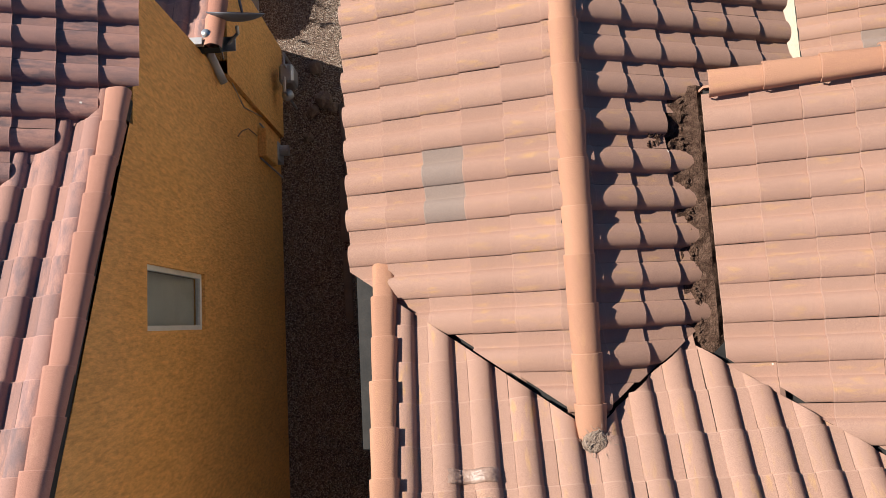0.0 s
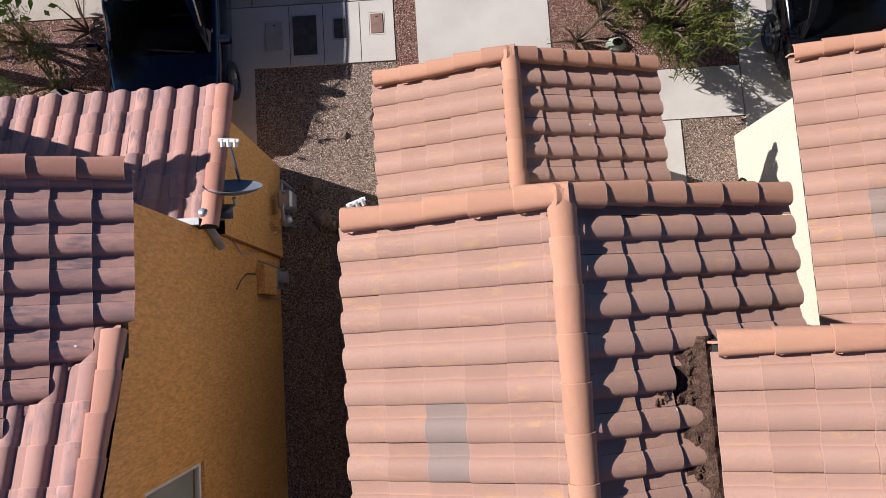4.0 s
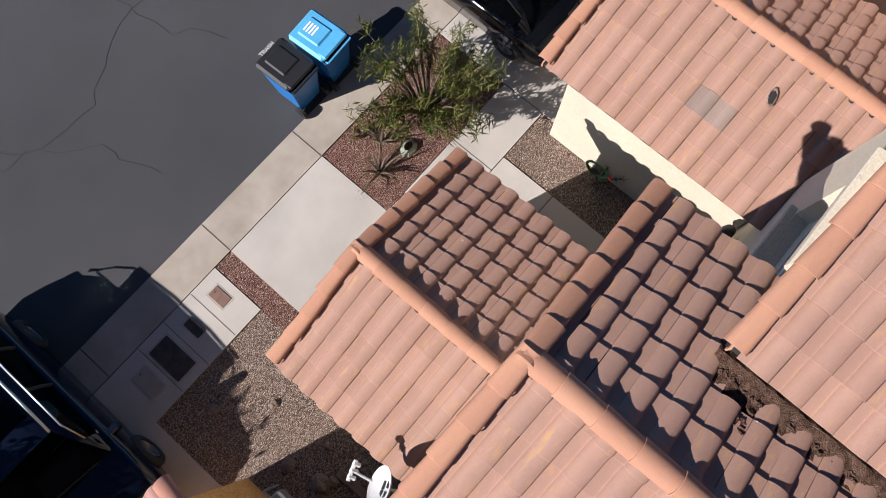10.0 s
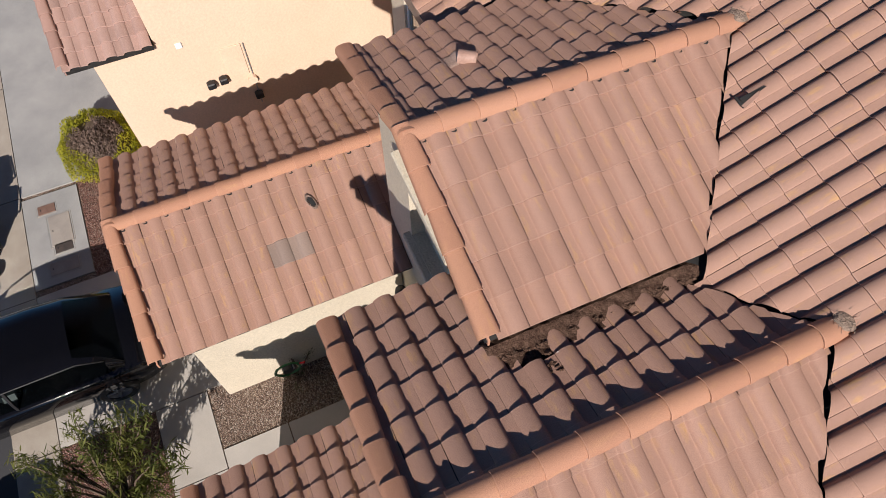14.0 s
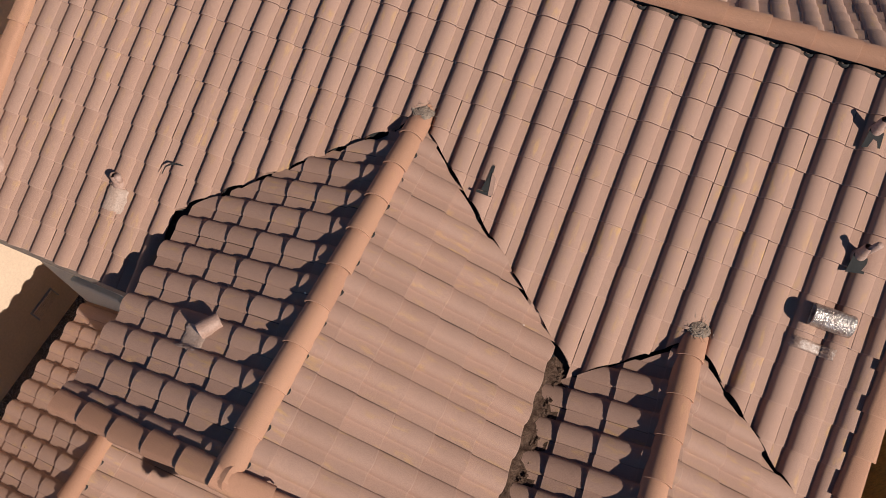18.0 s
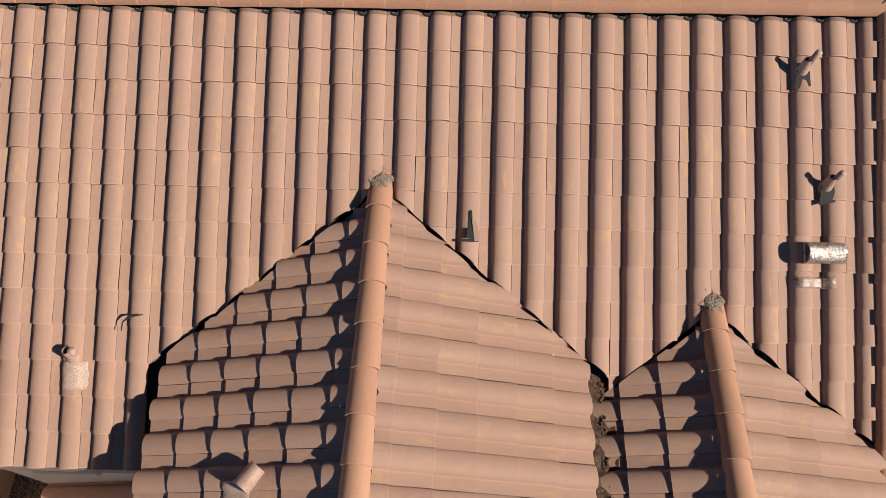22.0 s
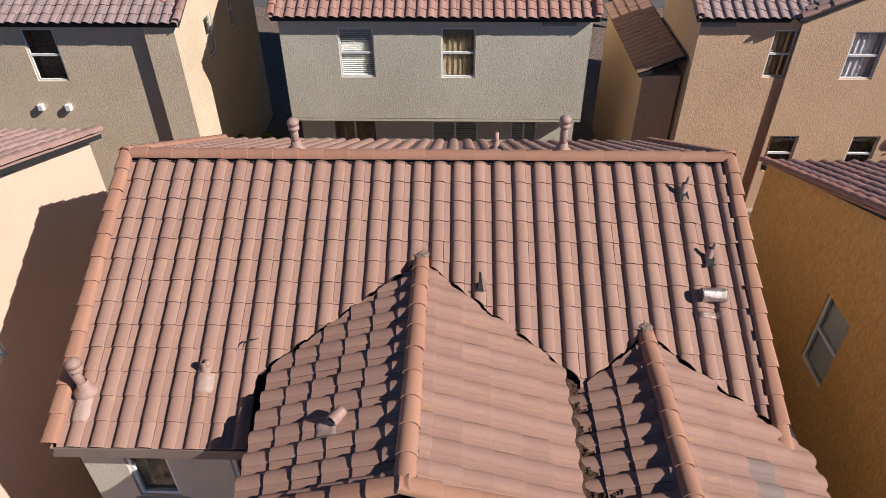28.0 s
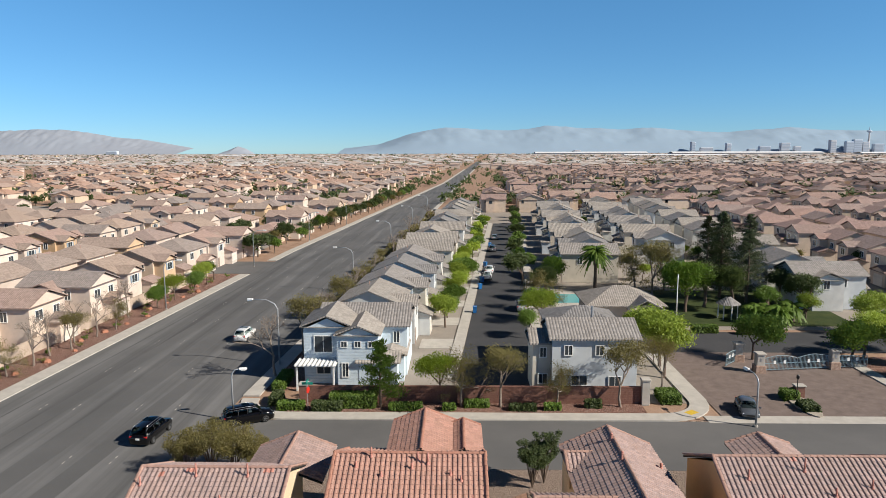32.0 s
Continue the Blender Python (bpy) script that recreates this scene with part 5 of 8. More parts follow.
for y, z in ((-6.55, 1.81), (-6.3, 1.84), (-5.74, 1.2)):
    ob = thing("flood_lamp", -6.75, y, z, "small dark flood lamp on the cream wall", "wall lamp", "flood lamps")
    part("housing", Geo().bevel_box(0.0, -0.08, -0.06, 0.14, 0.08, 0.06, 0.02), BLACKP, ob)
    part("bracket", Geo().box(-0.03, -0.03, -0.03, 0.01, 0.03, 0.03), BLACKP, ob)
ob = thing("wall_hatch", -6.775, -5.98, 2.2, "flush cream access panel with a round vent", "access panel")
part("door", Geo().bevel_box(0.0, -0.2, -0.45, 0.02, 0.2, 0.3, 0.006), STUCCO_CL, ob)
part("vent", Geo().tube([(0.0, 0.22, -0.6), (0.1, 0.22, -0.6)], 0.09, 14), STUCCO_CL, ob)
part("conduit", Geo().tube([(0.02, 0.25, 0.3), (0.02, 0.25, -1.3)], 0.012, 6), METAL, ob)
ob = thing("wall_outlet", -6.775, -6.82, 2.85, "white outlet plate on the cream wall", "outlet")
part("plate", Geo().bevel_box(0.0, -0.06, -0.06, 0.025, 0.06, 0.06, 0.01), WHITE, ob)
ob = thing("wall_grille", -6.775, -3.4, 0.65, "slotted louvre vent on the shaded wall", "vent")
for k in range(5):
    part("slat", Geo().box(0.0, -0.25, -0.12 + k * 0.05, 0.03, 0.25, -0.09 + k * 0.05), STUCCO_CL, ob)
part("frame", Geo().box(-0.005, -0.28, -0.15, 0.005, 0.28, 0.16), METAL, ob)

# ---- utility covers in the slabs ----
IRON = surface("cover_iron", (0.035, 0.03, 0.028), (0.08, 0.06, 0.05), 6.0, 60.0, 0.8)
IRONRED = surface("cover_rust", (0.16, 0.09, 0.065), (0.22, 0.13, 0.10), 8.0, 80.0, 0.8)
COVERC = surface("cover_concrete", (0.30, 0.27, 0.24), (0.38, 0.34, 0.30), 4.0, 70.0, 0.85)
for x, y, w, l, mat, lab in ((6.08, -10.43, 0.42, 0.72, IRON, "large dark utility vault cover"), (5.46, -10.52, 0.2, 0.36, IRON, "small dark meter box cover"), (4.8, -10.57, 0.22, 0.36, IRONRED, "rusty brown meter box cover"), (6.62, -10.45, 0.3, 0.5, COVERC, "concrete utility box cover"),
                             (-6.0, -10.35, 0.75, 0.42, COVERC, "large concrete vault cover"), (-5.55, -10.35, 0.22, 0.34, IRON, "small grey meter box cover"), (-6.6, -10.55, 0.22, 0.34, IRONRED, "brown meter box cover"), (-5.1, -10.4, 0.3, 0.55, COVERC, "concrete utility box cover")):
    ob = thing("utility_cover", x, y, 0.02, lab, "utility cover", "utility covers")
    part("rim", Geo().bevel_box(-w / 2 - 0.03, -l / 2 - 0.03, -0.01, w / 2 + 0.03, l / 2 + 0.03, 0.006, 0.004), KERB, ob)
    part("lid", Geo().bevel_box(-w / 2, -l / 2, 0.0, w / 2, l / 2, 0.014, 0.006), mat, ob)
    part("pull_slot", Geo().box(-0.02, -l / 2 + 0.05, 0.0142, 0.02, -l / 2 + 0.07, 0.0175), BLACKP, ob)


# ---- bins ----
def bin_thing(x, y, turn, body, lid_mat, label, word):
    ob = thing("wheelie_bin", x, y, 0.0, label, "wheelie bin", "bins at the kerb", "", turn)
    g = Geo()
    lo = [(-0.24, -0.29), (0.24, -0.29), (0.24, 0.27), (-0.24, 0.27)]
    hi = [(-0.32, -0.42), (0.32, -0.42), (0.32, 0.36), (-0.32, 0.36)]
    pts = [Vector((*p, 0.05)) for p in lo] + [Vector((*p, 0.98)) for p in hi] + [Vector((p[0] * 1.06, p[1] * 1.05, 0.98)) for p in hi] + [Vector((p[0] * 1.06, p[1] * 1.05, 1.04)) for p in hi]
    fs = [(3, 2, 1, 0)] + [(k + i, k + (i + 1) % 4, k + 4 + (i + 1) % 4, k + 4 + i) for k in (0, 4, 8) for i in range(4)]
    part("body", g.add(pts, fs), body, ob)
    lid = part("lid", Geo().bevel_box(-0.35, -0.47, 1.03, 0.35, 0.33, 1.12, 0.05).bevel_box(-0.2, -0.36, 1.11, 0.2, 0.12, 1.15, 0.03).bevel_box(-0.3, 0.18, 1.08, 0.3, 0.36, 1.13, 0.02), lid_mat, ob)
    part("hinge_bar", Geo().tube([(-0.3, 0.42, 1.05), (0.3, 0.42, 1.05)], 0.02, 8).tube([(-0.3, 0.36, 1.02), (-0.3, 0.42, 1.05)], 0.018, 6).tube([(0.3, 0.36, 1.02), (0.3, 0.42, 1.05)], 0.018, 6), lid_mat, ob)
    for sx in (-1, 1):
        wheel = part("wheel", Geo().tube([(sx * 0.27, 0.33, 0.13), (sx * 0.33, 0.33, 0.13)], 0.13, 16), RUBBER, ob)
        part("hub", Geo().tube([(sx * 0.328, 0.33, 0.13), (sx * 0.336, 0.33, 0.13)], 0.05, 10), BLACKP, wheel)
    if word:
        cu = bpy.data.curves.new("lettering", "FONT")
        cu.body, cu.size, cu.extrude = word, 0.11, 0.001
        cu.align_x = "CENTER"
        t = new("lettering", cu)
        t.data.materials.append(WHITE)
        me = bpy.data.meshes.new_from_object(t)
        bpy.data.objects.remove(t)
        ob2 = new("lettering", me)
        ob2.parent = ob
        ob2.matrix_local = pose(0.0, -0.43, 1.123, 0, 0, 180)
    else:
        g = Geo()
        for k in range(4):
            g.box(-0.1, -0.3 + k * 0.06, 1.151, 0.1, -0.265 + k * 0.06, 1.154)
        part("sticker", g, WHITE, ob)
    return ob


BLUE = plain("bin_blue", (0.02, 0.16, 0.45), 0.4)
LIGHTBLUE = plain("bin_light_blue", (0.10, 0.42, 0.70), 0.4)
bin_thing(0.35, -12.1, 4, BLUE, LIGHTBLUE, "light blue recycling bin on the street by the kerb", "")
bin_thing(1.12, -12.15, 2, BLUE, BLACKP, "blue waste bin with a black lid on the street", "TRASH")
bin_thing(-5.75, -11.95, -8, BLUE, BLUE, "blue recycling bin beside the driveway", "")
bin_thing(-6.6, -12.0, 3, BLUE, BLACKP, "blue waste bin with a black lid near the driveway", "")


# ---- cars ----
def car(x, y, turn, colour, label, length=4.6, width=1.84, height=1.46, suv=False, z=0.0, group="cars"):
    """Nose towards local +y."""
    ob = thing("car", x, y, z, label, "car", group, "", turn)
    h, L, w = height, length, width / 2
    belt = 0.66 * h if suv else 0.63 * h
    nose = belt * (0.93 if suv else 0.86)
    st = [(-0.5, 0.72, 0.36, 0.74, 0.62), (-0.485, 0.86, 0.26, 0.86, 0.74), (-0.42, 0.95, 0.2, 0.97, 0.86), (-0.3, 1.0, 0.17, 1.0, 0.93), (-0.05, 1.0, 0.16, 1.0, 0.93), (0.16, 1.0, 0.16, 0.99, 0.92), (0.3, 0.98, 0.17, nose / belt, 0.86), (0.42, 0.93, 0.2, nose / belt * 0.93, 0.78), (0.485, 0.82, 0.26, nose / belt * 0.82, 0.66), (0.5, 0.66, 0.34, nose / belt * 0.66, 0.56)]
    pts, ring = [], 11
    for t, ww, zl, zt, wt in st:
        half = [(0.55 * ww, zl * 1.0), (0.92 * ww, zl), (1.0 * ww, (zl + belt * zt) * 0.52), (0.985 * ww, belt * zt * 0.9), (wt, belt * zt)]
        sect = [(-a * w, b) for a, b in half] + [(0, belt * zt * 1.025)] + [(a * w, b) for a, b in reversed(half)]
        pts += [Vector((a, t * L, b)) for a, b in sect]
    n = len(st)
    fs = [(i * ring + k, i * ring + (k + 1) % ring, (i + 1) * ring + (k + 1) % ring, (i + 1) * ring + k) for i in range(n - 1) for k in range(ring)]
    fs += [tuple(range(ring - 1, -1, -1)), tuple(range((n - 1) * ring, n * ring))]
    part("body", Geo().add(pts, fs), colour, ob, "", True)
    back, front = (-0.47, 0.26) if suv else (-0.38, 0.27)
    rb, rf = (-0.40, 0.12) if suv else (-0.24, 0.11)
    wb, wr = 0.90 * w, 0.70 * w
    # greenhouse: rounded cross sections from the rear window's foot to the windscreen's foot
    H = h - belt * 0.97
    z0 = belt * 0.97
    stations = [(back, 0.02, 0.94, 0.82), (back + 0.4 * (rb - back), 0.62 if suv else 0.5, 0.97, 0.86), (rb, 0.93, 0.99, 0.92), (rb + 0.35 * (rf - rb), 1.0, 1.0, 0.96), (rb + 0.7 * (rf - rb), 1.0, 1.0, 0.97), (rf, 0.93, 0.99, 0.95), (rf + 0.5 * (front - rf), 0.52, 0.97, 0.94), (front, 0.02, 0.93, 0.9)]
    cross = [(1.0, 0.0), (0.955, 0.42), (0.86, 0.82), (0.72, 0.965), (0.4, 1.03), (0.0, 1.05)]
    grid = []
    for yy, hh, kb, kt in stations:
        right = [(wb * (kb + (kt - kb) * q) * (1 - (1 - a) * min(1, hh * 1.15)), z0 + H * hh * q) for a, q in cross]
        grid.append([Vector((-a, yy * L, b)) for a, b in right] + [Vector((a, yy * L, b)) for a, b in reversed(right[:-1])])
    flatg = [p for row in grid for p in row]
    shell, panes = Geo(), {"rear_window": Geo(), "windscreen": Geo(), "side_window l": Geo(), "quarter_window l": Geo(), "side_window r": Geo(), "quarter_window r": Geo()}
    for a in range(len(grid) - 1):
        for k in range(10):
            side = k < 2 or k > 7
            edge_ = k in (2, 7)
            quad = (a * 11 + k, a * 11 + k + 1, a * 11 + k + 12, a * 11 + k + 11)
            if side:
                target = panes[("quarter_window" if a in (0, 1) else "side_window") + (" l" if k < 5 else " r")] if a > 0 and a < 6 else shell
            elif edge_:
                target = shell
            else:
                target = panes["rear_window"] if a < 2 else panes["windscreen"] if a > 4 else shell
            target.f.append(quad)
    for geo in (shell, *panes.values()):
        used_ids = sorted({q for f in geo.f for q in f})
        place_ = {q: n for n, q in enumerate(used_ids)}
        faces_ = [tuple(place_[q] for q in f) for f in geo.f]
        geo.f = []
        geo.add([flatg[q] for q in used_ids], faces_)
    part("roof", shell, colour, ob, "", True)
    for nm, geo in panes.items():
        part(nm.split()[0], geo, CARGLASS, ob, "", True).visible_shadow = False
    low = {"fl": grid[-1][1], "fr": grid[-1][9], "bl": grid[0][1], "br": grid[0][9]}
    top = {"fl": grid[5][3], "fr": grid[5][7], "bl": grid[2][3], "br": grid[2][7]}
    for s, nm in (("l", -1), ("r", 1)):
        col = 0 if nm < 0 else 10
        for a in (3, 4) if suv else (4,):
            part("pillar", Geo().tube([grid[a][col] * 1.0, grid[a][1 if nm < 0 else 9], grid[a][2 if nm < 0 else 8]], 0.03, 6), BLACKP, ob)
        part("window_trim", Geo().tube([g_[col] for g_ in grid[1:7]], 0.016, 6), RIM, ob, "", True)
        part("roof_trim", Geo().tube([g_[2 if nm < 0 else 8] for g_ in grid[1:7]], 0.014, 6), RIM if suv else BLACKP, ob, "", True)
        if suv:
            part("roof_rail", Geo().tube([g_[3 if nm < 0 else 7] + Vector((0, 0, 0.05)) for g_ in grid[2:6]], 0.022, 6), RIM, ob, "", True)
        part("mirror", Geo().bevel_box(-0.1, -0.06, 0, 0.1, 0.06, 0.14, 0.03, Matrix.Translation((nm * (w + 0.1), 0.225 * L, belt * 0.98))), colour, ob)
        part("headlight", Geo().bevel_box(-0.18, -0.12, -0.07, 0.18, 0.08, 0.07, 0.03, Matrix.Translation((nm * w * 0.66, 0.462 * L, nose * 0.74))), CLEARLAMP, ob)
        part("tail_light", Geo().bevel_box(-0.14, -0.06, -0.08, 0.14, 0.08, 0.08, 0.03, Matrix.Translation((nm * w * 0.7, -0.478 * L, belt * 0.8))), REDLAMP, ob)
        for ty in (-0.3, 0.305):
            c = Vector((nm * (w - 0.1), ty * L, 0.335))
            tyre = part("tyre", Geo().lathe([(0.2, -0.11), (0.31, -0.11), (0.335, -0.07), (0.335, 0.07), (0.31, 0.11), (0.2, 0.11)], 24, Matrix.Translation(c) @ pose(0, 0, 0, 0, 90, 0)), RUBBER, ob, "", True)
            g = Geo()
            g.lathe([(0.0, 0.06), (0.06, 0.08), (0.06, 0.05)], 12, Matrix.Translation(c) @ pose(0, 0, 0, 0, 90 * nm, 0))
            for k in range(5):
                g.box(-0.025, 0.03, 0.05, 0.025, 0.2, 0.08, Matrix.Translation(c) @ pose(0, 0, 0, 0, 90 * nm, 0) @ pose(0, 0, 0, 0, 0, 72 * k))
            g.lathe([(0.19, 0.02), (0.205, 0.09), (0.215, 0.09), (0.215, 0.02)], 24, Matrix.Translation(c) @ pose(0, 0, 0, 0, 90 * nm, 0))
            part("rim", g, RIM, tyre)
    if suv:
        part("sunroof", Geo().bevel_box(-wr * 0.75, -0.12 * L, h - 0.03, wr * 0.75, 0.03 * L, h + 0.045, 0.01), CARGLASS, ob)
    part("interior", Geo().box(-wb * 0.9, back * L * 0.9, 0.4, wb * 0.9, 0.1 * L, belt * 0.7), BLACKP, ob)
    part("dashboard", Geo().bevel_box(-wb * 0.9, 0.15 * L, 0.5, wb * 0.9, 0.255 * L, belt * 0.93, 0.05), DISHGREY if suv else BLACKP, ob)
    for sx in (-1, 1):
        part("seat", Geo().bevel_box(sx * 0.37 - 0.25, -0.02 * L, 0.4, sx * 0.37 + 0.25, 0.06 * L, belt * 1.12, 0.08), DISHGREY if suv else BLACKP, ob)
    part("steering_wheel", Geo().tube([(-0.37 + 0.18 * math.cos(a), 0.12 * L + 0.06 * math.sin(a), belt * 0.95 + 0.16 * math.sin(a)) for a in [2 * math.pi * k / 16 for k in range(17)]], 0.015, 6), BLACKP, ob)
    part("number_plate", Geo().box(-0.16, -0.512 * L, belt * 0.62, 0.16, -0.495 * L, belt * 0.62 + 0.15), WHITE, ob)
    part("grille", Geo().bevel_box(-w * 0.5, 0.485 * L, 0.36, w * 0.5, 0.507 * L, nose * 0.72, 0.005), BLACKP, ob)
    part("wiper", Geo().tube([low["fl"].lerp(low["fr"], 0.15) + Vector((0, 0.0, 0.03)), low["fl"].lerp(low["fr"], 0.6).lerp(top["fl"].lerp(top["fr"], 0.6), 0.12) + Vector((0, 0.02, 0.04))], 0.012, 5), BLACKP, ob)
    return ob


NAVY = paint("car_navy", (0.004, 0.007, 0.017))
BLACKCAR = paint("car_black", (0.004, 0.004, 0.005), 0.08)
car(8.2, -11.0, 0, NAVY, "dark navy sport utility car parked nose to the house", 4.7, 1.9, 1.68, True)
car(-2.85, -11.15, 180, BLACKCAR, "glossy black sedan parked across the driveway", 4.5, 1.82, 1.44)


# ---- plants ----


def leaf_material(name, c0, c1, glow=0.45):
    """Leaves of two tones that let part of the light through."""
    m = surface(name, c0, c1, 2.2, 30.0, 0.55, 0, 0.1, 0.002, 0.35, 0.3, 0.15)
    nt = m.node_tree
    b = nt.nodes["Principled BSDF"]
    tr = nt.nodes.new("ShaderNodeBsdfTranslucent")
    nt.links.new(b.inputs["Base Color"].links[0].from_socket, tr.inputs[0])
    both = nt.nodes.new("ShaderNodeMixShader")
    both.inputs[0].default_value = glow
    nt.links.new(b.outputs[0], both.inputs[1])
    nt.links.new(tr.outputs[0], both.inputs[2])
    nt.links.new(both.outputs[0], nt.nodes["Material Output"].inputs[0])
    return m


LEAF = leaf_material("leaf_green", (0.10, 0.185, 0.025), (0.18, 0.27, 0.045))
LEAF_OLEANDER = leaf_material("leaf_oleander", (0.10, 0.135, 0.03), (0.22, 0.22, 0.055))
LEAF_DARK = leaf_material("leaf_dark", (0.06, 0.09, 0.03), (0.11, 0.145, 0.045))
LEAF_PINE = leaf_material("leaf_pine", (0.032, 0.048, 0.018), (0.06, 0.08, 0.028), 0.25)
LEAF_YELLOW = leaf_material("leaf_yellow", (0.26, 0.27, 0.015), (0.42, 0.38, 0.03), 0.35)
LEAF_SPRING = leaf_material("leaf_spring", (0.24, 0.33, 0.035), (0.36, 0.44, 0.06))
LEAF_OLIVE = leaf_material("leaf_olive", (0.17, 0.15, 0.05), (0.26, 0.22, 0.075))
BARK = surface("bark", (0.10, 0.07, 0.05), (0.18, 0.13, 0.10), 8.0, 50.0, 0.95, 0, 0.8, 0.01)
TWIG = surface("twig_grey", (0.20, 0.16, 0.13), (0.28, 0.23, 0.19), 8.0, 50.0, 0.95)


def leaf_cloud(g, rng, centre, radius, count, size, long=1.0, flatten=0.8):
    for _ in range(count):
        d = Vector((rng.gauss(0, 1), rng.gauss(0, 1), rng.gauss(0, 1)))
        d = d.normalized() * rng.uniform(0.35, 1.0)
        p = centre + Vector((d.x * radius, d.y * radius, d.z * radius * flatten))
        a = Vector((rng.gauss(0, 1), rng.gauss(0, 1), rng.gauss(0, 1))).normalized() * size * rng.uniform(0.6, 1.2)
        b = a.orthogonal().normalized() * size * rng.uniform(0.6, 1.1) / long
        g.add([p - a, p - b * 0.5, p + a, p + b * 0.5], [(0, 1, 2, 3)])


def shrub(x, y, label, leaf, stems, height, spread, count, size, seed, long=1.0, name="shrub", category="shrub", group="", clump=0.3):
    rng = random.Random(seed)
    ob = thing(name, x, y, 0, label, category, group)
    g, lv = Geo(), Geo()
    for k in range(stems):
        a = 2 * math.pi * k / stems + rng.uniform(-0.5, 0.5)
        r = spread * rng.uniform(0.35, 1.0)
        tip = Vector((math.cos(a) * r, math.sin(a) * r, height * rng.uniform(0.55, 1.0)))
        mid = tip * 0.5 + Vector((0, 0, height * 0.15))
        g.tube([(0, 0, 0), mid, tip], [0.03, 0.018, 0.006], 5)
        for q, rad in ((tip, clump), (mid.lerp(tip, 0.5), clump * 0.87)):
            leaf_cloud(lv, rng, q, spread * rad, count // stems // 2, size, long)
    part("stem", g, BARK, ob, "", False, "stuff")
    part("foliage", lv, leaf, ob, "", False, "stuff")
    return ob


shrub(-0.1, -10.1, "leafy green oleander shrub with long narrow leaves", LEAF_OLEANDER, 46, 1.85, 1.25, 4200, 0.105, 4, 2.8, clump=0.16)
shrub(1.0, -10.72, "small dry brown grass tuft on red gravel", LEAF_OLIVE, 6, 0.35, 0.25, 240, 0.08, 5, 6.0)
shrub(1.3, -10.0, "wispy grey-green desert shrub on red gravel", LEAF_OLIVE, 12, 0.55, 0.6, 900, 0.03, 6, 4.0)
shrub(0.85, -10.35, "thin dry twiggy shrub on red gravel", LEAF_OLIVE, 7, 0.5, 0.4, 260, 0.03, 7, 4.0)
shrub(-1.1, -6.9, "dark scrubby plant in the narrow gravel bed", LEAF_DARK, 7, 0.6, 0.35, 300, 0.04, 8, 3.0)
LEAF_DRY = leaf_material("leaf_dry_mauve", (0.15, 0.105, 0.09), (0.24, 0.17, 0.13), 0.2)
rb = random.Random(9)
bush = thing("shrub", -7.42, -9.15, 0, "rounded clipped yellow-green shrub with a dry brown crown", "shrub")
dome, dry = Geo(), Geo()
for k in range(14000):
    a, u = rb.uniform(0, 2 * math.pi), rb.uniform(0.02, 1)
    rad = 1 + 0.1 * noise.noise(Vector((math.cos(a) * 2, math.sin(a) * 2, u * 3))) + rb.uniform(-0.12, 0.03)
    p = Vector((math.cos(a) * math.sqrt(1 - u * u * 0.96) * 0.82, math.sin(a) * math.sqrt(1 - u * u * 0.96) * 0.82, 0.18 + u * 0.95)) * rad
    v = Vector((rb.gauss(0, 1), rb.gauss(0, 1), rb.gauss(0, 1))).normalized() * rb.uniform(0.018, 0.034)
    b = v.orthogonal().normalized() * rb.uniform(0.012, 0.022)
    top_dry = u + 0.25 * math.cos(a - 0.6) + 0.18 * noise.noise(p * 3) > 0.86
    (dry if top_dry else dome).add([p - v, p - b, p + v, p + b], [(0, 1, 2, 3)])
part("foliage", dome, LEAF_YELLOW, bush, "", False, "stuff")
part("dry_foliage", dry, LEAF_DRY, bush, "dry brown-mauve twigs", False, "stuff")
part("core", Geo().lathe([(0.05, 0.0), (0.35, 0.12), (0.62, 0.3), (0.67, 0.5), (0.55, 0.8), (0.3, 0.95), (0.0, 1.0)], 14), BARK, bush, "", True)
rock = part("rock", Geo().lathe([(0.0, 0.16), (0.1, 0.15), (0.17, 0.08), (0.19, 0.0)], 7, Matrix.Diagonal((1.0, 0.75, 1, 1))), surface("green_stone", (0.20, 0.24, 0.19), (0.30, 0.33, 0.27), 6.0))
rock.location = (0.62, -9.9, 0)
tagged(rock, "pale green flat stone on red gravel", "rock")
for x, y, s in ((10.5, -9.8, 3), (12.3, -10.4, 4), (9.9, -8.7, 5), (-14.8, -9.5, 6)):
    shrub(x, y, "dark leafy yard shrub on gravel", LEAF_DARK, 8, 0.9, 0.7, 900, 0.05, s + 20, 2.0)
# cracks in the asphalt and joints
g = Geo()
rng = random.Random(3)
for start, way, n in (((3.9, -13.0), (0.35, -0.55), 14), ((5.0, -15.0), (-0.8, -0.25), 12), ((5.2, -15.2), (0.7, -0.3), 12), ((1.2, -14.0), (0.2, -0.6), 10)):
    p = Vector((*start, 0))
    for _ in range(n):
        d = Vector((way[0] + rng.uniform(-0.5, 0.5), way[1] + rng.uniform(-0.4, 0.4), 0)) * 0.42
        s = Vector((-d.y, d.x, 0)).normalized() * 0.004
        g.add([p - s, p + s, p + d + s, p + d - s], [(0, 3, 2, 1)])
        p = p + d
cracks = part("road_crack", g, TAR)
cracks.location.z = -0.0038
tagged(cracks, "thin branching cracks in the asphalt", "crack", "", "stuff")
g = Geo()
for x in (-10.4, -7.1, -4.6, -1.5, 1.76, 4.1, 7.0, 10.0):
    g.box(x - 0.008, -11.74, 0.0125, x + 0.008, -11.03, 0.0165)
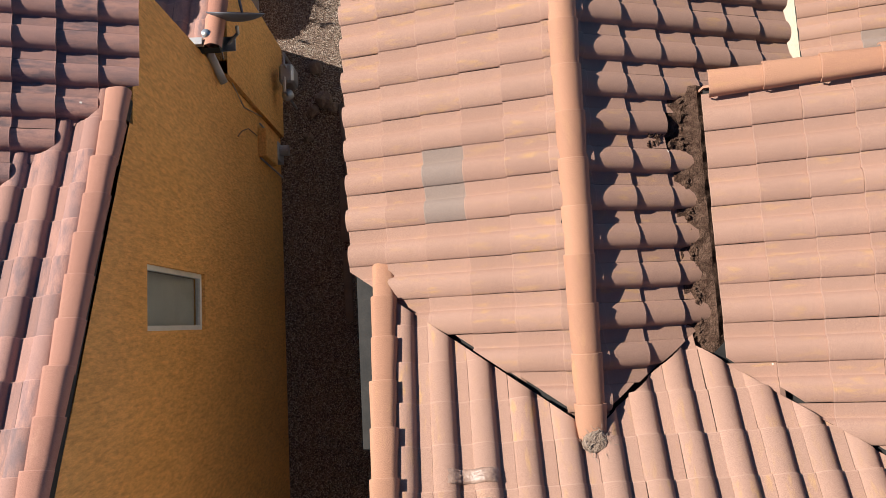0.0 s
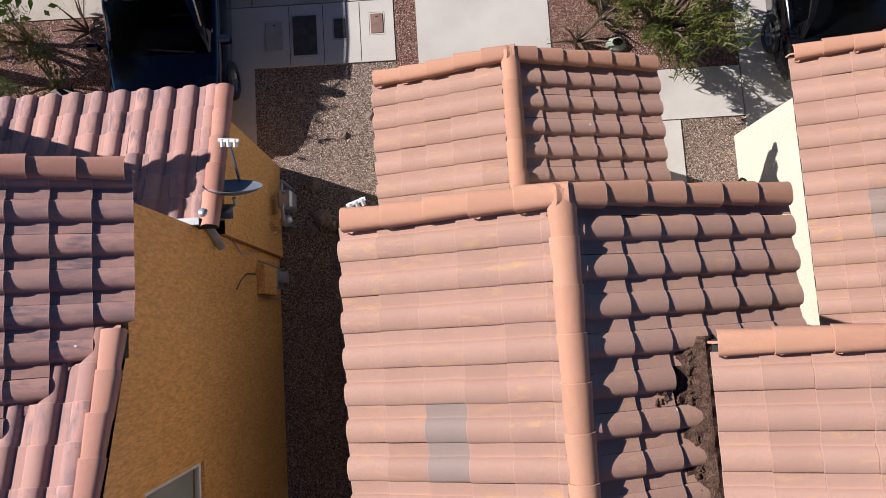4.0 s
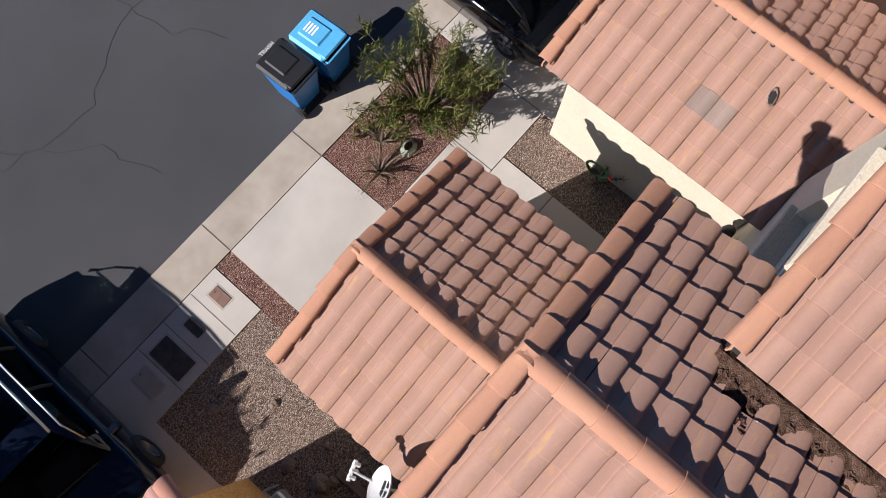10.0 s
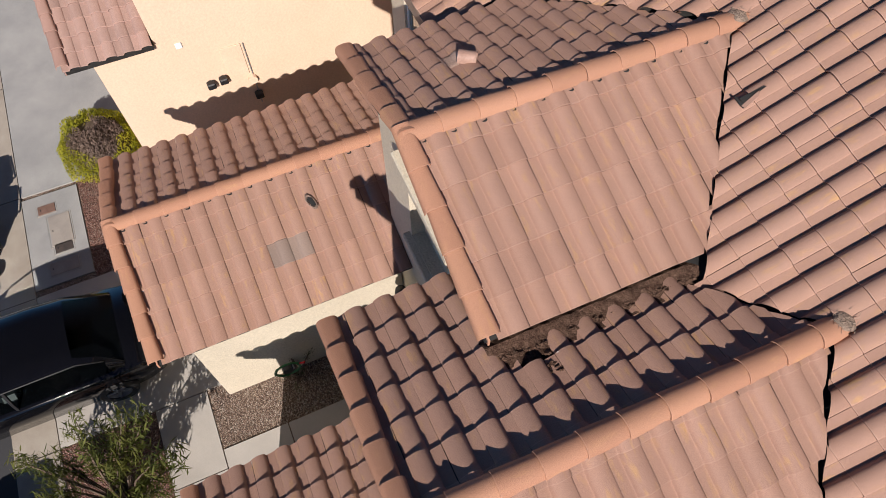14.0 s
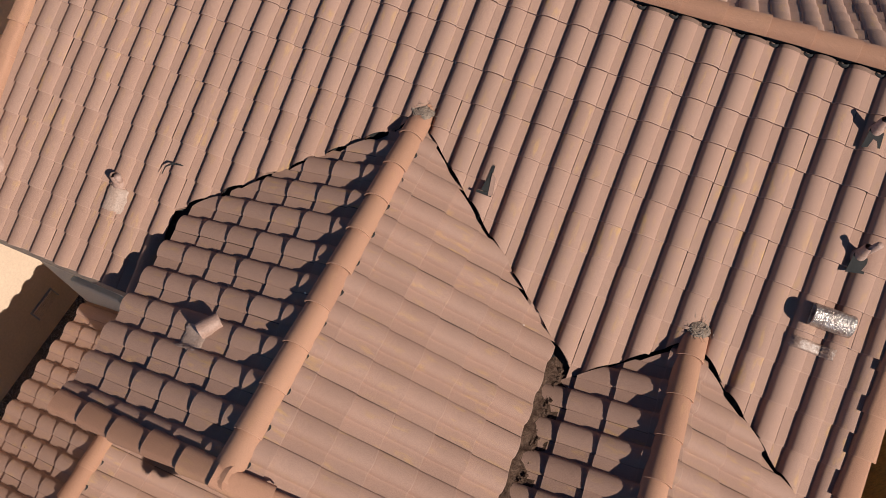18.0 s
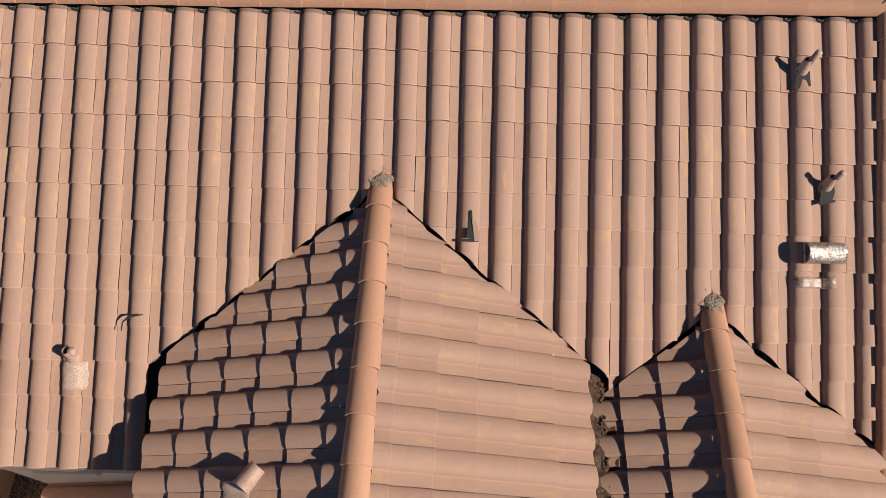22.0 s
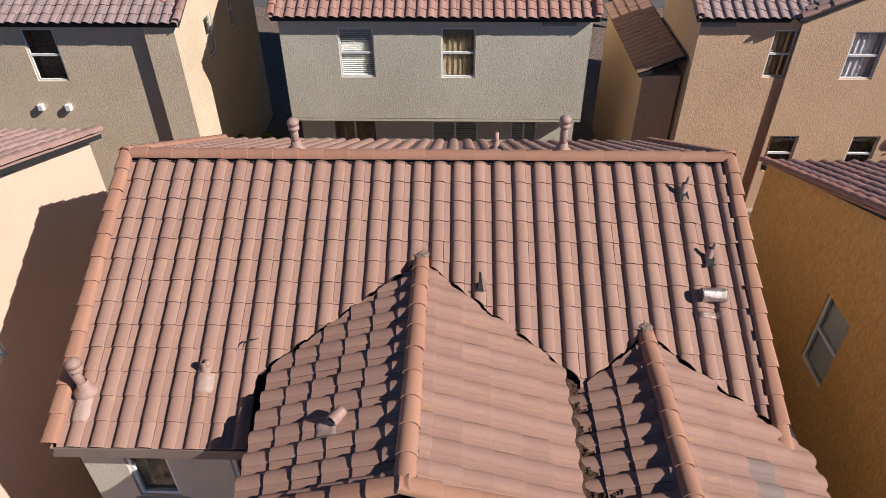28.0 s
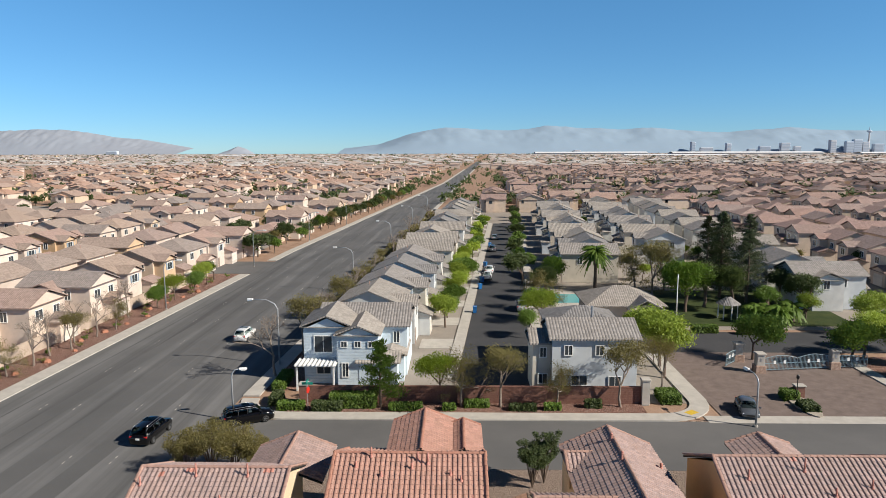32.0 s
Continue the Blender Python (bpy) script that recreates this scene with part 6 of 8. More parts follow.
for x in (5.1, 5.75, 6.35):
    g.box(x - 0.005, -10.98, 0.0205, x + 0.005, -9.9, 0.0235)
g.box(-3.0 - 0.006, -10.98, 0.0205, -3.0 + 0.006, -8.2, 0.0235)
tagged(part("concrete_joint", g, IRON), "dark tooled joints in the concrete", "joint", "", "stuff")

pave("utility_cover", BLACKP, rect(10.2, -9.72, 10.62, -9.45), 0.0, 0.03, "dark green-grey rectangular utility cover in gravel", "cover")
shrub(10.9, -10.6, "dry green-brown desert shrub in the gravel bed", LEAF_OLIVE, 10, 0.9, 0.7, 1500, 0.04, 41, 3.0)
shrub(9.9, -10.75, "dry bare twiggy shrub in the gravel bed", LEAF_OLIVE, 9, 0.6, 0.6, 240, 0.03, 42, 3.0)


# ---- the back yards ----
BLOCK = surface("block_wall", (0.42, 0.33, 0.26), (0.5, 0.4, 0.32), 1.5, 30.0, 0.9, 0, 0.6, 0.01)
for x0, x1, y in ((-6.8, -4.45, 5.6), (-30, 30, 7.2)):
    tagged(part("yard_wall", Geo().box(x0, y, 0, x1, y + 0.16, 1.75).box(x0, y - 0.02, 1.75, x1, y + 0.18, 1.83), BLOCK), "plain block wall between the back yards", "wall", "", "structure")
fence = thing("fence", 5.55, 7.08, 0, "white vinyl board fence across the side yard", "fence")
part("rail", Geo().bevel_box(-1.1, -0.06, 1.78, 1.1, 0.06, 1.88, 0.015), WHITE, fence)
for x in (-1.06, 1.06):
    part("post", Geo().bevel_box(x - 0.06, -0.06, 0, x + 0.06, 0.06, 1.95, 0.01), WHITE, fence)
for k in range(13):
    part("board", Geo().box(-0.98 + k * 0.151, -0.015, 0.05, -0.98 + k * 0.151 + 0.146, 0.015, 1.78), WHITE, fence)
ob = thing("air_conditioner", 5.95, 8.5, 0, "grey air conditioner unit behind the apricot house", "air conditioner")
part("case", Geo().bevel_box(-0.4, -0.4, 0.05, 0.4, 0.4, 0.85, 0.05), METAL, ob)
part("fan_grille", Geo().lathe([(0.0, 0.86), (0.3, 0.865), (0.33, 0.855)], 20), BLACKP, ob)
part("base", Geo().box(-0.45, -0.45, 0, 0.45, 0.45, 0.06), CONCRETE, ob)
for x, y, s in ((-6.0, 8.6, 31), (-5.2, 9.3, 32), (-7.0, 6.6, 33), (-6.3, 11.3, 34)):
    shrub(x, y, "dense green shrub in the narrow back yard", LEAF, 8, 1.7, 0.8, 1500, 0.09, s, 1.5)
PATIO = plain("patio_sheet", (0.30, 0.295, 0.285), 0.7)
# lower wing of the apricot house
part("wall", Geo().box(5.75, 9.8, 0, 6.83, 15.5, 4.7), STUCCO_B, apricot)
tile_slope(deck_slab(apricot, "roof_slope", [(5.6, 9.7, 4.75), (5.6, 15.6, 4.75), (6.84, 15.6, 5.3), (6.84, 9.7, 5.3)]), Vector((5.6, 15.6, 4.78)), Vector((0, -1, 0)), Vector((1.24, 0, 0.55)).normalized(), 5.9, 1.3, TILE, seed=141)
part("patio_roof", Geo().add([Vector((17.4 + k * 0.11, y, 3.3 + 0.25 * (y - 7.3) / 1.8 + (0.03 if k % 2 else 0))) for k in range(72) for y in (7.3, 9.08)], [(2 * k, 2 * k + 2, 2 * k + 3, 2 * k + 1) for k in range(71)]), PATIO, amber, "grey-white corrugated patio cover")
for x in (17.6, 21.2, 25.0):
    part("patio_post", Geo().box(x, 7.35, 0, x + 0.1, 7.45, 3.28), WHITE, amber)
# street-side wings of the back row
gable(tan_house, "y", 15.4, 20.5, -8.2, 2.6, 7.0, 0.4, TILE_EA, CAP_CL, ((), ()), False, (False, True), seed=151, single_caps=False)
gable(sage, "y", 15.0, 21.5, 0.4, 2.2, 8.3, 0.4, TILE_SG, CAP_OR, ((), ()), False, (False, True), seed=155, single_caps=False)
gable(sage, "y", 16.2, 21.0, 3.0, 1.2, 7.8, 0.4, TILE_SG, CAP_OR, ((), ()), False, (False, True), seed=156, single_caps=False)
gable(amber, "y", 15.2, 19.6, 22.3, 2.1, 7.5, 0.35, TILE_EA, CAP_CL, ((), ()), False, (False, True), seed=157, single_caps=False)


# ---- generic houses ----
def far_roof(name, colours, rib=0.3, course=0.34):
    colours = [tuple(0.72 * v + 0.30 * (0.3 * c[0] + 0.6 * c[1] + 0.1 * c[2]) + 0.01 for v in c) for c in colours]
    """Roof seen from far: ribs and courses as relief, a tone for each house and each tile."""
    m, nt, b = shader(name, 0.85)
    uv = nt.nodes.new("ShaderNodeTexCoord")
    sep = nt.nodes.new("ShaderNodeSeparateXYZ")
    nt.links.new(uv.outputs["UV"], sep.inputs[0])
    fx = maths(nt, "FRACT", maths(nt, "DIVIDE", sep.outputs[0], rib))
    fy = maths(nt, "FRACT", maths(nt, "DIVIDE", sep.outputs[1], course))
    roll = maths(nt, "SINE", maths(nt, "MULTIPLY", fx, math.pi))
    hgt = maths(nt, "ADD", maths(nt, "MULTIPLY", roll, 0.6), maths(nt, "MULTIPLY", maths(nt, "SUBTRACT", 1.0, fy), 0.5))
    info = nt.nodes.new("ShaderNodeObjectInfo")
    geo = nt.nodes.new("ShaderNodeNewGeometry")
    rnd = maths(nt, "FRACT", maths(nt, "ADD", info.outputs["Random"], geo.outputs["Random Per Island"]))
    col = ramp(nt, rnd, [(k / (len(colours) - 1), c) for k, c in enumerate(colours)])
    wn2 = node(nt, "ShaderNodeTexWhiteNoise")
    wn2.noise_dimensions = "2D"
    cell = nt.nodes.new("ShaderNodeCombineXYZ")
    nt.links.new(maths(nt, "FLOOR", maths(nt, "DIVIDE", sep.outputs[0], rib)), cell.inputs[0])
    nt.links.new(maths(nt, "FLOOR", maths(nt, "DIVIDE", sep.outputs[1], course)), cell.inputs[1])
    nt.links.new(cell.outputs[0], wn2.inputs["Vector"])
    col = mix(nt, "MULTIPLY", 1.0, col, ramp(nt, wn2.outputs["Value"], [(0, (0.82,) * 3), (1, (1.12,) * 3)]))
    nt.links.new(col, b.inputs["Base Color"])
    bump(nt, b, hgt, 1.0, 0.07)
    b.inputs["Specular IOR Level"].default_value = 0.2
    return m


def tone(name, colours, rough=0.95):
    m, nt, b = shader(name, rough)
    info = nt.nodes.new("ShaderNodeObjectInfo")
    geo = nt.nodes.new("ShaderNodeNewGeometry")
    rnd = maths(nt, "FRACT", maths(nt, "ADD", info.outputs["Random"], geo.outputs["Random Per Island"]))
    col = ramp(nt, rnd, [(k / (len(colours) - 1), c) for k, c in enumerate(colours)])
    col = mix(nt, "MULTIPLY", 1.0, col, ramp(nt, noise_tex(nt, 0.8), [(0.3, (0.9,) * 3), (0.7, (1.06,) * 3)]))
    nt.links.new(col, b.inputs["Base Color"])
    b.inputs["Specular IOR Level"].default_value = 0.2
    return m


R_TAN = far_roof("far_roof_tan", [(0.40, 0.27, 0.19), (0.36, 0.25, 0.19), (0.42, 0.25, 0.19), (0.30, 0.24, 0.21), (0.44, 0.29, 0.20)])
R_PINK = far_roof("far_roof_pink", [(0.38, 0.22, 0.17), (0.34, 0.20, 0.165), (0.40, 0.25, 0.20), (0.31, 0.22, 0.19), (0.36, 0.20, 0.15)])
R_GREY = far_roof("far_roof_grey", [(0.30, 0.26, 0.22), (0.35, 0.30, 0.25), (0.27, 0.24, 0.22), (0.33, 0.28, 0.23)], 0.33, 0.36)
R_STRIPE = far_roof("far_roof_slate", [(0.20, 0.19, 0.185), (0.25, 0.23, 0.22)], 0.33, 0.36)
W_TAN = tone("far_wall_tan", [(0.60, 0.50, 0.42), (0.55, 0.46, 0.40), (0.68, 0.57, 0.50), (0.55, 0.38, 0.23), (0.64, 0.55, 0.49)])
W_GREY = tone("far_wall_grey", [(0.58, 0.60, 0.62), (0.66, 0.62, 0.55), (0.50, 0.56, 0.62), (0.62, 0.58, 0.50), (0.55, 0.47, 0.38)])
W_PINK = tone("far_wall_pink", [(0.62, 0.48, 0.38), (0.55, 0.45, 0.36), (0.66, 0.55, 0.46), (0.50, 0.40, 0.31)])
PANE = plain("far_pane", (0.05, 0.06, 0.07), 0.1)
GARAGE = tone("garage_door", [(0.6, 0.54, 0.46), (0.66, 0.62, 0.56), (0.48, 0.42, 0.36)])


def roof_faces(g, ax, a0, a1, c, hw, zr, s, hip=0.0, thick=0.16):
    """A gabled or hipped roof with a closed underside; uv in metres along and up each slope."""
    ze = zr - s * hw
    at = (lambda a, d, z: Vector((a, c + d, z))) if ax == "x" else (lambda a, d, z: Vector((c + d, a, z)))
    q = math.hypot(1, s)
    h = min(hip, (a1 - a0) / 2)
    e = [at(a0, -hw, ze), at(a1, -hw, ze), at(a1, hw, ze), at(a0, hw, ze)]
    r = [at(a0 + h, 0, zr), at(a1 - h, 0, zr)]
    L = a1 - a0
    g.add([e[0], e[1], r[1], r[0]], [(0, 1, 2, 3)], [(0, 0), (L, 0), (L - h, hw * q), (h, hw * q)])
    g.add([e[2], e[3], r[0], r[1]], [(0, 1, 2, 3)], [(0, 0), (L, 0), (L - h, hw * q), (h, hw * q)])
    if h:
        g.add([e[3], e[0], r[0]], [(0, 1, 2)], [(0, 0), (2 * hw, 0), (hw, hw * q)])
        g.add([e[1], e[2], r[1]], [(0, 1, 2)], [(0, 0), (2 * hw, 0), (hw, hw * q)])
    low = [p - Vector((0, 0, thick)) for p in e]
    lr = [p - Vector((0, 0, thick)) for p in r]
    g.add(e + low, [(0, 4, 5, 1), (2, 6, 7, 3)], [(p.x, p.y) for p in e + low])
    if h:
        g.add(e + low, [(3, 7, 4, 0), (1, 5, 6, 2)], [(p.x, p.y) for p in e + low])
    else:
        g.add([e[0], r[0], e[3], low[0], lr[0], low[3], e[1], r[1], e[2], low[1], lr[1], low[2]], [(0, 1, 4, 3), (1, 2, 5, 4), (6, 9, 10, 7), (7, 10, 11, 8)], None)
    g.add(low + lr, [(0, 3, 2, 1)])


def body_faces(g, ax, a0, a1, c, hw, z0, ze, zr):
    at = (lambda a, d, z: Vector((a, c + d, z))) if ax == "x" else (lambda a, d, z: Vector((c + d, a, z)))
    for p, q in ((-hw, 1), (hw, -1)):
        g.poly(at(a0, p, z0), at(a1, p, z0), at(a1, p, ze), at(a0, p, ze))
    for a in (a0, a1):
        g.poly(at(a, -hw, z0), at(a, hw, z0), at(a, hw, ze), at(a, 0, zr), at(a, -hw, ze))


def mass(house, wallm, roofm, ax, a0, a1, c, hw, ze, zr, roof, z0=0, hip=0.0, s=0.4):
    """One block of a house: its walls and its roof as two parts. roof: (a0, a1, half width, ridge height)."""
    g = Geo()
    body_faces(g, ax, a0, a1, c, hw, z0, ze, zr)
    part("wall", g, wallm, house)
    g = Geo()
    roof_faces(g, ax, roof[0], roof[1], c, roof[2], roof[3], s, hip)
    part("roof", g, roofm, house)


def far_window(house, x, y, z, w, h, face, shutters=None):
    """A framed window on a wall that faces s, e, n or w."""
    ang = {"s": 0, "e": 90, "n": 180, "w": 270}[face]
    m = pose(x, y, z, 0, 0, ang)
    g = Geo()
    g.box(-w / 2 - 0.1, -0.07, -h / 2 - 0.1, w / 2 + 0.1, 0.0, -h / 2, m).box(-w / 2 - 0.1, -0.07, h / 2, w / 2 + 0.1, 0, h / 2 + 0.1, m)
    g.box(-w / 2 - 0.1, -0.07, -h / 2, -w / 2, 0, h / 2, m).box(w / 2, -0.07, -h / 2, w / 2 + 0.1, 0, h / 2, m)
    g.box(-0.03, -0.05, -h / 2, 0.03, -0.012, h / 2, m)
    win = part("window", g, WHITE, house)
    part("pane", Geo().box(-w / 2, -0.03, -h / 2, w / 2, -0.01, h / 2, m), PANE, win)
    if shutters:
        for sx in (-1, 1):
            part("shutter", Geo().box(sx * (w / 2 + 0.32) - 0.2, -0.06, -h / 2, sx * (w / 2 + 0.32) + 0.2, 0, h / 2, m), shutters, win)


SHUTTER = plain("shutter_blue", (0.22, 0.30, 0.38), 0.7)


def generic_house(label, kind, wallm, roofm, group, shutters=None, hip=0.0, ridge2=None):
    """A two-storey house on a plot; the front faces local -y. kind picks the massing."""
    ob = thing("house", 0, 0, 0, label, "house", group)
    if kind == 0:      # long gable with a front cross gable
        mass(ob, wallm, roofm, "x", -4.4, 4.4, 1.5, 4.2, 5.7, 7.3, (-4.8, 4.8, 4.6, 7.5), 0, hip)
        mass(ob, wallm, roofm, "y", -4.6, 0, -1.6, 2.2, 5.4, 6.2, (-5.0, 0.5, 2.6, 6.5))
        mass(ob, wallm, roofm, "x", 0.8, 4.4, -4.4, 1.8, 2.9, 3.4, (0.6, 4.8, 2.2, 3.75), 0, 0, 0.36)
        fronts = [(-1.6, -4.6, 4.2, 1.7, 1.3), (2.6, -2.7, 4.2, 1.4, 1.2)]
    elif kind == 1:    # gable to the front
        mass(ob, wallm, roofm, "y", -5.5, 5.5, 0, 3.9, 5.7, 7.1, (-5.9, 5.9, 4.3, 7.4))
        mass(ob, wallm, roofm, "y", -7.5, -5.4, 1.6, 2.3, 2.8, 3.6, (-7.9, -5.4, 2.6, 3.9), 0, 0, 0.36)
        mass(ob, wallm, roofm, "x", -5.4, -3.9, 1.0, 2.4, 5.2, 6.0, (-5.8, -2.0, 2.8, 6.4))
        fronts = [(-1.9, -5.5, 4.2, 1.5, 1.3), (1.9, -5.5, 4.2, 1.3, 1.2)]
    elif kind == 2:    # hipped
        mass(ob, wallm, roofm, "x", -5.0, 5.0, 1.0, 4.6, 5.6, 5.65, (-5.5, 5.5, 5.1, 7.6), 0, 4.2, 0.39)
        mass(ob, wallm, roofm, "y", -5.6, -3.4, 2.2, 2.6, 2.8, 3.7, (-6.0, -3.4, 2.9, 4.0), 0, 0, 0.38)
        fronts = [(-2.6, -3.6, 4.2, 1.6, 1.3), (2.2, -3.6, 4.3, 1.3, 1.2)]
    else:              # one storey, broad
        mass(ob, wallm, roofm, "x", -7.0, 7.0, 0, 5.2, 2.9, 2.95, (-7.6, 7.6, 5.8, 5.0), 0, 5.0, 0.35)
        mass(ob, wallm, roofm, "y", -8.0, -5.1, 3.6, 2.9, 2.8, 3.6, (-8.5, -2.0, 3.3, 4.1), 0, 0, 0.38)
        fronts = [(-3.5, -5.2, 1.6, 1.8, 1.2), (-0.5, -5.2, 1.6, 1.2, 1.2)]
    for x, y, z, w, h in fronts:
        far_window(ob, x, y, z, w, h, "s", shutters)
    side = {0: (4.4, 1.5), 1: (3.9, 0), 2: (5.0, 1.0), 3: (7.0, 0)}[kind]
    zz = 4.3 if kind < 3 else 1.6
    for dy in (-2.0, 1.4):
        far_window(ob, side[0], side[1] + dy, zz, 0.9, 1.3, "e")
        far_window(ob, -side[0] - (1.5 if kind == 1 and abs(dy) < 1.6 else 0), side[1] + dy, zz, 0.9, 1.3, "w")
    gx, gy = {0: (2.6, -6.2), 1: (1.6, -7.5), 2: (2.2, -5.6), 3: (3.6, -8.0)}[kind]
    door = part("garage_door", Geo().box(gx - 1.6, gy - 0.05, 0, gx + 1.6, gy + 0.02, 2.2), GARAGE, ob)
    for k in range(3):
        part("panel", Geo().box(gx - 1.5, gy - 0.07, 0.1 + k * 0.7, gx + 1.5, gy - 0.05, 0.65 + k * 0.7), GARAGE, door)
    part("front_door", Geo().box(-3.6, gy + {0: 1.57, 1: 1.97, 2: 1.95, 3: 2.76}[kind], 0, -2.7, gy + {0: 1.62, 1: 2.05, 2: 2.05, 3: 2.85}[kind], 2.1), FASCIA, ob)
    for vx, vy in ((1.5, 2.4),):
        part("vent", Geo().tube([(vx, vy, 5.5 if kind < 3 else 3.6), (vx, vy, 7.6 if kind < 3 else 5.0)], 0.07, 6), PIPE, ob)
    return ob


sets = {
    "tan": [generic_house("tan stucco house with a tan tiled roof", k, W_TAN, R_TAN, "tan houses", SHUTTER if k == 0 else None) for k in (0, 1, 2)],
    "grey": [generic_house("pale sided house with a grey tiled roof", k, W_GREY, R_GREY, "grey houses") for k in (0, 1)] + [generic_house("pale house with a dark striped slate roof", 0, W_GREY, R_STRIPE, "grey houses", SHUTTER)],
    "pink": [generic_house("stucco house with a pinkish brown tiled roof", k, W_PINK, R_PINK, "pink-roofed houses") for k in (0, 1, 2)],
    "low": [generic_house("low tan house with a hipped tiled roof", 3, W_TAN, R_TAN, "low houses")],
}
used = set()


def put(kind, n, x, y, turn, s=1.0):
    base = sets[kind][n % len(sets[kind])]
    m = pose(x, y, 0, 0, 0, turn)
    if id(base) in used:
        return copy_thing(base, m)
    used.add(id(base))
    base.matrix_world = m
    return base


RT = math.degrees(math.atan(0.055))
st_x = lambda y: 2.6 + 0.076 * (y - 51.5)
rng = random.Random(77)
# the row along the side street, and the one facing it
for k in range(15):
    y = 70 + 12.2 * k
    put("grey", k + (2 if k % 4 == 1 else 0), st_x(y) - 11.5, y, 90 - RT)
for k in range(3, 14):
    y = 76 + 12.5 * k
    put("grey", k + 1, st_x(y) + 9.6 + 12.0, y, -90 - RT)
# rows east of it
for row, (dx, kind, y0, n) in enumerate(((40, "grey", 98, 13), (58, "grey", 90, 14), (82, "pink", 84, 14), (100, "pink", 80, 15), (124, "pink", 100, 13), (142, "pink", 110, 12))):
    for k in range(n):
        y = y0 + 12.6 * k + rng.uniform(-1, 1)
        if row < 2 and y < 125 and dx + st_x(y) < 62:
            continue
        put(kind, k + row + rng.randrange(2), st_x(y) + dx, y, (90 if row % 2 else -90) - RT + rng.uniform(-2, 2))
# rows west of the main road
rd = lambda y: road_l(y)
for row, (dx, y0, n) in enumerate(((-15, 67.2, 7), (-32, 59.2, 9), (-52, 84, 8), (-70, 96, 8), (-92, 100, 8), (-110, 110, 8))):
    for k in range(n):
        y = y0 + 12.8 * k + rng.uniform(-1, 1)
        put("tan", k + row + rng.randrange(2), rd(y) + dx, y, (-90 if row % 2 else 90) - RT + rng.uniform(-3, 3))
for row in range(5):
    for k in range(9):
        y = 176 + 14.5 * k
        put("tan" if (row + k) % 3 else "low", k + row, rd(y) - 15 - 22 * row, y, (-90 if row % 2 else 90) - RT)


def house_block(name, label, x0, x1, y0, y1, roofs, walls, seed, edge):
    """Distant houses too many to count, joined: hipped and gabled roofs over plain walls, with windows."""
    r2 = random.Random(seed)
    roof, body, panes = Geo(), Geo(), Geo()
    y = y0
    while y < y1:
        x = x0
        step = 15.5
        while x < x1:
            px = x + 0.055 * (y - 49) + r2.uniform(-1.2, 1.2)
            py = y + r2.uniform(-2, 2)
            ok = edge(px, py) and r2.random() < 0.93 and (int(x / step) + int(y / 22)) % 9 != 0
            if ok and abs(px) < 0.78 * (py + 60):
                w, d = r2.uniform(4.6, 5.8), r2.uniform(5.0, 6.4)
                two = r2.random() < 0.6
                ze = 5.6 if two else 3.0
                ax = r2.choice("xy")
                aa, hw = (w, d) if ax == "x" else (d, w)
                s = 0.36
                c, a = (py, px) if ax == "x" else (px, py)
                hip = r2.choice((0, hw, hw))
                roof_faces(roof, ax, a - aa - 0.4, a + aa + 0.4, c, hw + 0.4, ze + s * hw, s, hip)
                body_faces(body, ax, a - aa, a + aa, c, hw, 0, ze, ze + (s * hw - 0.15 if not hip else 0.02))
                if r2.random() < 0.7:
                    k2 = r2.uniform(-0.3, 0.3) * aa
                    roof_faces(roof, "y", py - d - 1.6, py, px + k2, 2.4, ze + 0.75, s)
                    body_faces(body, "y", py - d - 1.2, py, px + k2, 2.0, 0, ze - 0.1, ze + 0.5)
                    panes.box(px + k2 - 0.7, py - d - 1.26, ze - 1.9, px + k2 + 0.7, py - d - 1.2, ze - 0.7)
                for k in range(2):
                    wx = px + r2.uniform(-0.8, 0.8) * w
                    panes.box(wx - 0.5, py - d - 0.04, ze - 1.8, wx + 0.5, py - d + 0.02, ze - 0.6)
            x += step
        y += 19.0 + (6 if int(y / 19) % 2 else 0)
    tagged(part(name, roof, roofs), label + ", roofs", "houses", "", "stuff")
    tagged(part(name + "_wall", body, walls), label + ", walls", "houses", "", "stuff")
    tagged(part(name + "_pane", panes, PANE), label + ", windows", "windows", "", "stuff")


R_MIXW = far_roof("far_roof_west", [(0.42, 0.27, 0.19), (0.46, 0.25, 0.16), (0.37, 0.25, 0.19), (0.50, 0.25, 0.14), (0.40, 0.28, 0.22), (0.33, 0.27, 0.24)])
R_MIXE = far_roof("far_roof_east", [(0.37, 0.22, 0.17), (0.33, 0.20, 0.165), (0.40, 0.24, 0.18), (0.31, 0.22, 0.19), (0.43, 0.25, 0.18)])
house_block("far_houses_west", "tan and orange roofs of the western district", -900, -60, 310, 900, R_MIXW, W_TAN, 5, lambda x, y: x < rd(y) - 14)
house_block("far_houses_side", "tan roofs beyond the near western rows", -330, -178, 90, 300, R_MIXW, W_TAN, 6, lambda x, y: True)
house_block("far_houses_east", "pinkish roofs of the eastern district", -10, 950, 270, 900, R_MIXE, W_PINK, 7, lambda x, y: x > rd(y) + 44)
house_block("far_houses_south", "pinkish roofs beyond the near eastern rows", 152, 420, 70, 262, R_MIXE, W_PINK, 8, lambda x, y: True)
g1, g2 = Geo(), Geo()
r2 = random.Random(4)
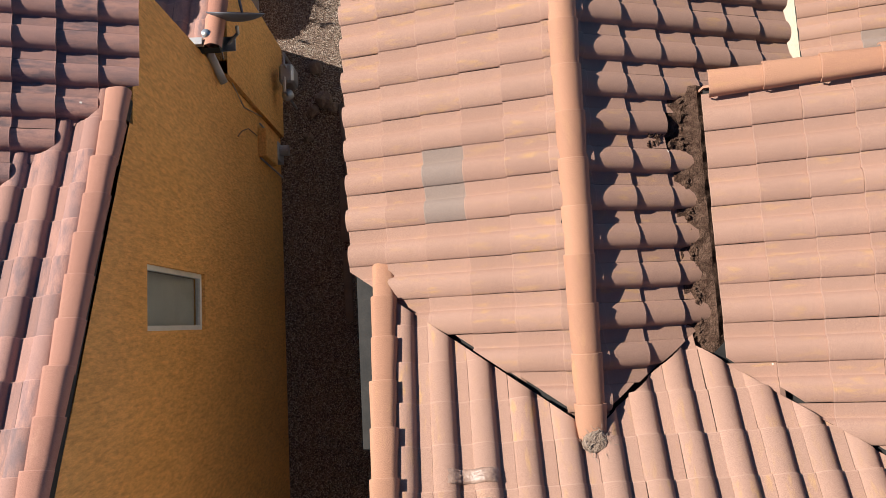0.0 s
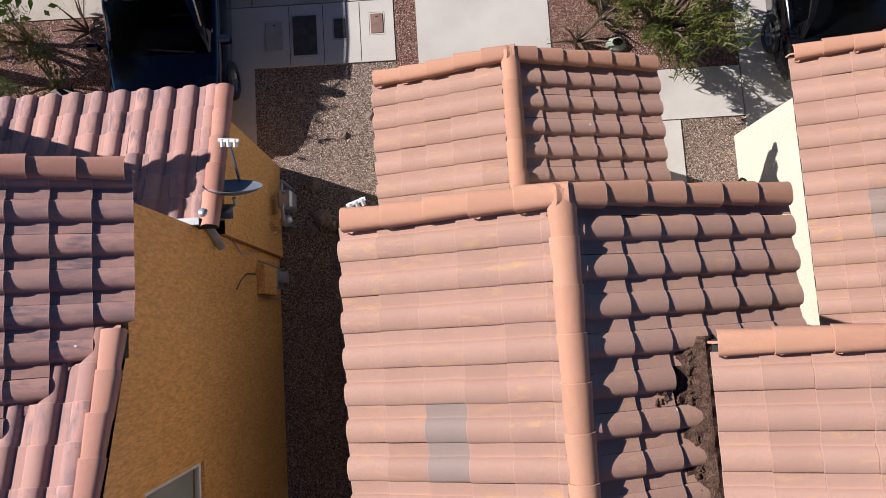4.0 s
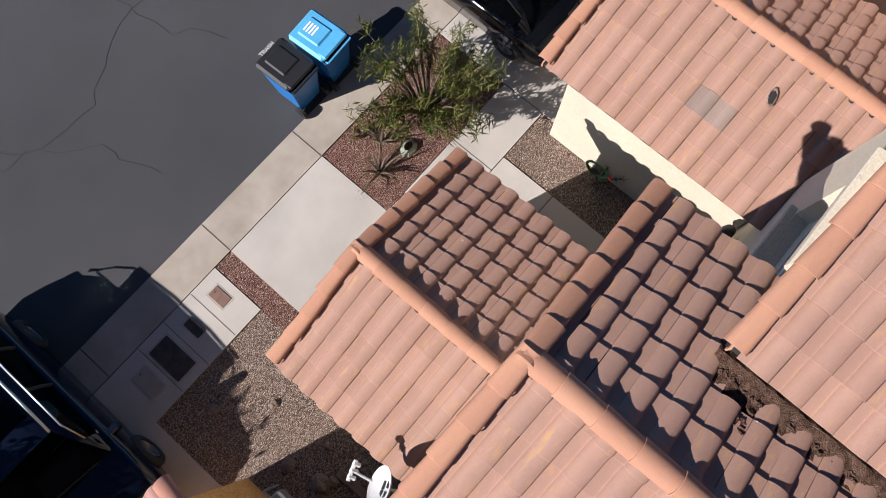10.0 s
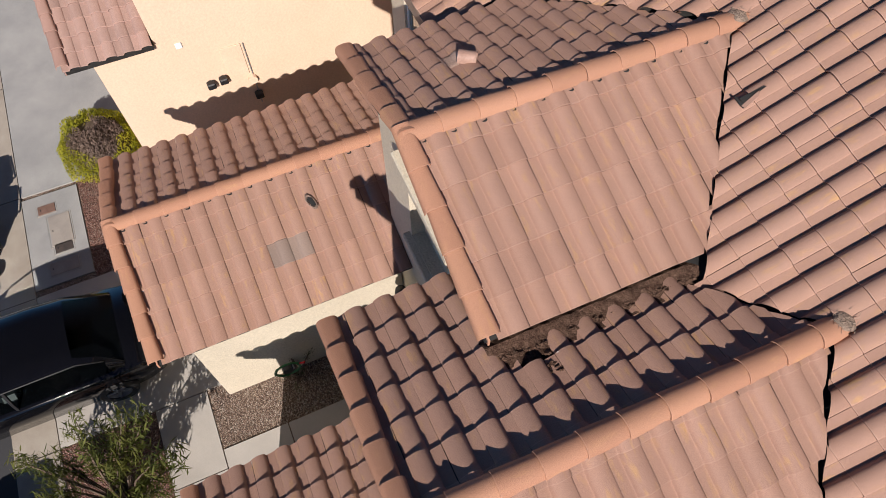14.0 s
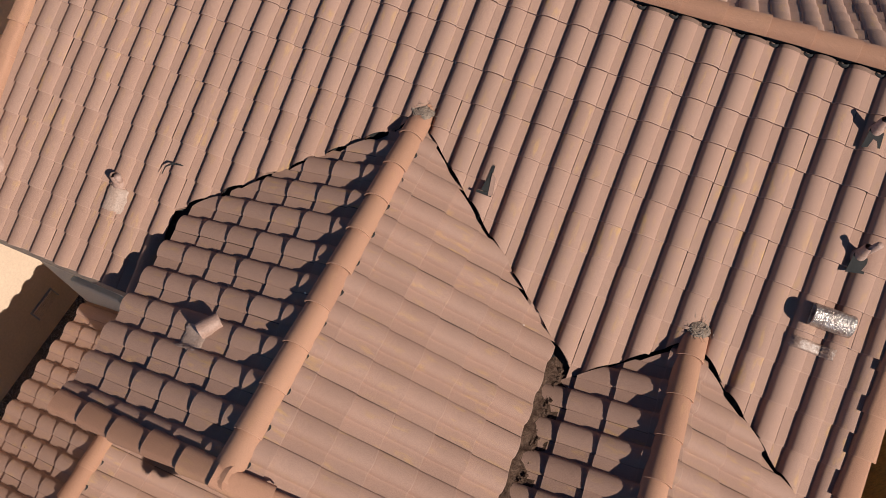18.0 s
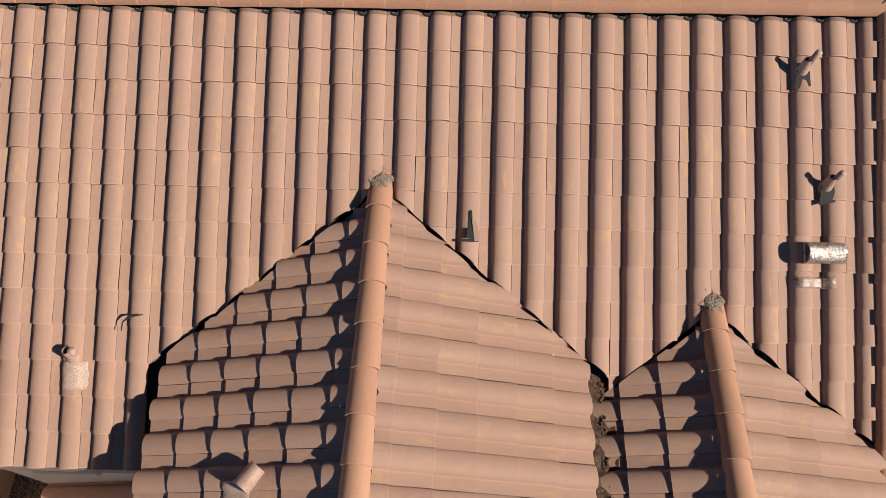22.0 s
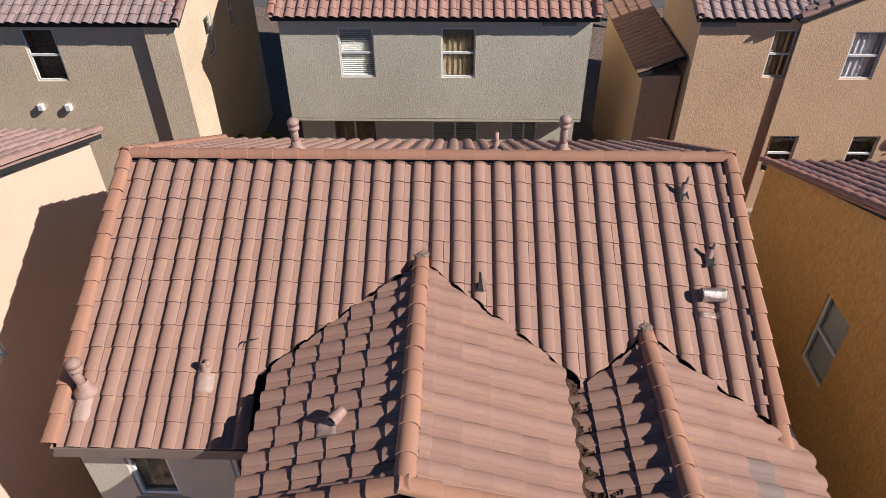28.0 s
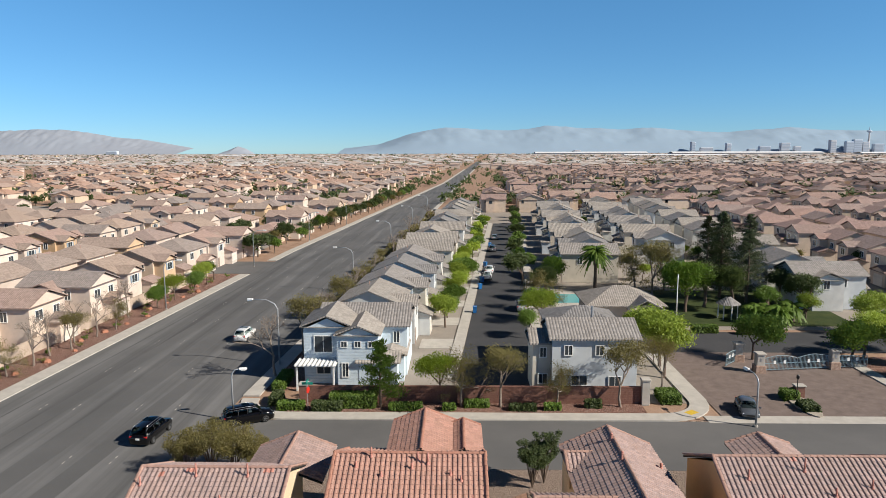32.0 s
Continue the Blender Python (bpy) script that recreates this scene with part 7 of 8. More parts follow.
for _ in range(5200):
    y = r2.uniform(900, 3600)
    x = r2.uniform(-0.8, 0.8) * y
    if -46 < x - 0.055 * (y - 49) < -15:
        continue
    w, d, h = r2.uniform(5, 12), r2.uniform(5, 10), r2.uniform(3, 6)
    roof_faces(g1, "x", x - w, x + w, y, d, h + 2.4, 2.4 / d, d)
    body_faces(g2, "x", x - w + 0.5, x + w - 0.5, y, d - 0.5, 0, h, h)
R_MIXF = far_roof("far_roof_far", [(0.36, 0.27, 0.22), (0.42, 0.28, 0.21), (0.46, 0.41, 0.37), (0.32, 0.26, 0.23), (0.52, 0.50, 0.48), (0.36, 0.25, 0.2)], 3.0, 3.0)
tagged(part("far_city", g1, R_MIXF), "low roofs of the distant city", "city", "", "stuff")
tagged(part("far_city_wall", g2, W_TAN), "walls of the distant city", "city", "", "stuff")

# ---- the house rows' corner: pale blue house, grey house, brick wall ----
SIDING_BLUE = surface("siding_blue", (0.55, 0.64, 0.70), (0.60, 0.68, 0.74), 1.0, 20.0, 0.8)
corner = thing("house", 0, 0, 0, "pale blue sided corner house with a white porch", "house")
mass(corner, SIDING_BLUE, R_GREY, "x", -13.4, -3.2, 57.6, 4.4, 5.9, 7.4, (-13.8, -2.8, 4.8, 7.7), 0, 0, 0.36)
mass(corner, SIDING_BLUE, R_GREY, "y", 50.2, 57, -11.9, 2.6, 6.3, 7.5, (49.8, 57.5, 3.0, 7.9))
mass(corner, SIDING_BLUE, R_GREY, "y", 49.0, 57, -8.3, 2.25, 5.8, 6.8, (48.6, 57.5, 2.6, 7.1))
mass(corner, SIDING_BLUE, R_GREY, "x", -8.2, -4.0, 50.6, 1.7, 2.9, 3.5, (-8.6, -3.6, 2.1, 3.75), 0, 0, 0.36)
mass(corner, SIDING_BLUE, R_GREY, "y", 51.0, 57, -4.9, 1.5, 3.0, 3.6, (50.6, 57.2, 1.9, 3.9), 0, 0, 0.36)
for k in range(17):
    part("siding_board", Geo().box(-14.5, 50.14, 0.3 + k * 0.34, -10.56, 50.19, 0.58 + k * 0.34), SIDING_BLUE, corner)
    if k < 15:
        part("siding_board", Geo().box(-10.54, 48.94, 0.3 + k * 0.34, -6.06, 48.99, 0.58 + k * 0.34), SIDING_BLUE, corner)
far_window(corner, -12.3, 50.1, 4.6, 1.9, 1.8, "s")
for x in (-9.8, -8.3, -6.8):
    far_window(corner, x, 48.92, 4.9, 0.6, 0.6, "s")
far_window(corner, -9.7, 48.92, 2.0, 0.6, 1.5, "s")
far_window(corner, -4.4, 53.17, 4.6, 0.6, 1.3, "s")
far_window(corner, -3.2, 56.5, 4.3, 0.8, 1.3, "e")
far_window(corner, -12.3, 50.1, 1.7, 1.5, 1.0, "s")
part("porch_roof", Geo().box(-15.0, 47.6, 2.75, -10.6, 50.1, 2.9), WHITE, corner, "white porch slats")
for k in range(10):
    part("porch_slat", Geo().box(-15.0 + k * 0.46, 47.4, 2.9, -14.9 + k * 0.46, 50.1, 3.02), WHITE, corner)
for x in (-14.9, -10.9):
    part("porch_post", Geo().box(x, 47.7, 0, x + 0.18, 47.88, 2.75), WHITE, corner)
greyh = thing("house", 0, 0, 0, "light grey stucco house with a grey tiled roof", "house")
mass(greyh, W_GREY, R_GREY, "x", 12.7, 21.7, 50.4, 3.4, 6.1, 7.35, (12.3, 22.1, 3.8, 7.65), 0, 0, 0.38)
mass(greyh, W_GREY, R_GREY, "x", 10.7, 13, 49.9, 2.3, 5.5, 6.2, (10.3, 15, 2.7, 6.6), 0, 0, 0.38)
mass(greyh, W_GREY, R_STRIPE, "x", 13.5, 21.5, 58, 4, 5.6, 5.65, (13, 22, 4.4, 7.3), 0, 4.0, 0.36)
part("chimney", Geo().tube([(18.0, 53.0, 6.0), (18.0, 53.0, 8.3)], 0.16, 8), METAL, greyh)
for x, z, w in ((11.8, 4.5, 0.6), (14.4, 4.9, 0.75), (17.7, 4.9, 0.75), (15.6, 1.6, 1.6), (19.4, 1.5, 1.2), (11.8, 1.6, 0.9)):
    far_window(greyh, x, 46.95 if x > 12.6 else 47.55, z, w, 1.0, "s")
club = thing("pool_house", 0, 0, 0, "low club house with a brown hipped tile roof", "building")
mass(club, W_PINK, R_GREY, "x", 22.3, 32.9, 80.5, 4.4, 3.0, 3.05, (21.6, 33.6, 5.1, 5.3), 0, 5.0, 0.42)
mass(club, W_PINK, R_GREY, "y", 74.5, 80.5, 30.2, 2.2, 2.9, 3.6, (74, 80.5, 2.7, 4.3), 0, 0, 0.5)
pave("pool_water", plain("pool_water", (0.10, 0.42, 0.45), 0.08), rect(19.8, 91.5, 26.0, 98.5), 0.01, 0.03, "turquoise swimming pool water", "water")
pave("pool_deck", CONCRETE, rect(18.8, 88.5, 33, 101), -0.02, 0.008, "pale concrete deck round the pool", "pavement")

BRICK = surface("brick_red", (0.17, 0.085, 0.065), (0.25, 0.13, 0.10), 6.0, 30.0, 0.9, 0, 0.6, 0.01, 0.2, 0.3, 0.2)
bw = thing("brick_wall", 0, 0, 0, "long reddish brown brick garden wall", "wall", "", "structure")
part("core", Geo().box(-13.0, 44.25, 0, 21.6, 44.45, 1.75), MORTAR, bw)
part("coping", Geo().box(-13.1, 44.2, 1.75, 21.7, 44.5, 1.86), BRICK, bw)
rows = Geo()
rb = random.Random(12)
for r in range(9):
    x = -13.0 + (0.2 if r % 2 else 0)
    while x < 21.5:
        rows.box(x, 44.23, 0.02 + r * 0.192, min(x + 0.385, 21.6), 44.47, 0.2 + r * 0.192)
        x += 0.4
part("brick_course", rows, BRICK, bw, "", False, "stuff")
for x, lab in ((-13.3, ""), (21.9, "tall"), (3.0, "")):
    p = thing("wall_pillar", x, 44.3, 0, "brick pillar with a pale stone cap", "pillar", "wall pillars")
    hgt = 2.6 if lab else 2.0
    part("shaft", Geo().bevel_box(-0.4, -0.4, 0, 0.4, 0.4, hgt, 0.02), BRICK if not lab else CONCRETE, p)
    part("cap", Geo().bevel_box(-0.5, -0.5, hgt, 0.5, 0.5, hgt + 0.16, 0.05), CONCRETE, p)
pave("sidewalk", CONCRETE, rect(-14.5, 39.7, 23.0, 41.5), -0.02, 0.12, "pale concrete sidewalk along the cross street", "sidewalk")
pave("planting_strip", GRAVEL_RED, rect(-14.5, 41.5, 21.5, 44.2), -0.02, 0.05, "reddish planting strip before the brick wall", "gravel")
arc = lambda cx, cy, r, a0, a1, n=10: [(cx + r * math.cos(radians(a0 + (a1 - a0) * k / n)), cy + r * math.sin(radians(a0 + (a1 - a0) * k / n))) for k in range(n + 1)]
pave("sidewalk", CONCRETE, arc(23.0, 45.2, 5.5, -90, 0) + arc(23.0, 45.2, 3.6, 0, -90), -0.02, 0.12, "curved concrete sidewalk at the gate", "sidewalk")
pave("sidewalk", CONCRETE, arc(-14.5, 45.2, 5.5, -90, -180) + arc(-14.5, 45.2, 3.7, -180, -90), -0.02, 0.12, "curved concrete sidewalk at the corner", "sidewalk")
strip("sidewalk", CONCRETE, lambda y: road_r(y), lambda y: road_r(y) + 1.8, 46, 900, -0.02, 0.12, "concrete sidewalk along the main road", "sidewalk")
strip("sidewalk", CONCRETE, lambda y: road_l(y) - 2.1, road_l, -100, 118, -0.02, 0.12, "concrete sidewalk along the far side of the road", "sidewalk")
strip("sidewalk", CONCRETE, lambda y: road_l(y) - 2.1, road_l, 136, 900, -0.02, 0.12, "concrete sidewalk along the far side of the road", "sidewalk")
strip("planting_strip", GRAVEL_RED, lambda y: road_l(y) - 8.0, lambda y: road_l(y) - 2.1, -60, 118, -0.02, 0.04, "reddish desert planting strip", "gravel")
strip("planting_strip", GRAVEL_RED, lambda y: road_r(y) + 1.8, lambda y: road_r(y) + 5.2, 48, 260, -0.02, 0.04, "reddish planting strip beside the road", "gravel")
strip("branch_street", ROAD, lambda y: road_l(y) - 80, road_l, 119, 135, -0.03, 0.004, "grey side road joining the main road", "road")
PAVER = surface("paver_red", (0.14, 0.105, 0.09), (0.205, 0.155, 0.135), 1.0, 12.0, 0.9, 0, 0.5, 0.01)
pave("entry_paving", PAVER, rect(28.6, 41.2, 50, 62.6), -0.02, 0.012, "reddish brick-paved gate entry", "pavement")
pave("sidewalk", CONCRETE, rect(26.6, 45.2, 28.58, 62.0), -0.02, 0.12, "concrete sidewalk beside the gate entry", "sidewalk")
pave("sidewalk", CONCRETE, rect(50.02, 41.2, 51.6, 60.0), -0.02, 0.12, "concrete sidewalk beside the gate entry", "sidewalk")
pave("entry_apron", CONCRETE, rect(26.8, 39.4, 54, 41.2), -0.02, 0.016, "pale concrete apron before the entry", "pavement")
pave("inner_street", ASPHALT, rect(27, 62.6, 90, 72.6), -0.03, 0.004, "dark asphalt inside the gate", "road")
pave("gate_island", KERB, [(x * 1.0 + 38.0, y * 3.4 + 44.2) for x, y in arc(0, 0, 1, 0, 342, 18)], 0, 0.14, "kerbed planting island at the gate", "kerb")
strip("yard_wall", BLOCK, lambda y: road_l(y) - 8.2, lambda y: road_l(y) - 8.0, -40, 116, 0, 1.9, "tan block wall behind the planting strip", "wall")
# lane marks
g = Geo()
for frac, gap, dash in ((0.22, 12, 0.4), (0.36, 12, 0.4), (0.62, 12, 0.4), (0.78, 12, 0.4)):
    for k in range(55):
        y = -30 + k * gap
        x = road_l(y) + road_w(y) * frac
        for q in range(2):
            g.box(x - 0.045, y + q * 1.1, 0.003, x + 0.045, y + q * 1.1 + dash, 0.007)
tagged(part("lane_mark", g, CONCRETE), "white lane dots on the main road", "lane markings", "", "stuff")
g = Geo()
for k in range(60):
    y = -30 + k * 8
    x0, x1 = road_l(y) + road_w(y) * 0.12, road_l(y + 8) + road_w(y + 8) * 0.12
    g.add([(x0 - 0.05, y, 0.004), (x0 + 0.05, y, 0.004), (x1 + 0.05, y + 8, 0.004), (x1 - 0.05, y + 8, 0.004)], [(0, 1, 2, 3)])
tagged(part("road_line", g, TAR), "thin dark seam along the main road", "lane markings", "", "stuff")
WORN = surface("road_worn", (0.088, 0.087, 0.086), (0.125, 0.122, 0.119), 0.05, 30.0, 0.85)
for f0, f1 in ((0.26, 0.33), (0.46, 0.56), (0.66, 0.74)):
    strip("road_band", WORN, lambda y: road_l(y) + road_w(y) * f0, lambda y: road_l(y) + road_w(y) * f1, -100, 500, -0.01, 0.0025, "darker worn wheel track of the road", "road")

# lots between the rows, lawn and walks of the far blocks
LOT = surface("lot_concrete", (0.25, 0.22, 0.19), (0.34, 0.30, 0.26), 0.12, 6.0, 0.95, 0, 0.3, 0.01, 0.2, 0.2)
# shade under the trees is put into the dark grass colour
LAWN = surface("lawn_shaded_grass", (0.03, 0.05, 0.015), (0.06, 0.075, 0.024), 0.4, 9.0, 0.95, 0, 0.6, 0.03, 0.2, 0.4)
pave("lot_paving", LOT, [(-14.3, 44.6), (27, 44.6), (27, 74), (420, 74), (470, 275), (-2, 275)], -0.045, -0.03, "greyish paved and gravelled house lots", "pavement")
pave("lot_paving", LOT, [(-178, 70), (-54, 70), (-40, 300), (-330, 300)], -0.045, -0.03, "greyish paved and gravelled house lots", "pavement")
pave("lawn", LAWN, [(29, 76), (62, 76), (64, 102), (31, 102)], -0.03, 0.02, "shaded green lawn under tall trees", "lawn")
for off, wid in ((-1.6, 1.5), (9.0, 1.5)):
    pave("sidewalk", CONCRETE, [(st_x(y) + off, y) for y in (52, 219)] + [(st_x(y) + off + wid, y) for y in (219, 52)], -0.02, 0.11, "concrete walk along the side street", "sidewalk")
for k in range(14):
    y = 64 + 12.2 * k
    pave("driveway", CONCRETE, [(st_x(y) - 6.0, y), (st_x(y) - 1.6, y), (st_x(y) - 1.4, y + 4.6), (st_x(y) - 5.8, y + 4.6)], -0.02, 0.03, "concrete driveway off the side street", "driveway")
pave("ramp_plate", plain("ramp_yellow", (0.60, 0.40, 0.04), 0.7), [(25.6, 41.1), (26.6, 41.8), (26.1, 42.5), (25.1, 41.8)], 0.1, 0.126, "yellow textured kerb ramp plate", "ramp")
pave("planting_strip", GRAVEL_RED, rect(51.62, 41.4, 62, 60.8), -0.03, 0.02, "reddish planting strip beside the gate", "gravel")


# ---- trees ----
def branch(g, rng, p, d, length, r, depth, spread, tips, sides=5):
    q = p + d * length
    mid = p.lerp(q, 0.5) + Vector((rng.uniform(-1, 1), rng.uniform(-1, 1), 0)) * length * 0.06
    g.tube([p, mid, q], [r, r * 0.85, r * 0.66], max(3, sides), False)
    if depth == 0:
        tips.append(q)
        return
    for _ in range(3 if depth > 1 else 4):
        nd = (d + Vector((rng.gauss(0, 1), rng.gauss(0, 1), rng.gauss(0.15, 0.6))) * spread).normalized()
        branch(g, rng, q, nd, length * rng.uniform(0.6, 0.82), r * 0.6, depth - 1, spread, tips, sides - 1)


def tree(label, leaf, height, crown, count, size, seed, depth=3, spread=0.55, trunk=0.14, bark=BARK, group="street trees", joined=False):
    rng = random.Random(seed)
    ob = None if joined else thing("tree", 0, 0, 0, label, "tree", group)
    g, tips = Geo(), []
    lean = Vector((rng.uniform(-0.08, 0.08), rng.uniform(-0.08, 0.08), 1)).normalized()
    branch(g, rng, Vector((0, 0, -0.05)), lean, height * (0.27 if leaf else 0.33), trunk, depth, spread, tips, 8)
    top = max(t.z for t in tips)
    if not joined:
        part("trunk", g, bark, ob)
    if leaf:
        lv = Geo()
        per = max(1, int(count * 0.6) // len(tips))
        for t in tips:
            leaf_cloud(lv, rng, t, crown * rng.uniform(0.6, 1.1), per, size, 1.3, 0.75)
        mid = sum(tips, Vector()) / len(tips)
        ext = Vector([max(abs(t[k] - mid[k]) for t in tips) for k in range(3)])
        ext.z = max(ext.z, 0.7 * max(ext.x, ext.y))
        clumps = 40
        for _ in range(clumps):
            d = Vector((rng.gauss(0, 1), rng.gauss(0, 1), rng.gauss(0.1, 0.8))).normalized() * rng.uniform(0.45, 1.0)
            c = mid + Vector((d.x * ext.x, d.y * ext.y, d.z * ext.z * 0.9))
            leaf_cloud(lv, rng, c, crown * rng.uniform(0.55, 0.95), int(count * 0.55) // clumps, size, 1.3, 0.7)
        if joined:
            return g, lv, leaf
        part("crown", lv, leaf, ob, "", False, "stuff")
    return ob


def pine(label, height, spread, seed, leaf=None, group="conifers"):
    rng = random.Random(seed)
    ob = thing("tree", 0, 0, 0, label, "tree", group)
    g, lv = Geo(), Geo()
    g.tube([(0, 0, -0.05), (0.1, 0, height * 0.5), (0, 0, height)], [0.02 * height, 0.013 * height, 0.02], 7)
    n = int(height * 7.5)
    for k in range(n):
        z = height * (0.14 + 0.84 * k / n)
        r = spread * (1 - (z / height) ** 1.4) * rng.uniform(0.55, 1.1) + 0.2
        a = rng.uniform(0, 2 * math.pi)
        tip = Vector((math.cos(a) * r, math.sin(a) * r, z + r * rng.uniform(-0.1, 0.35)))
        g.tube([(0, 0, z), tip], [0.04, 0.015], 4, False)
        for u in (0.45, 0.75, 1.0):
            leaf_cloud(lv, rng, Vector((0, 0, z)).lerp(tip, u), 0.28 * r * 0.6 + 0.3, 30, 0.2, 2.0, 0.6)
    part("trunk", g, BARK, ob)
    part("crown", lv, leaf or LEAF_PINE, ob, "", False, "stuff")
    return ob


def palm(label, height, seed, group="palms", fronds=64, length=3.3):
    rng = random.Random(seed)
    ob = thing("tree", 0, 0, 0, label, "palm tree", group)
    part("trunk", Geo().tube([(0, 0, -0.05), (0.05, 0.03, height * 0.5), (0, 0, height)], [0.3, 0.24, 0.27], 10), BARK, ob)
    lv = Geo()
    for k in range(fronds):
        a, e = rng.uniform(0, 2 * math.pi), rng.uniform(-0.5, 1.2)
        d = Vector((math.cos(a), math.sin(a), 0))
        prev = Vector((0, 0, height))
        side = Vector((-d.y, d.x, 0))
        for i in range(6):
            u = (i + 1) / 6
            p = Vector((0, 0, height)) + d * length * u * math.cos(e * (1 - u * 0.5)) + Vector((0, 0, length * (math.sin(e) * u - 0.75 * u * u)))
            w = 0.34 * math.sin(math.pi * min(u * 0.9 + 0.08, 1)) + 0.04
            for sgn in (-1, 1):
                lv.add([prev, p, p + side * sgn * w + Vector((0, 0, -w * 0.5)), prev + side * sgn * w * 0.8 + Vector((0, 0, -w * 0.5))], [(0, 1, 2, 3)])
            prev = p
    part("crown", lv, LEAF, ob, "", False, "stuff")
    return ob


protos = {
    "green": [tree("leafy mid-green street tree by the kerb", LEAF, 5.8, 1.2, 5600, 0.15, s) for s in (1, 2)],
    "spring": [tree("bright spring-green leafed street tree", LEAF_SPRING, 6.0, 1.2, 5600, 0.14, s) for s in (3, 4)],
    "olive": [tree("thin tree with sparse olive-brown new leaves", LEAF_OLIVE, 6.2, 0.9, 3800, 0.09, s, 4, 0.5, 0.12, TWIG) for s in (5, 6)],
    "bare": [tree("bare pale grey winter tree", None, 6.2, 0, 0, 0, s, 5, 0.42, 0.13, TWIG) for s in (7,)],
    "dark": [tree("dense dark green leafy tree", LEAF_DARK, 6.5, 1.25, 4200, 0.18, s, 3, 0.6, 0.2) for s in (8, 9)],
    "far_green": [tree("leafy mid-green garden tree among houses", LEAF, 5.2, 1.1, 900, 0.32, s, 2, joined=True) for s in (14, 15)],
    "far_dark": [tree("dense dark green garden tree", LEAF_DARK, 6.2, 1.3, 900, 0.36, s, 2, joined=True) for s in (16, 17)],
    "far_olive": [tree("small olive-brown leafed garden tree", LEAF_OLIVE, 5.4, 1.0, 700, 0.26, s, 2, 0.5, 0.12, TWIG, joined=True) for s in (18,)],
    "far_spring": [tree("bright spring-green leafed garden tree", LEAF_SPRING, 5.2, 1.0, 800, 0.3, s, 2, joined=True) for s in (19,)],
    "pine": [pine("dark pine with layered limbs", 13.5, 4.4, 10), pine("small green pine beside the brick wall", 5.4, 1.9, 11, LEAF)],
    "palm": [palm("date palm with a broad feathery crown", 6.4, 12), palm("short bushy palm tree", 1.6, 13, "palms", 40, 1.8)],
}
placed = {}
GARDEN = {}


def plant(kind, n, x, y, s=1.0, turn=None, z=0.0):
    if y > 125 and "far_" + kind in protos:
        kind = "far_" + kind
    base = protos[kind][n % len(protos[kind])]
    a = (x * 37 + y * 53) % 360 if turn is None else turn
    m = pose(x, y, z, 0, 0, a) @ Matrix.Diagonal((s, s, s, 1))
    if kind.startswith("far_"):
        wood, leaves = GARDEN.setdefault(kind, (Geo(), Geo()))
        for whole, piece in ((wood, base[0]), (leaves, base[1])):
            whole.add([m @ Vector(p) for p in piece.v], piece.f)
        return None
    if id(base) in placed:
        return copy_thing(base, m @ Matrix.Diagonal((*(1 / placed[id(base)],) * 3, 1)))
    placed[id(base)] = s
    base.matrix_world = m
    return base


rt = random.Random(21)
for x, y, hgt, r, sd in ((-19.2, 28.3, 3.2, 1.7, 31), (-17.4, 28.6, 3.9, 2.1, 32), (-15.4, 28.5, 3.8, 1.9, 33), (-13.9, 28.2, 3.2, 1.5, 34)):
    shrub(x, y, "big rounded olive-green bush behind the house", LEAF_OLIVE, 30, hgt, r, 7500, 0.1, sd, 1.6, group="yard bushes")
for x, y, hgt, r, sd in ((8.4, 26.4, 3.9, 1.2, 35), (9.4, 27.2, 4.3, 1.1, 36)):
    shrub(x, y, "tall dense dark green bush beside the street", LEAF_DARK, 26, hgt, r, 6500, 0.1, sd, 1.6, group="yard bushes")
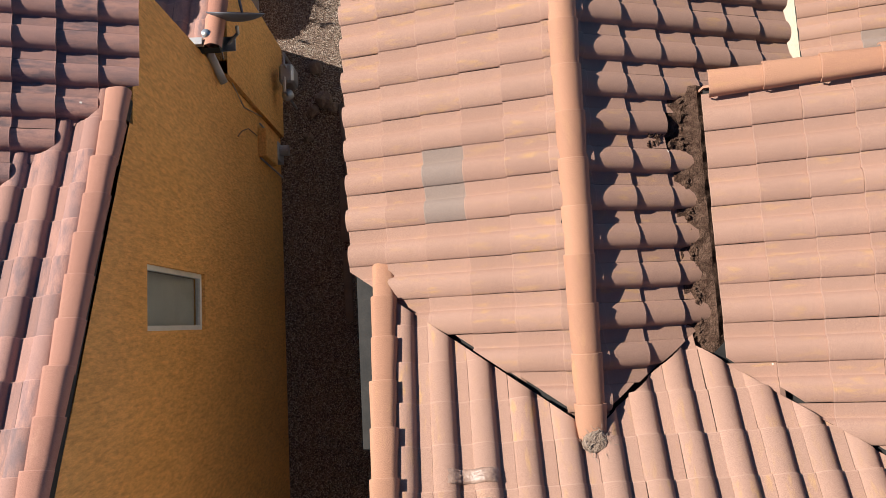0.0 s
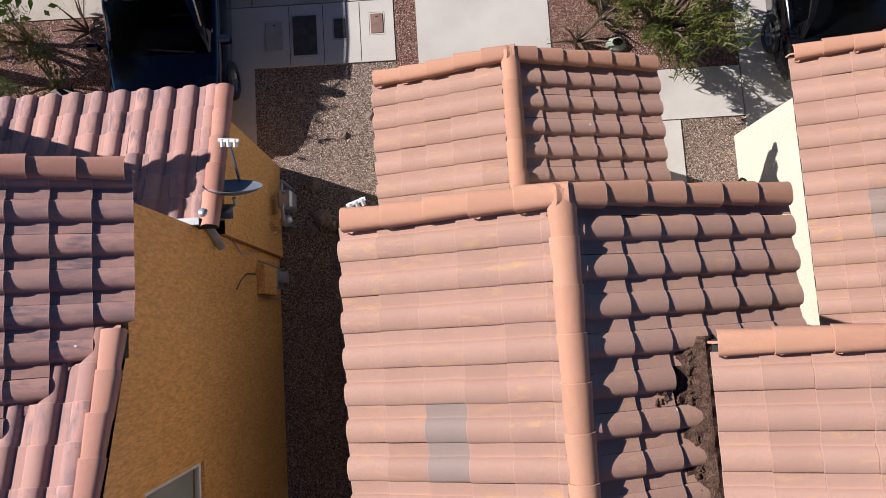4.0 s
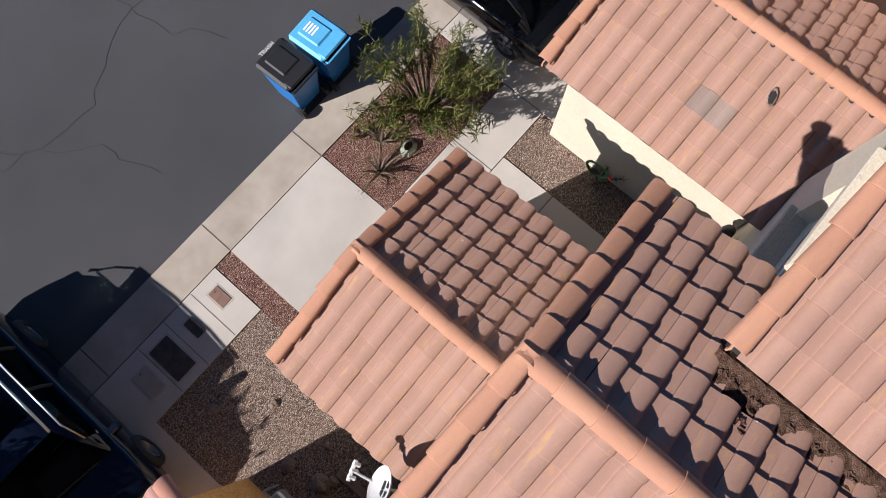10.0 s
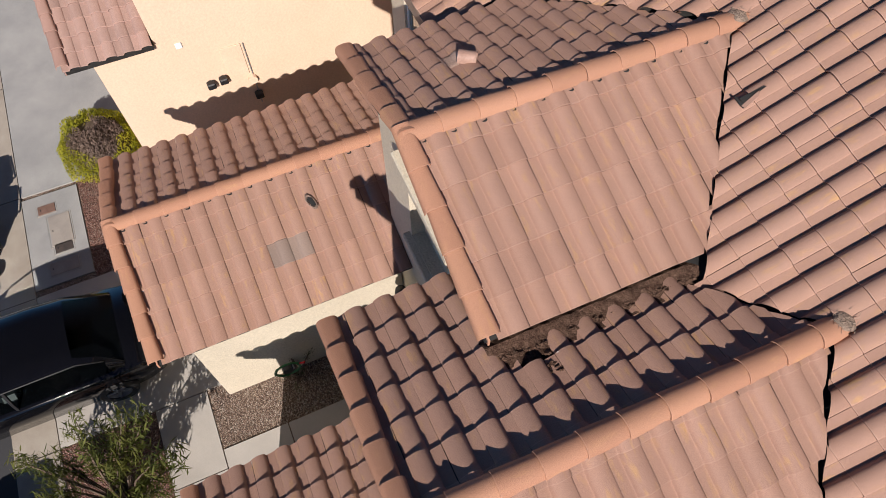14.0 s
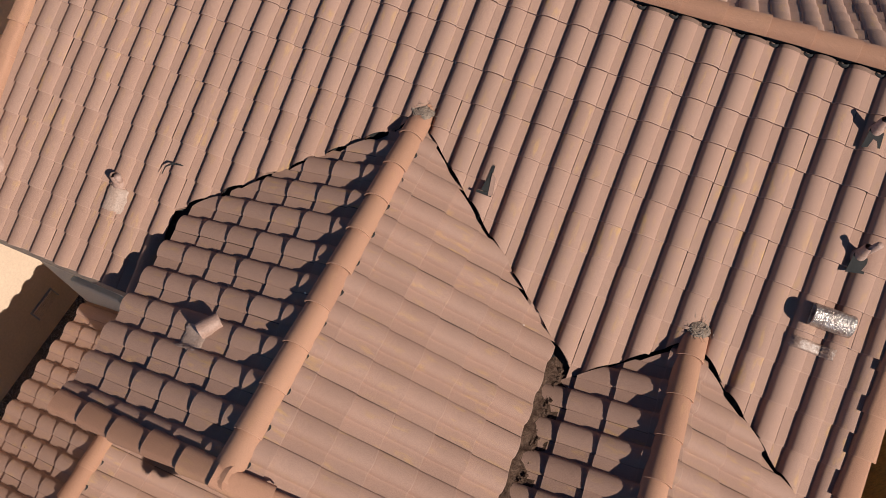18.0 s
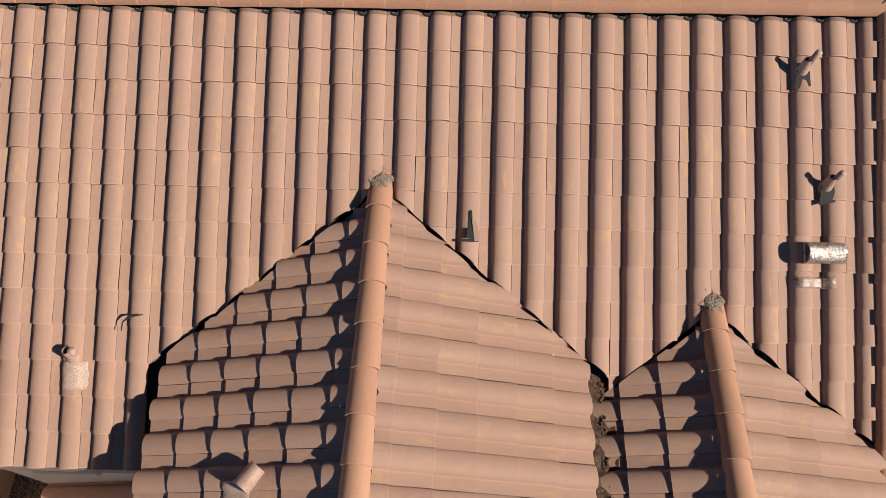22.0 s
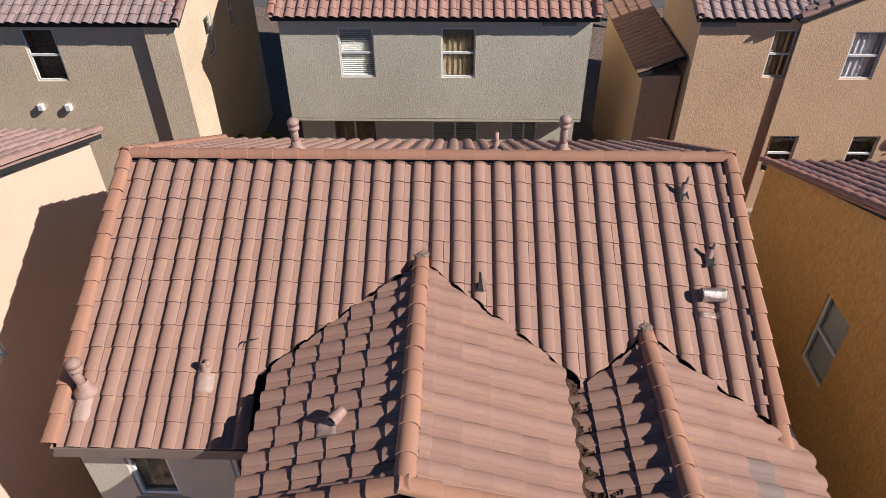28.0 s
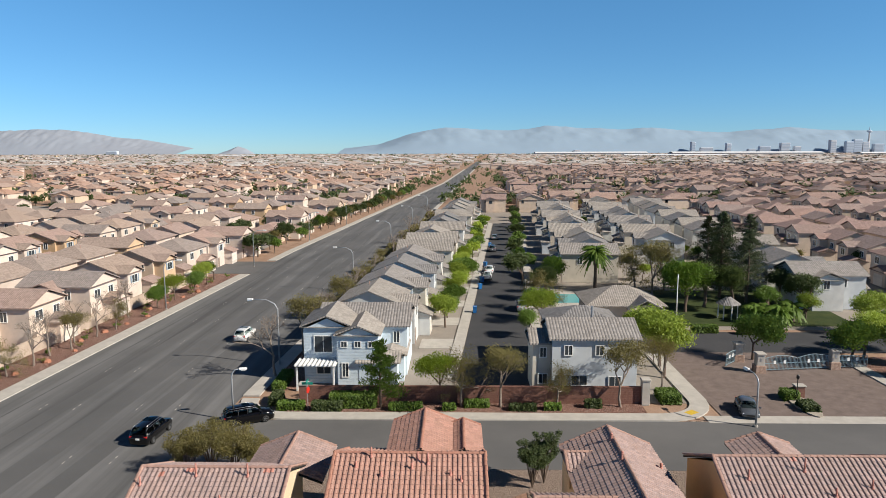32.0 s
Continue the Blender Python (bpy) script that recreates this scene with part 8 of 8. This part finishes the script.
for kind, n, x, y, s in (
        ("green", 0, 39.4, 85.0, 2.0), ("dark", 0, 43.6, 88.5, 1.5), ("dark", 1, 47.5, 86.5, 1.4), ("green", 1, 43.0, 96.0, 1.5), ("pine", 0, 46.0, 94.5, 1.1), ("pine", 0, 49.0, 96.0, 1.15), ("pine", 0, 52.0, 92.0, 0.95), ("pine", 0, 54.5, 98.0, 1.1), ("pine", 0, 50.5, 100.0, 1.1), ("olive", 0, 37.5, 97.0, 1.9), ("olive", 1, 35.0, 99.5, 1.7), ("olive", 1, 41.0, 102.0, 1.8),
        ("dark", 0, 57.0, 90.0, 1.2), ("dark", 1, 58.0, 84.0, 1.2), ("green", 1, 51.5, 82.0, 1.1), ("green", 0, 61.0, 88.0, 1.2), ("spring", 1, 55.5, 79.0, 0.9),
        ("palm", 0, 28.5, 103.2, 1.12), ("palm", 1, 47.5, 78.5, 1.3), ("palm", 1, 50.5, 77.0, 1.4), ("palm", 1, 53.5, 79.0, 1.5), ("palm", 1, 49.0, 80.5, 1.2), ("palm", 0, 95.0, 118.0, 0.9),
        ("spring", 1, 26.3, 52.6, 1.4), ("spring", 0, 27.0, 56.5, 1.6), ("spring", 1, 25.4, 60.5, 1.3), ("olive", 0, 24.8, 48.5, 1.1),
        ("green", 0, 39.4, 59.6, 1.35), ("green", 1, 50.8, 58.2, 1.35), ("spring", 0, 53.6, 60.5, 1.3), ("green", 0, 56.0, 56.5, 1.35), ("green", 1, 58.5, 62.5, 1.35), ("spring", 0, 62.0, 71.5, 1.3), ("green", 1, 61.0, 57.0, 1.2), ("spring", 1, 57.5, 51.5, 1.1),
        ("green", 1, 13.2, 68.8, 0.95), ("spring", 0, 15.4, 76.5, 1.15), ("green", 0, 15.8, 80.0, 1.1), ("olive", 1, 17.0, 86.0, 1.3), ("dark", 1, 18.2, 94.0, 1.15), ("green", 0, 20.4, 106.5, 1.35), ("green", 1, 18.8, 101.0, 1.1),
        ("bare", 0, -18.4, 52.4, 1.3), ("olive", 0, -17.0, 61.0, 1.5), ("bare", 0, -15.8, 66.5, 1.2),
        ("pine", 1, -5.2, 43.0, 1.3), ("spring", 0, 0.8, 45.6, 1.0), ("olive", 1, 3.0, 43.2, 1.3), ("olive", 0, 7.0, 43.2, 1.25), ("olive", 1, 12.8, 43.4, 1.0), ("olive", 0, 19.2, 43.4, 1.3)):
    plant(kind, n, x, y, s)
plant("green", 1, 12.3, -10.4, 0.9)
plant("olive", 0, 11.2, -10.5, 0.5)
for k in range(24):
    y = 66 + 6.6 * k
    plant("olive" if k % 3 else "bare", k, road_r(y) + 3.6 + rt.uniform(-0.7, 0.7), y, rt.uniform(1.05, 1.4))
for k in range(15):
    y = 72 + 11.0 * k
    if k < 13:
        plant("green" if k % 2 else "spring", k, st_x(y) - 2.9 + rt.uniform(-0.5, 0.5), y + 3, rt.uniform(0.95, 1.25))
        plant("spring" if k % 3 else "green", k + 1, st_x(y) - 3.4 + rt.uniform(-0.5, 0.5), y + 8.5, rt.uniform(0.8, 1.1))
        plant("green" if k % 3 else "dark", k, st_x(y) + 10.6 + rt.uniform(-0.6, 0.6), y + 36, rt.uniform(0.95, 1.25))
for k, (y, kind) in enumerate(((44, "green"), (52, "olive"), (56, "bare"), (60, "bare"), (63, "olive"), (66, "bare"), (69, "bare"), (73, "olive"), (80, "bare"), (87, "green"), (93, "spring"), (100, "green"), (107, "spring"), (112, "green"))):
    plant(kind, k, road_l(y) - 4.6 + rt.uniform(-1, 1), y, 0.95 if kind != "bare" else 1.05)
for k in range(40):
    y = 142 + 6.2 * k
    plant(("dark", "green", "dark", "olive")[k % 4], k, road_l(y) - 6.0 + rt.uniform(-2, 2), y, rt.uniform(1.0, 1.55))
for k in range(110):
    y = rt.uniform(95, 330)
    x = st_x(y) + rt.uniform(26, 0.55 * y + 60)
    plant(rt.choice(("dark", "green", "olive", "dark", "spring")), k, x, y, rt.uniform(0.7, 1.1))
for k in range(120):
    y = rt.uniform(75, 330)
    x = road_l(y) - rt.uniform(20, 0.5 * y + 70)
    plant(rt.choice(("dark", "green", "olive", "dark", "spring")), k, x, y, rt.uniform(0.7, 1.25))
for kind, (wood, leaves) in GARDEN.items():
    many = tagged(part("garden_trees", leaves, protos[kind][0][2]), "leafy garden trees scattered between distant houses", "trees", "", "stuff")
    tagged(part("trunk", wood, BARK, many), "", "", "", "stuff")
# distant trees, too many to count
g = Geo()
for _ in range(4200):
    y = 300 + 3000 * rt.random() ** 1.6
    x = rt.uniform(-0.75, 0.75) * y
    if road_l(y) - 4 < x < road_r(y) + 2:
        continue
    r = rt.uniform(1.2, 2.8)
    z = r * 0.9
    for _k in range(2 if y > 700 else 5):
        c = Vector((x + rt.uniform(-1, 1) * r, y + rt.uniform(-1, 1) * r, z + rt.uniform(-0.2, 1.0) * r))
        leaf_cloud(g, rt, c, r * 0.7, 5, r * 0.55, 1.2)
for _ in range(5200):
    y = 1000 + 2900 * rt.random()
    x = rt.uniform(-0.78, 0.78) * y
    if road_l(y) - 4 < x < road_r(y) + 2:
        continue
    r = rt.uniform(2.5, 5.0)
    leaf_cloud(g, rt, Vector((x, y, r * 0.9)), r * 1.1, 6, r * 0.6, 1.2)
tagged(part("far_trees", g, LEAF_DARK), "dark green trees scattered over the distant city", "trees", "", "stuff")


# ---- hedges and small planting ----
def hedge(x, y, w, d, h, seed, leaf=LEAF, turn=0.0):
    r4 = random.Random(seed)
    ob = thing("hedge", x, y, 0, "clipped low green hedge", "hedge", "hedges", "", turn)
    g = Geo()
    for _ in range(int(260 * (w * d + w * h + d * h) ** 0.9)):
        face = r4.random()
        p = Vector((r4.uniform(-w / 2, w / 2), r4.uniform(-d / 2, d / 2), h))
        if face < 0.55:
            p = Vector((r4.uniform(-w / 2, w / 2), r4.choice((-d / 2, d / 2)), r4.uniform(0.05, h))) if r4.random() < w / (w + d) else Vector((r4.choice((-w / 2, w / 2)), r4.uniform(-d / 2, d / 2), r4.uniform(0.05, h)))
        p += Vector((r4.gauss(0, 0.05), r4.gauss(0, 0.05), r4.gauss(0, 0.05)))
        a = Vector((r4.gauss(0, 1), r4.gauss(0, 1), r4.gauss(0, 1))).normalized() * 0.11
        b = a.orthogonal().normalized() * 0.08
        g.add([p - a, p - b, p + a, p + b], [(0, 1, 2, 3)])
    part("foliage", g, leaf, ob, "", False, "stuff")
    part("core", Geo().bevel_box(-w / 2 + 0.08, -d / 2 + 0.08, 0, w / 2 - 0.08, d / 2 - 0.08, h - 0.08, 0.1), LEAF_DARK, ob)
    return ob


for k, (x, y, w, d, h) in enumerate(((-10.5, 42.1, 2.9, 1.0, 0.9), (-8.0, 43.2, 4.6, 1.4, 1.4), (-14.2, 42.4, 2.6, 0.9, 0.8), (-16.2, 44.4, 1.0, 2.4, 0.9), (-2.6, 42.3, 3.2, 0.9, 0.7), (1.8, 42.4, 1.2, 0.8, 0.6), (9.2, 42.4, 2.6, 0.8, 0.6), (12.2, 42.6, 1.6, 0.8, 0.6), (4.6, 43.2, 2.4, 0.8, 0.7), (16.4, 43.2, 1.6, 0.7, 0.8), (24.6, 45.4, 2.0, 2.6, 0.9), (37.4, 46, 1.5, 1.6, 0.9), (37.9, 43, 1.5, 2.0, 0.7), (-16.9, 50, 1.2, 5, 0.9), (38.0, 72.5, 3.4, 1.4, 1.0), (44, 71.6, 3.0, 1.2, 0.8))):
    hedge(x, y, w, d, h, 60 + k, LEAF if k % 3 else LEAF_DARK)
for k in range(26):
    y = 30 + 3.4 * k
    shrub(road_l(y) - 3.6 - (k * 7 % 5) * 0.7, y, "low green desert shrub in red gravel", LEAF if k % 2 else LEAF_OLIVE, 6, 0.7, 0.6, 160, 0.13, 300 + k, 1.5, group="roadside shrubs")
REDROCK = surface("red_boulder", (0.32, 0.13, 0.08), (0.42, 0.19, 0.12), 2.0, 12.0, 0.95)
for k in range(14):
    y = 48 + 4.7 * k
    n = 8
    pts = [Vector((math.cos(a) * math.cos(b), math.sin(a) * math.cos(b), math.sin(b) * 0.8)) for b in (-0.2, 0.4, 1.0) for a in [2 * math.pi * i / n for i in range(n)]]
    pts = [p * (0.35 + 0.1 * (k % 3)) * (1 + 0.4 * noise.noise(p * 1.5 + Vector((k * 2.2, 0, 0)))) for p in pts]
    rock = part("boulder", Geo().add(pts, [(j * n + i, j * n + (i + 1) % n, (j + 1) * n + (i + 1) % n, (j + 1) * n + i) for j in range(2) for i in range(n)] + [tuple(range(2 * n, 3 * n))]), REDROCK)
    rock.location = (road_l(y) - 5.2 + (k % 4) * 0.7, y, 0.06)
    tagged(rock, "red desert boulder in the planting strip", "boulder", "roadside boulders")


# ---- street lamps, pole, signs ----
POLE = plain("lamp_pole_grey", (0.38, 0.40, 0.42), 0.5, 0.3)
LENS = plain("lamp_lens", (0.8, 0.8, 0.78), 0.3)


def street_lamp(x, y, height, reach, side, label="tall grey street lamp with a curved arm"):
    """side: where the arm points, in degrees."""
    ob = thing("street_lamp", x, y, 0, label, "street lamp", "street lamps", "", side)
    part("base", Geo().lathe([(0.22, -0.02), (0.22, 0.12), (0.12, 0.16)], 10), CONCRETE, ob)
    part("pole", Geo().tube([(0, 0, 0), (0, 0, height * 0.86), (reach * 0.12, 0, height * 0.94), (reach * 0.45, 0, height), (reach, 0, height + 0.05)], [0.11, 0.08, 0.07, 0.06, 0.05], 8), POLE, ob, "", True)
    head = part("head", Geo().bevel_box(reach - 0.1, -0.16, height - 0.02, reach + 0.65, 0.16, height + 0.16, 0.06), LENS, ob)
    part("lens", Geo().bevel_box(reach + 0.1, -0.13, height - 0.1, reach + 0.58, 0.13, height - 0.03, 0.02), LENS, head)
    return ob


street_lamp(-19.1, 39.4, 5.1, 0.8, 15)
street_lamp(30.8, 38.6, 5.0, 1.7, 100)
for y in (56.5, 101, 148, 195, 245):
    street_lamp(road_r(y) + 0.7, y, 8.2, 3.0, 180)
for y in (86, 128, 172, 215):
    street_lamp(road_l(y) - 2.5, y, 8.2, 2.4, 0)
ob = thing("flag_pole", 35.1, 76.1, 0, "tall plain white pole among the trees", "pole")
part("pole", Geo().tube([(0, 0, 0), (0, 0, 7.7)], [0.1, 0.06], 8), WHITE, ob, "", True)
part("finial", Geo().lathe([(0.0, 7.85), (0.09, 7.78), (0.06, 7.68)], 8), WHITE, ob)
ob = thing("street_sign", -12.4, 42.0, 0, "green street name sign with a red stop sign below", "street sign")
SIGNGREEN, SIGNRED = plain("sign_green", (0.01, 0.25, 0.19), 0.4), plain("sign_red", (0.55, 0.03, 0.02), 0.4)
part("post", Geo().tube([(0, 0, 0), (0, 0, 3.0)], 0.035, 6), POLE, ob)
part("name_plate", Geo().box(-0.55, -0.02, 2.75, 0.55, 0.02, 3.0).box(-0.02, -0.5, 3.02, 0.02, 0.5, 3.25), SIGNGREEN, ob)
part("stop_plate", Geo().prism([(0.36 * math.cos(radians(22.5 + 45 * k)), 0.36 * math.sin(radians(22.5 + 45 * k))) for k in range(8)], -0.015, 0.015, pose(0.06, 0, 2.2, 90, 0, 75)), SIGNRED, ob)

# ---- the gate ----
GATE = plain("gate_blue_grey", (0.22, 0.30, 0.34), 0.5)
STONE = surface("pillar_stone", (0.30, 0.19, 0.14), (0.46, 0.33, 0.26), 3.0, 9.0, 0.95, 0, 0.9, 0.03)
for x, y in ((38.1, 54.8), (47.5, 56.2), (37.3, 59.0)):
    p = thing("gate_pillar", x, y, 0, "stone-faced gate pillar with a pale panel", "pillar", "gate pillars")
    part("foot", Geo().bevel_box(-0.6, -0.6, 0, 0.6, 0.6, 0.9, 0.04), STONE, p)
    part("shaft", Geo().bevel_box(-0.45, -0.45, 0.9, 0.45, 0.45, 2.2, 0.03), CONCRETE, p)
    part("cap", Geo().bevel_box(-0.58, -0.58, 2.2, 0.58, 0.58, 2.38, 0.06), CONCRETE, p)
    part("emblem", Geo().box(-0.12, -0.47, 1.4, 0.12, -0.45, 1.8), METAL, p)


def gate_leaf(x0, y0, x1, y1, rise, label):
    ob = thing("gate", x0, y0, 0, label, "gate", "metal gates", "", math.degrees(math.atan2(y1 - y0, x1 - x0)))
    L = math.dist((x0, y0), (x1, y1))
    hgt = lambda u: 1.55 + rise * math.sin(math.pi * u / L)
    n = int(L / 0.16)
    for k in range(n + 1):
        u = L * k / n
        part("bar", Geo().box(u - 0.015, -0.015, 0.12, u + 0.015, 0.015, hgt(u)), GATE, ob)
    part("top_rail", Geo().tube([(L * k / 12, 0, hgt(L * k / 12)) for k in range(13)], 0.035, 6), GATE, ob)
    for z in (0.2, 0.95):
        part("rail", Geo().box(0, -0.025, z, L, 0.025, z + 0.06), GATE, ob)
    for k in (0.3, 0.6):
        part("notice", Geo().box(L * k, -0.05, 0.9, L * k + 0.3, -0.03, 1.3), WHITE, ob)


gate_leaf(38.6, 54.9, 42.8, 55.5, 0.35, "blue-grey metal gate leaf with vertical bars")
gate_leaf(42.9, 55.5, 47.0, 56.1, 0.35, "blue-grey metal gate leaf with vertical bars")
gate_leaf(34.9, 56.6, 36.9, 58.6, 0.1, "blue-grey side gate with vertical bars")
gate_leaf(48.1, 56.3, 51.7, 56.6, 0.0, "blue-grey metal fence beside the gate")
ob = thing("entry_pillar", 38.6, 46.4, 0, "low brick call-box pillar on the island", "pillar")
part("shaft", Geo().bevel_box(-0.5, -0.35, 0.1, 0.5, 0.35, 1.3, 0.03), BRICK, ob)
part("cap", Geo().bevel_box(-0.6, -0.45, 1.3, 0.6, 0.45, 1.42, 0.04), CONCRETE, ob)
ob = thing("post_lamp", 37.8, 45.2, 0, "short black post lamp on the island", "lamp post")
part("post", Geo().tube([(0, 0, 0.1), (0, 0, 2.4)], 0.05, 8), BLACKP, ob)
part("lantern", Geo().lathe([(0.08, 2.4), (0.16, 2.55), (0.16, 2.8), (0.02, 2.95)], 8), BLACKP, ob)
ob = thing("gazebo", 44.6, 81.0, 0, "small white octagonal gazebo under trees", "gazebo")
for k in range(8):
    a = math.pi / 4 * k
    part("post", Geo().tube([(1.5 * math.cos(a), 1.5 * math.sin(a), 0), (1.5 * math.cos(a), 1.5 * math.sin(a), 2.3)], 0.08, 6), WHITE, ob)
part("roof", Geo().lathe([(1.9, 2.3), (1.0, 2.9), (0.3, 3.4), (0.0, 3.6)], 8), R_STRIPE, ob)

# ---- parked and passing cars, bins along the side street ----
WHITECAR, SILVERCAR, GREYCAR, REDCAR = paint("car_white", (0.7, 0.7, 0.69)), paint("car_silver", (0.35, 0.36, 0.37)), paint("car_grey", (0.09, 0.10, 0.115)), paint("car_red", (0.25, 0.02, 0.02))
car(-26.9, 68.5, -3, WHITECAR, "white sport utility car on the main road", 4.6, 1.85, 1.68, True, 0, "cars on the road")
car(-25.4, 35.6, -4, BLACKCAR, "black sport utility car on the main road", 4.9, 1.95, 1.75, True, 0, "cars on the road")
car(-17.6, 39.2, -62, BLACKCAR, "dark sport utility car turning at the corner", 4.8, 1.9, 1.7, True, 0, "cars on the road")
car(31.5, 42.3, 168, GREYCAR, "grey sedan leaving the gate entry", 4.4, 1.8, 1.35, False, 0, "cars on the road")
car(-6.5, 262, -4, GREYCAR, "dark car far along the main road", 4.4, 1.8, 1.45, False, 0, "cars on the road")
for x, y, c, lab, suv in ((1.5, 114, WHITECAR, "white car parked along the side street", False), (1.7, 121, WHITECAR, "white car parked along the side street", False), (1.6, 152, GREYCAR, "dark car parked along the side street", True), (1.6, 176, SILVERCAR, "silver car parked along the side street", False), (8.0, 86.5, SILVERCAR, "silver pickup-like car parked along the side street", True), (8.0, 137, BLACKCAR, "black car parked along the side street", True), (8.0, 144, REDCAR, "red car parked along the side street", False)):
    car(st_x(y) + x, y, -4.4, c, lab, 4.6, 1.85, 1.5 if not suv else 1.7, suv, 0, "cars in the side street")
for k, (x, y) in enumerate(((0.4, 84), (0.4, 103), (0.5, 110), (0.5, 128), (9.2, 96), (0.6, 160), (48.0, 69.6))):
    bin_thing(st_x(y) + x if x < 20 else x + 7, y, 20 * k, BLUE, BLUE, "blue bin standing at the kerb", "")

# ---- far skyline ----
HANGAR = plain("hangar_white", (0.75, 0.76, 0.77), 0.6)
for x0, x1, y, h in ((330, 800, 2900, 17), (840, 1420, 2700, 17), (1450, 1700, 2500, 15), (560, 900, 2300, 10), (-900, -760, 2600, 9), (-240, -160, 1900, 8)):
    ob = thing("warehouse", (x0 + x1) / 2, y, 0, "very long white flat warehouse far off", "warehouse", "warehouses")
    w = (x1 - x0) / 2
    part("wall", Geo().box(-w, -30, 0, w, 30, h * 0.7), W_GREY, ob)
    part("roof", Geo().add([(-w, -32, h * 0.7), (w, -32, h * 0.7), (w, 0, h), (-w, 0, h), (w, 32, h * 0.7), (-w, 32, h * 0.7)], [(0, 1, 2, 3), (3, 2, 4, 5)]), HANGAR, ob)
# distance haze is put into the tower and glazing colours
TOWER = tone("tower_haze", [(0.42, 0.52, 0.64), (0.50, 0.57, 0.66), (0.62, 0.61, 0.60), (0.46, 0.56, 0.68)], 0.9)
BAND = plain("tower_glazing_haze", (0.34, 0.43, 0.54), 0.5)
for x, h, w in ((1364, 100, 16), (1442, 52, 50), (1567, 88, 19), (1774, 62, 45), (1890, 90, 38), (1960, 60, 26), (2161, 112, 24), (2255, 100, 30), (2300, 116, 34), (2345, 96, 26), (2420, 80, 40), (-2018, 34, 45), (700, 34, 26), (1700, 40, 30)):
    ob = thing("tower", x, 4000, 0, "hazy high-rise tower on the skyline", "tower", "skyline towers")
    h, w = h * 0.68, w * 0.7
    part("shaft", Geo().bevel_box(-w, -15, 0, w, 15, h, 2.0), TOWER, ob)
    for k in range(6):
        part("band", Geo().box(-w - 0.3, -15.4, h * (0.15 + 0.13 * k), w + 0.3, -15.05, h * (0.2 + 0.13 * k)), BAND, ob)
ob = thing("tower", 2366, 4000, 0, "slender observation tower on the skyline", "tower", "skyline towers")
part("shaft", Geo().tube([(0, 0, 0), (0, 0, 120)], [9, 4], 8), TOWER, ob)
part("pod", Geo().lathe([(4, 116), (14, 122), (14, 128), (3, 132), (1, 150)], 12), TOWER, ob)


def mountains(name, x0, x1, y, heights, material, seed, depth=500, label=""):
    """A ridge with spurs; heights are the skyline at even steps."""
    n, mrows = 150, 14
    pts = []
    for j in range(mrows + 1):
        v = j / mrows
        for i in range(n + 1):
            u = i / n
            k = u * (len(heights) - 1)
            a = min(int(k), len(heights) - 2)
            h = heights[a] + (heights[a + 1] - heights[a]) * (k - a)
            x = x0 + (x1 - x0) * u
            rough = 0.2 * noise.fractal(Vector((x * 0.006, v * 3.0, seed)), 1.0, 2.0, 5) + 0.12 * noise.noise(Vector((x * 0.03, v * 9.0, seed)))
            z = h * (1 - v) ** 0.8 * (1 + rough * (0.25 + 0.9 * v * (1 - v))) if j else h * (1 + rough * 0.16)
            pts.append(Vector((x, y - depth * v, max(z, -3) if v < 1 else -3)))
    fs = [(j * (n + 1) + i, j * (n + 1) + i + 1, (j + 1) * (n + 1) + i + 1, (j + 1) * (n + 1) + i) for j in range(mrows) for i in range(n)]
    tagged(part(name, Geo().add(pts, fs), material, None, "", True), label, "mountains", "", "structure")


# aerial haze is put into these mountain colours
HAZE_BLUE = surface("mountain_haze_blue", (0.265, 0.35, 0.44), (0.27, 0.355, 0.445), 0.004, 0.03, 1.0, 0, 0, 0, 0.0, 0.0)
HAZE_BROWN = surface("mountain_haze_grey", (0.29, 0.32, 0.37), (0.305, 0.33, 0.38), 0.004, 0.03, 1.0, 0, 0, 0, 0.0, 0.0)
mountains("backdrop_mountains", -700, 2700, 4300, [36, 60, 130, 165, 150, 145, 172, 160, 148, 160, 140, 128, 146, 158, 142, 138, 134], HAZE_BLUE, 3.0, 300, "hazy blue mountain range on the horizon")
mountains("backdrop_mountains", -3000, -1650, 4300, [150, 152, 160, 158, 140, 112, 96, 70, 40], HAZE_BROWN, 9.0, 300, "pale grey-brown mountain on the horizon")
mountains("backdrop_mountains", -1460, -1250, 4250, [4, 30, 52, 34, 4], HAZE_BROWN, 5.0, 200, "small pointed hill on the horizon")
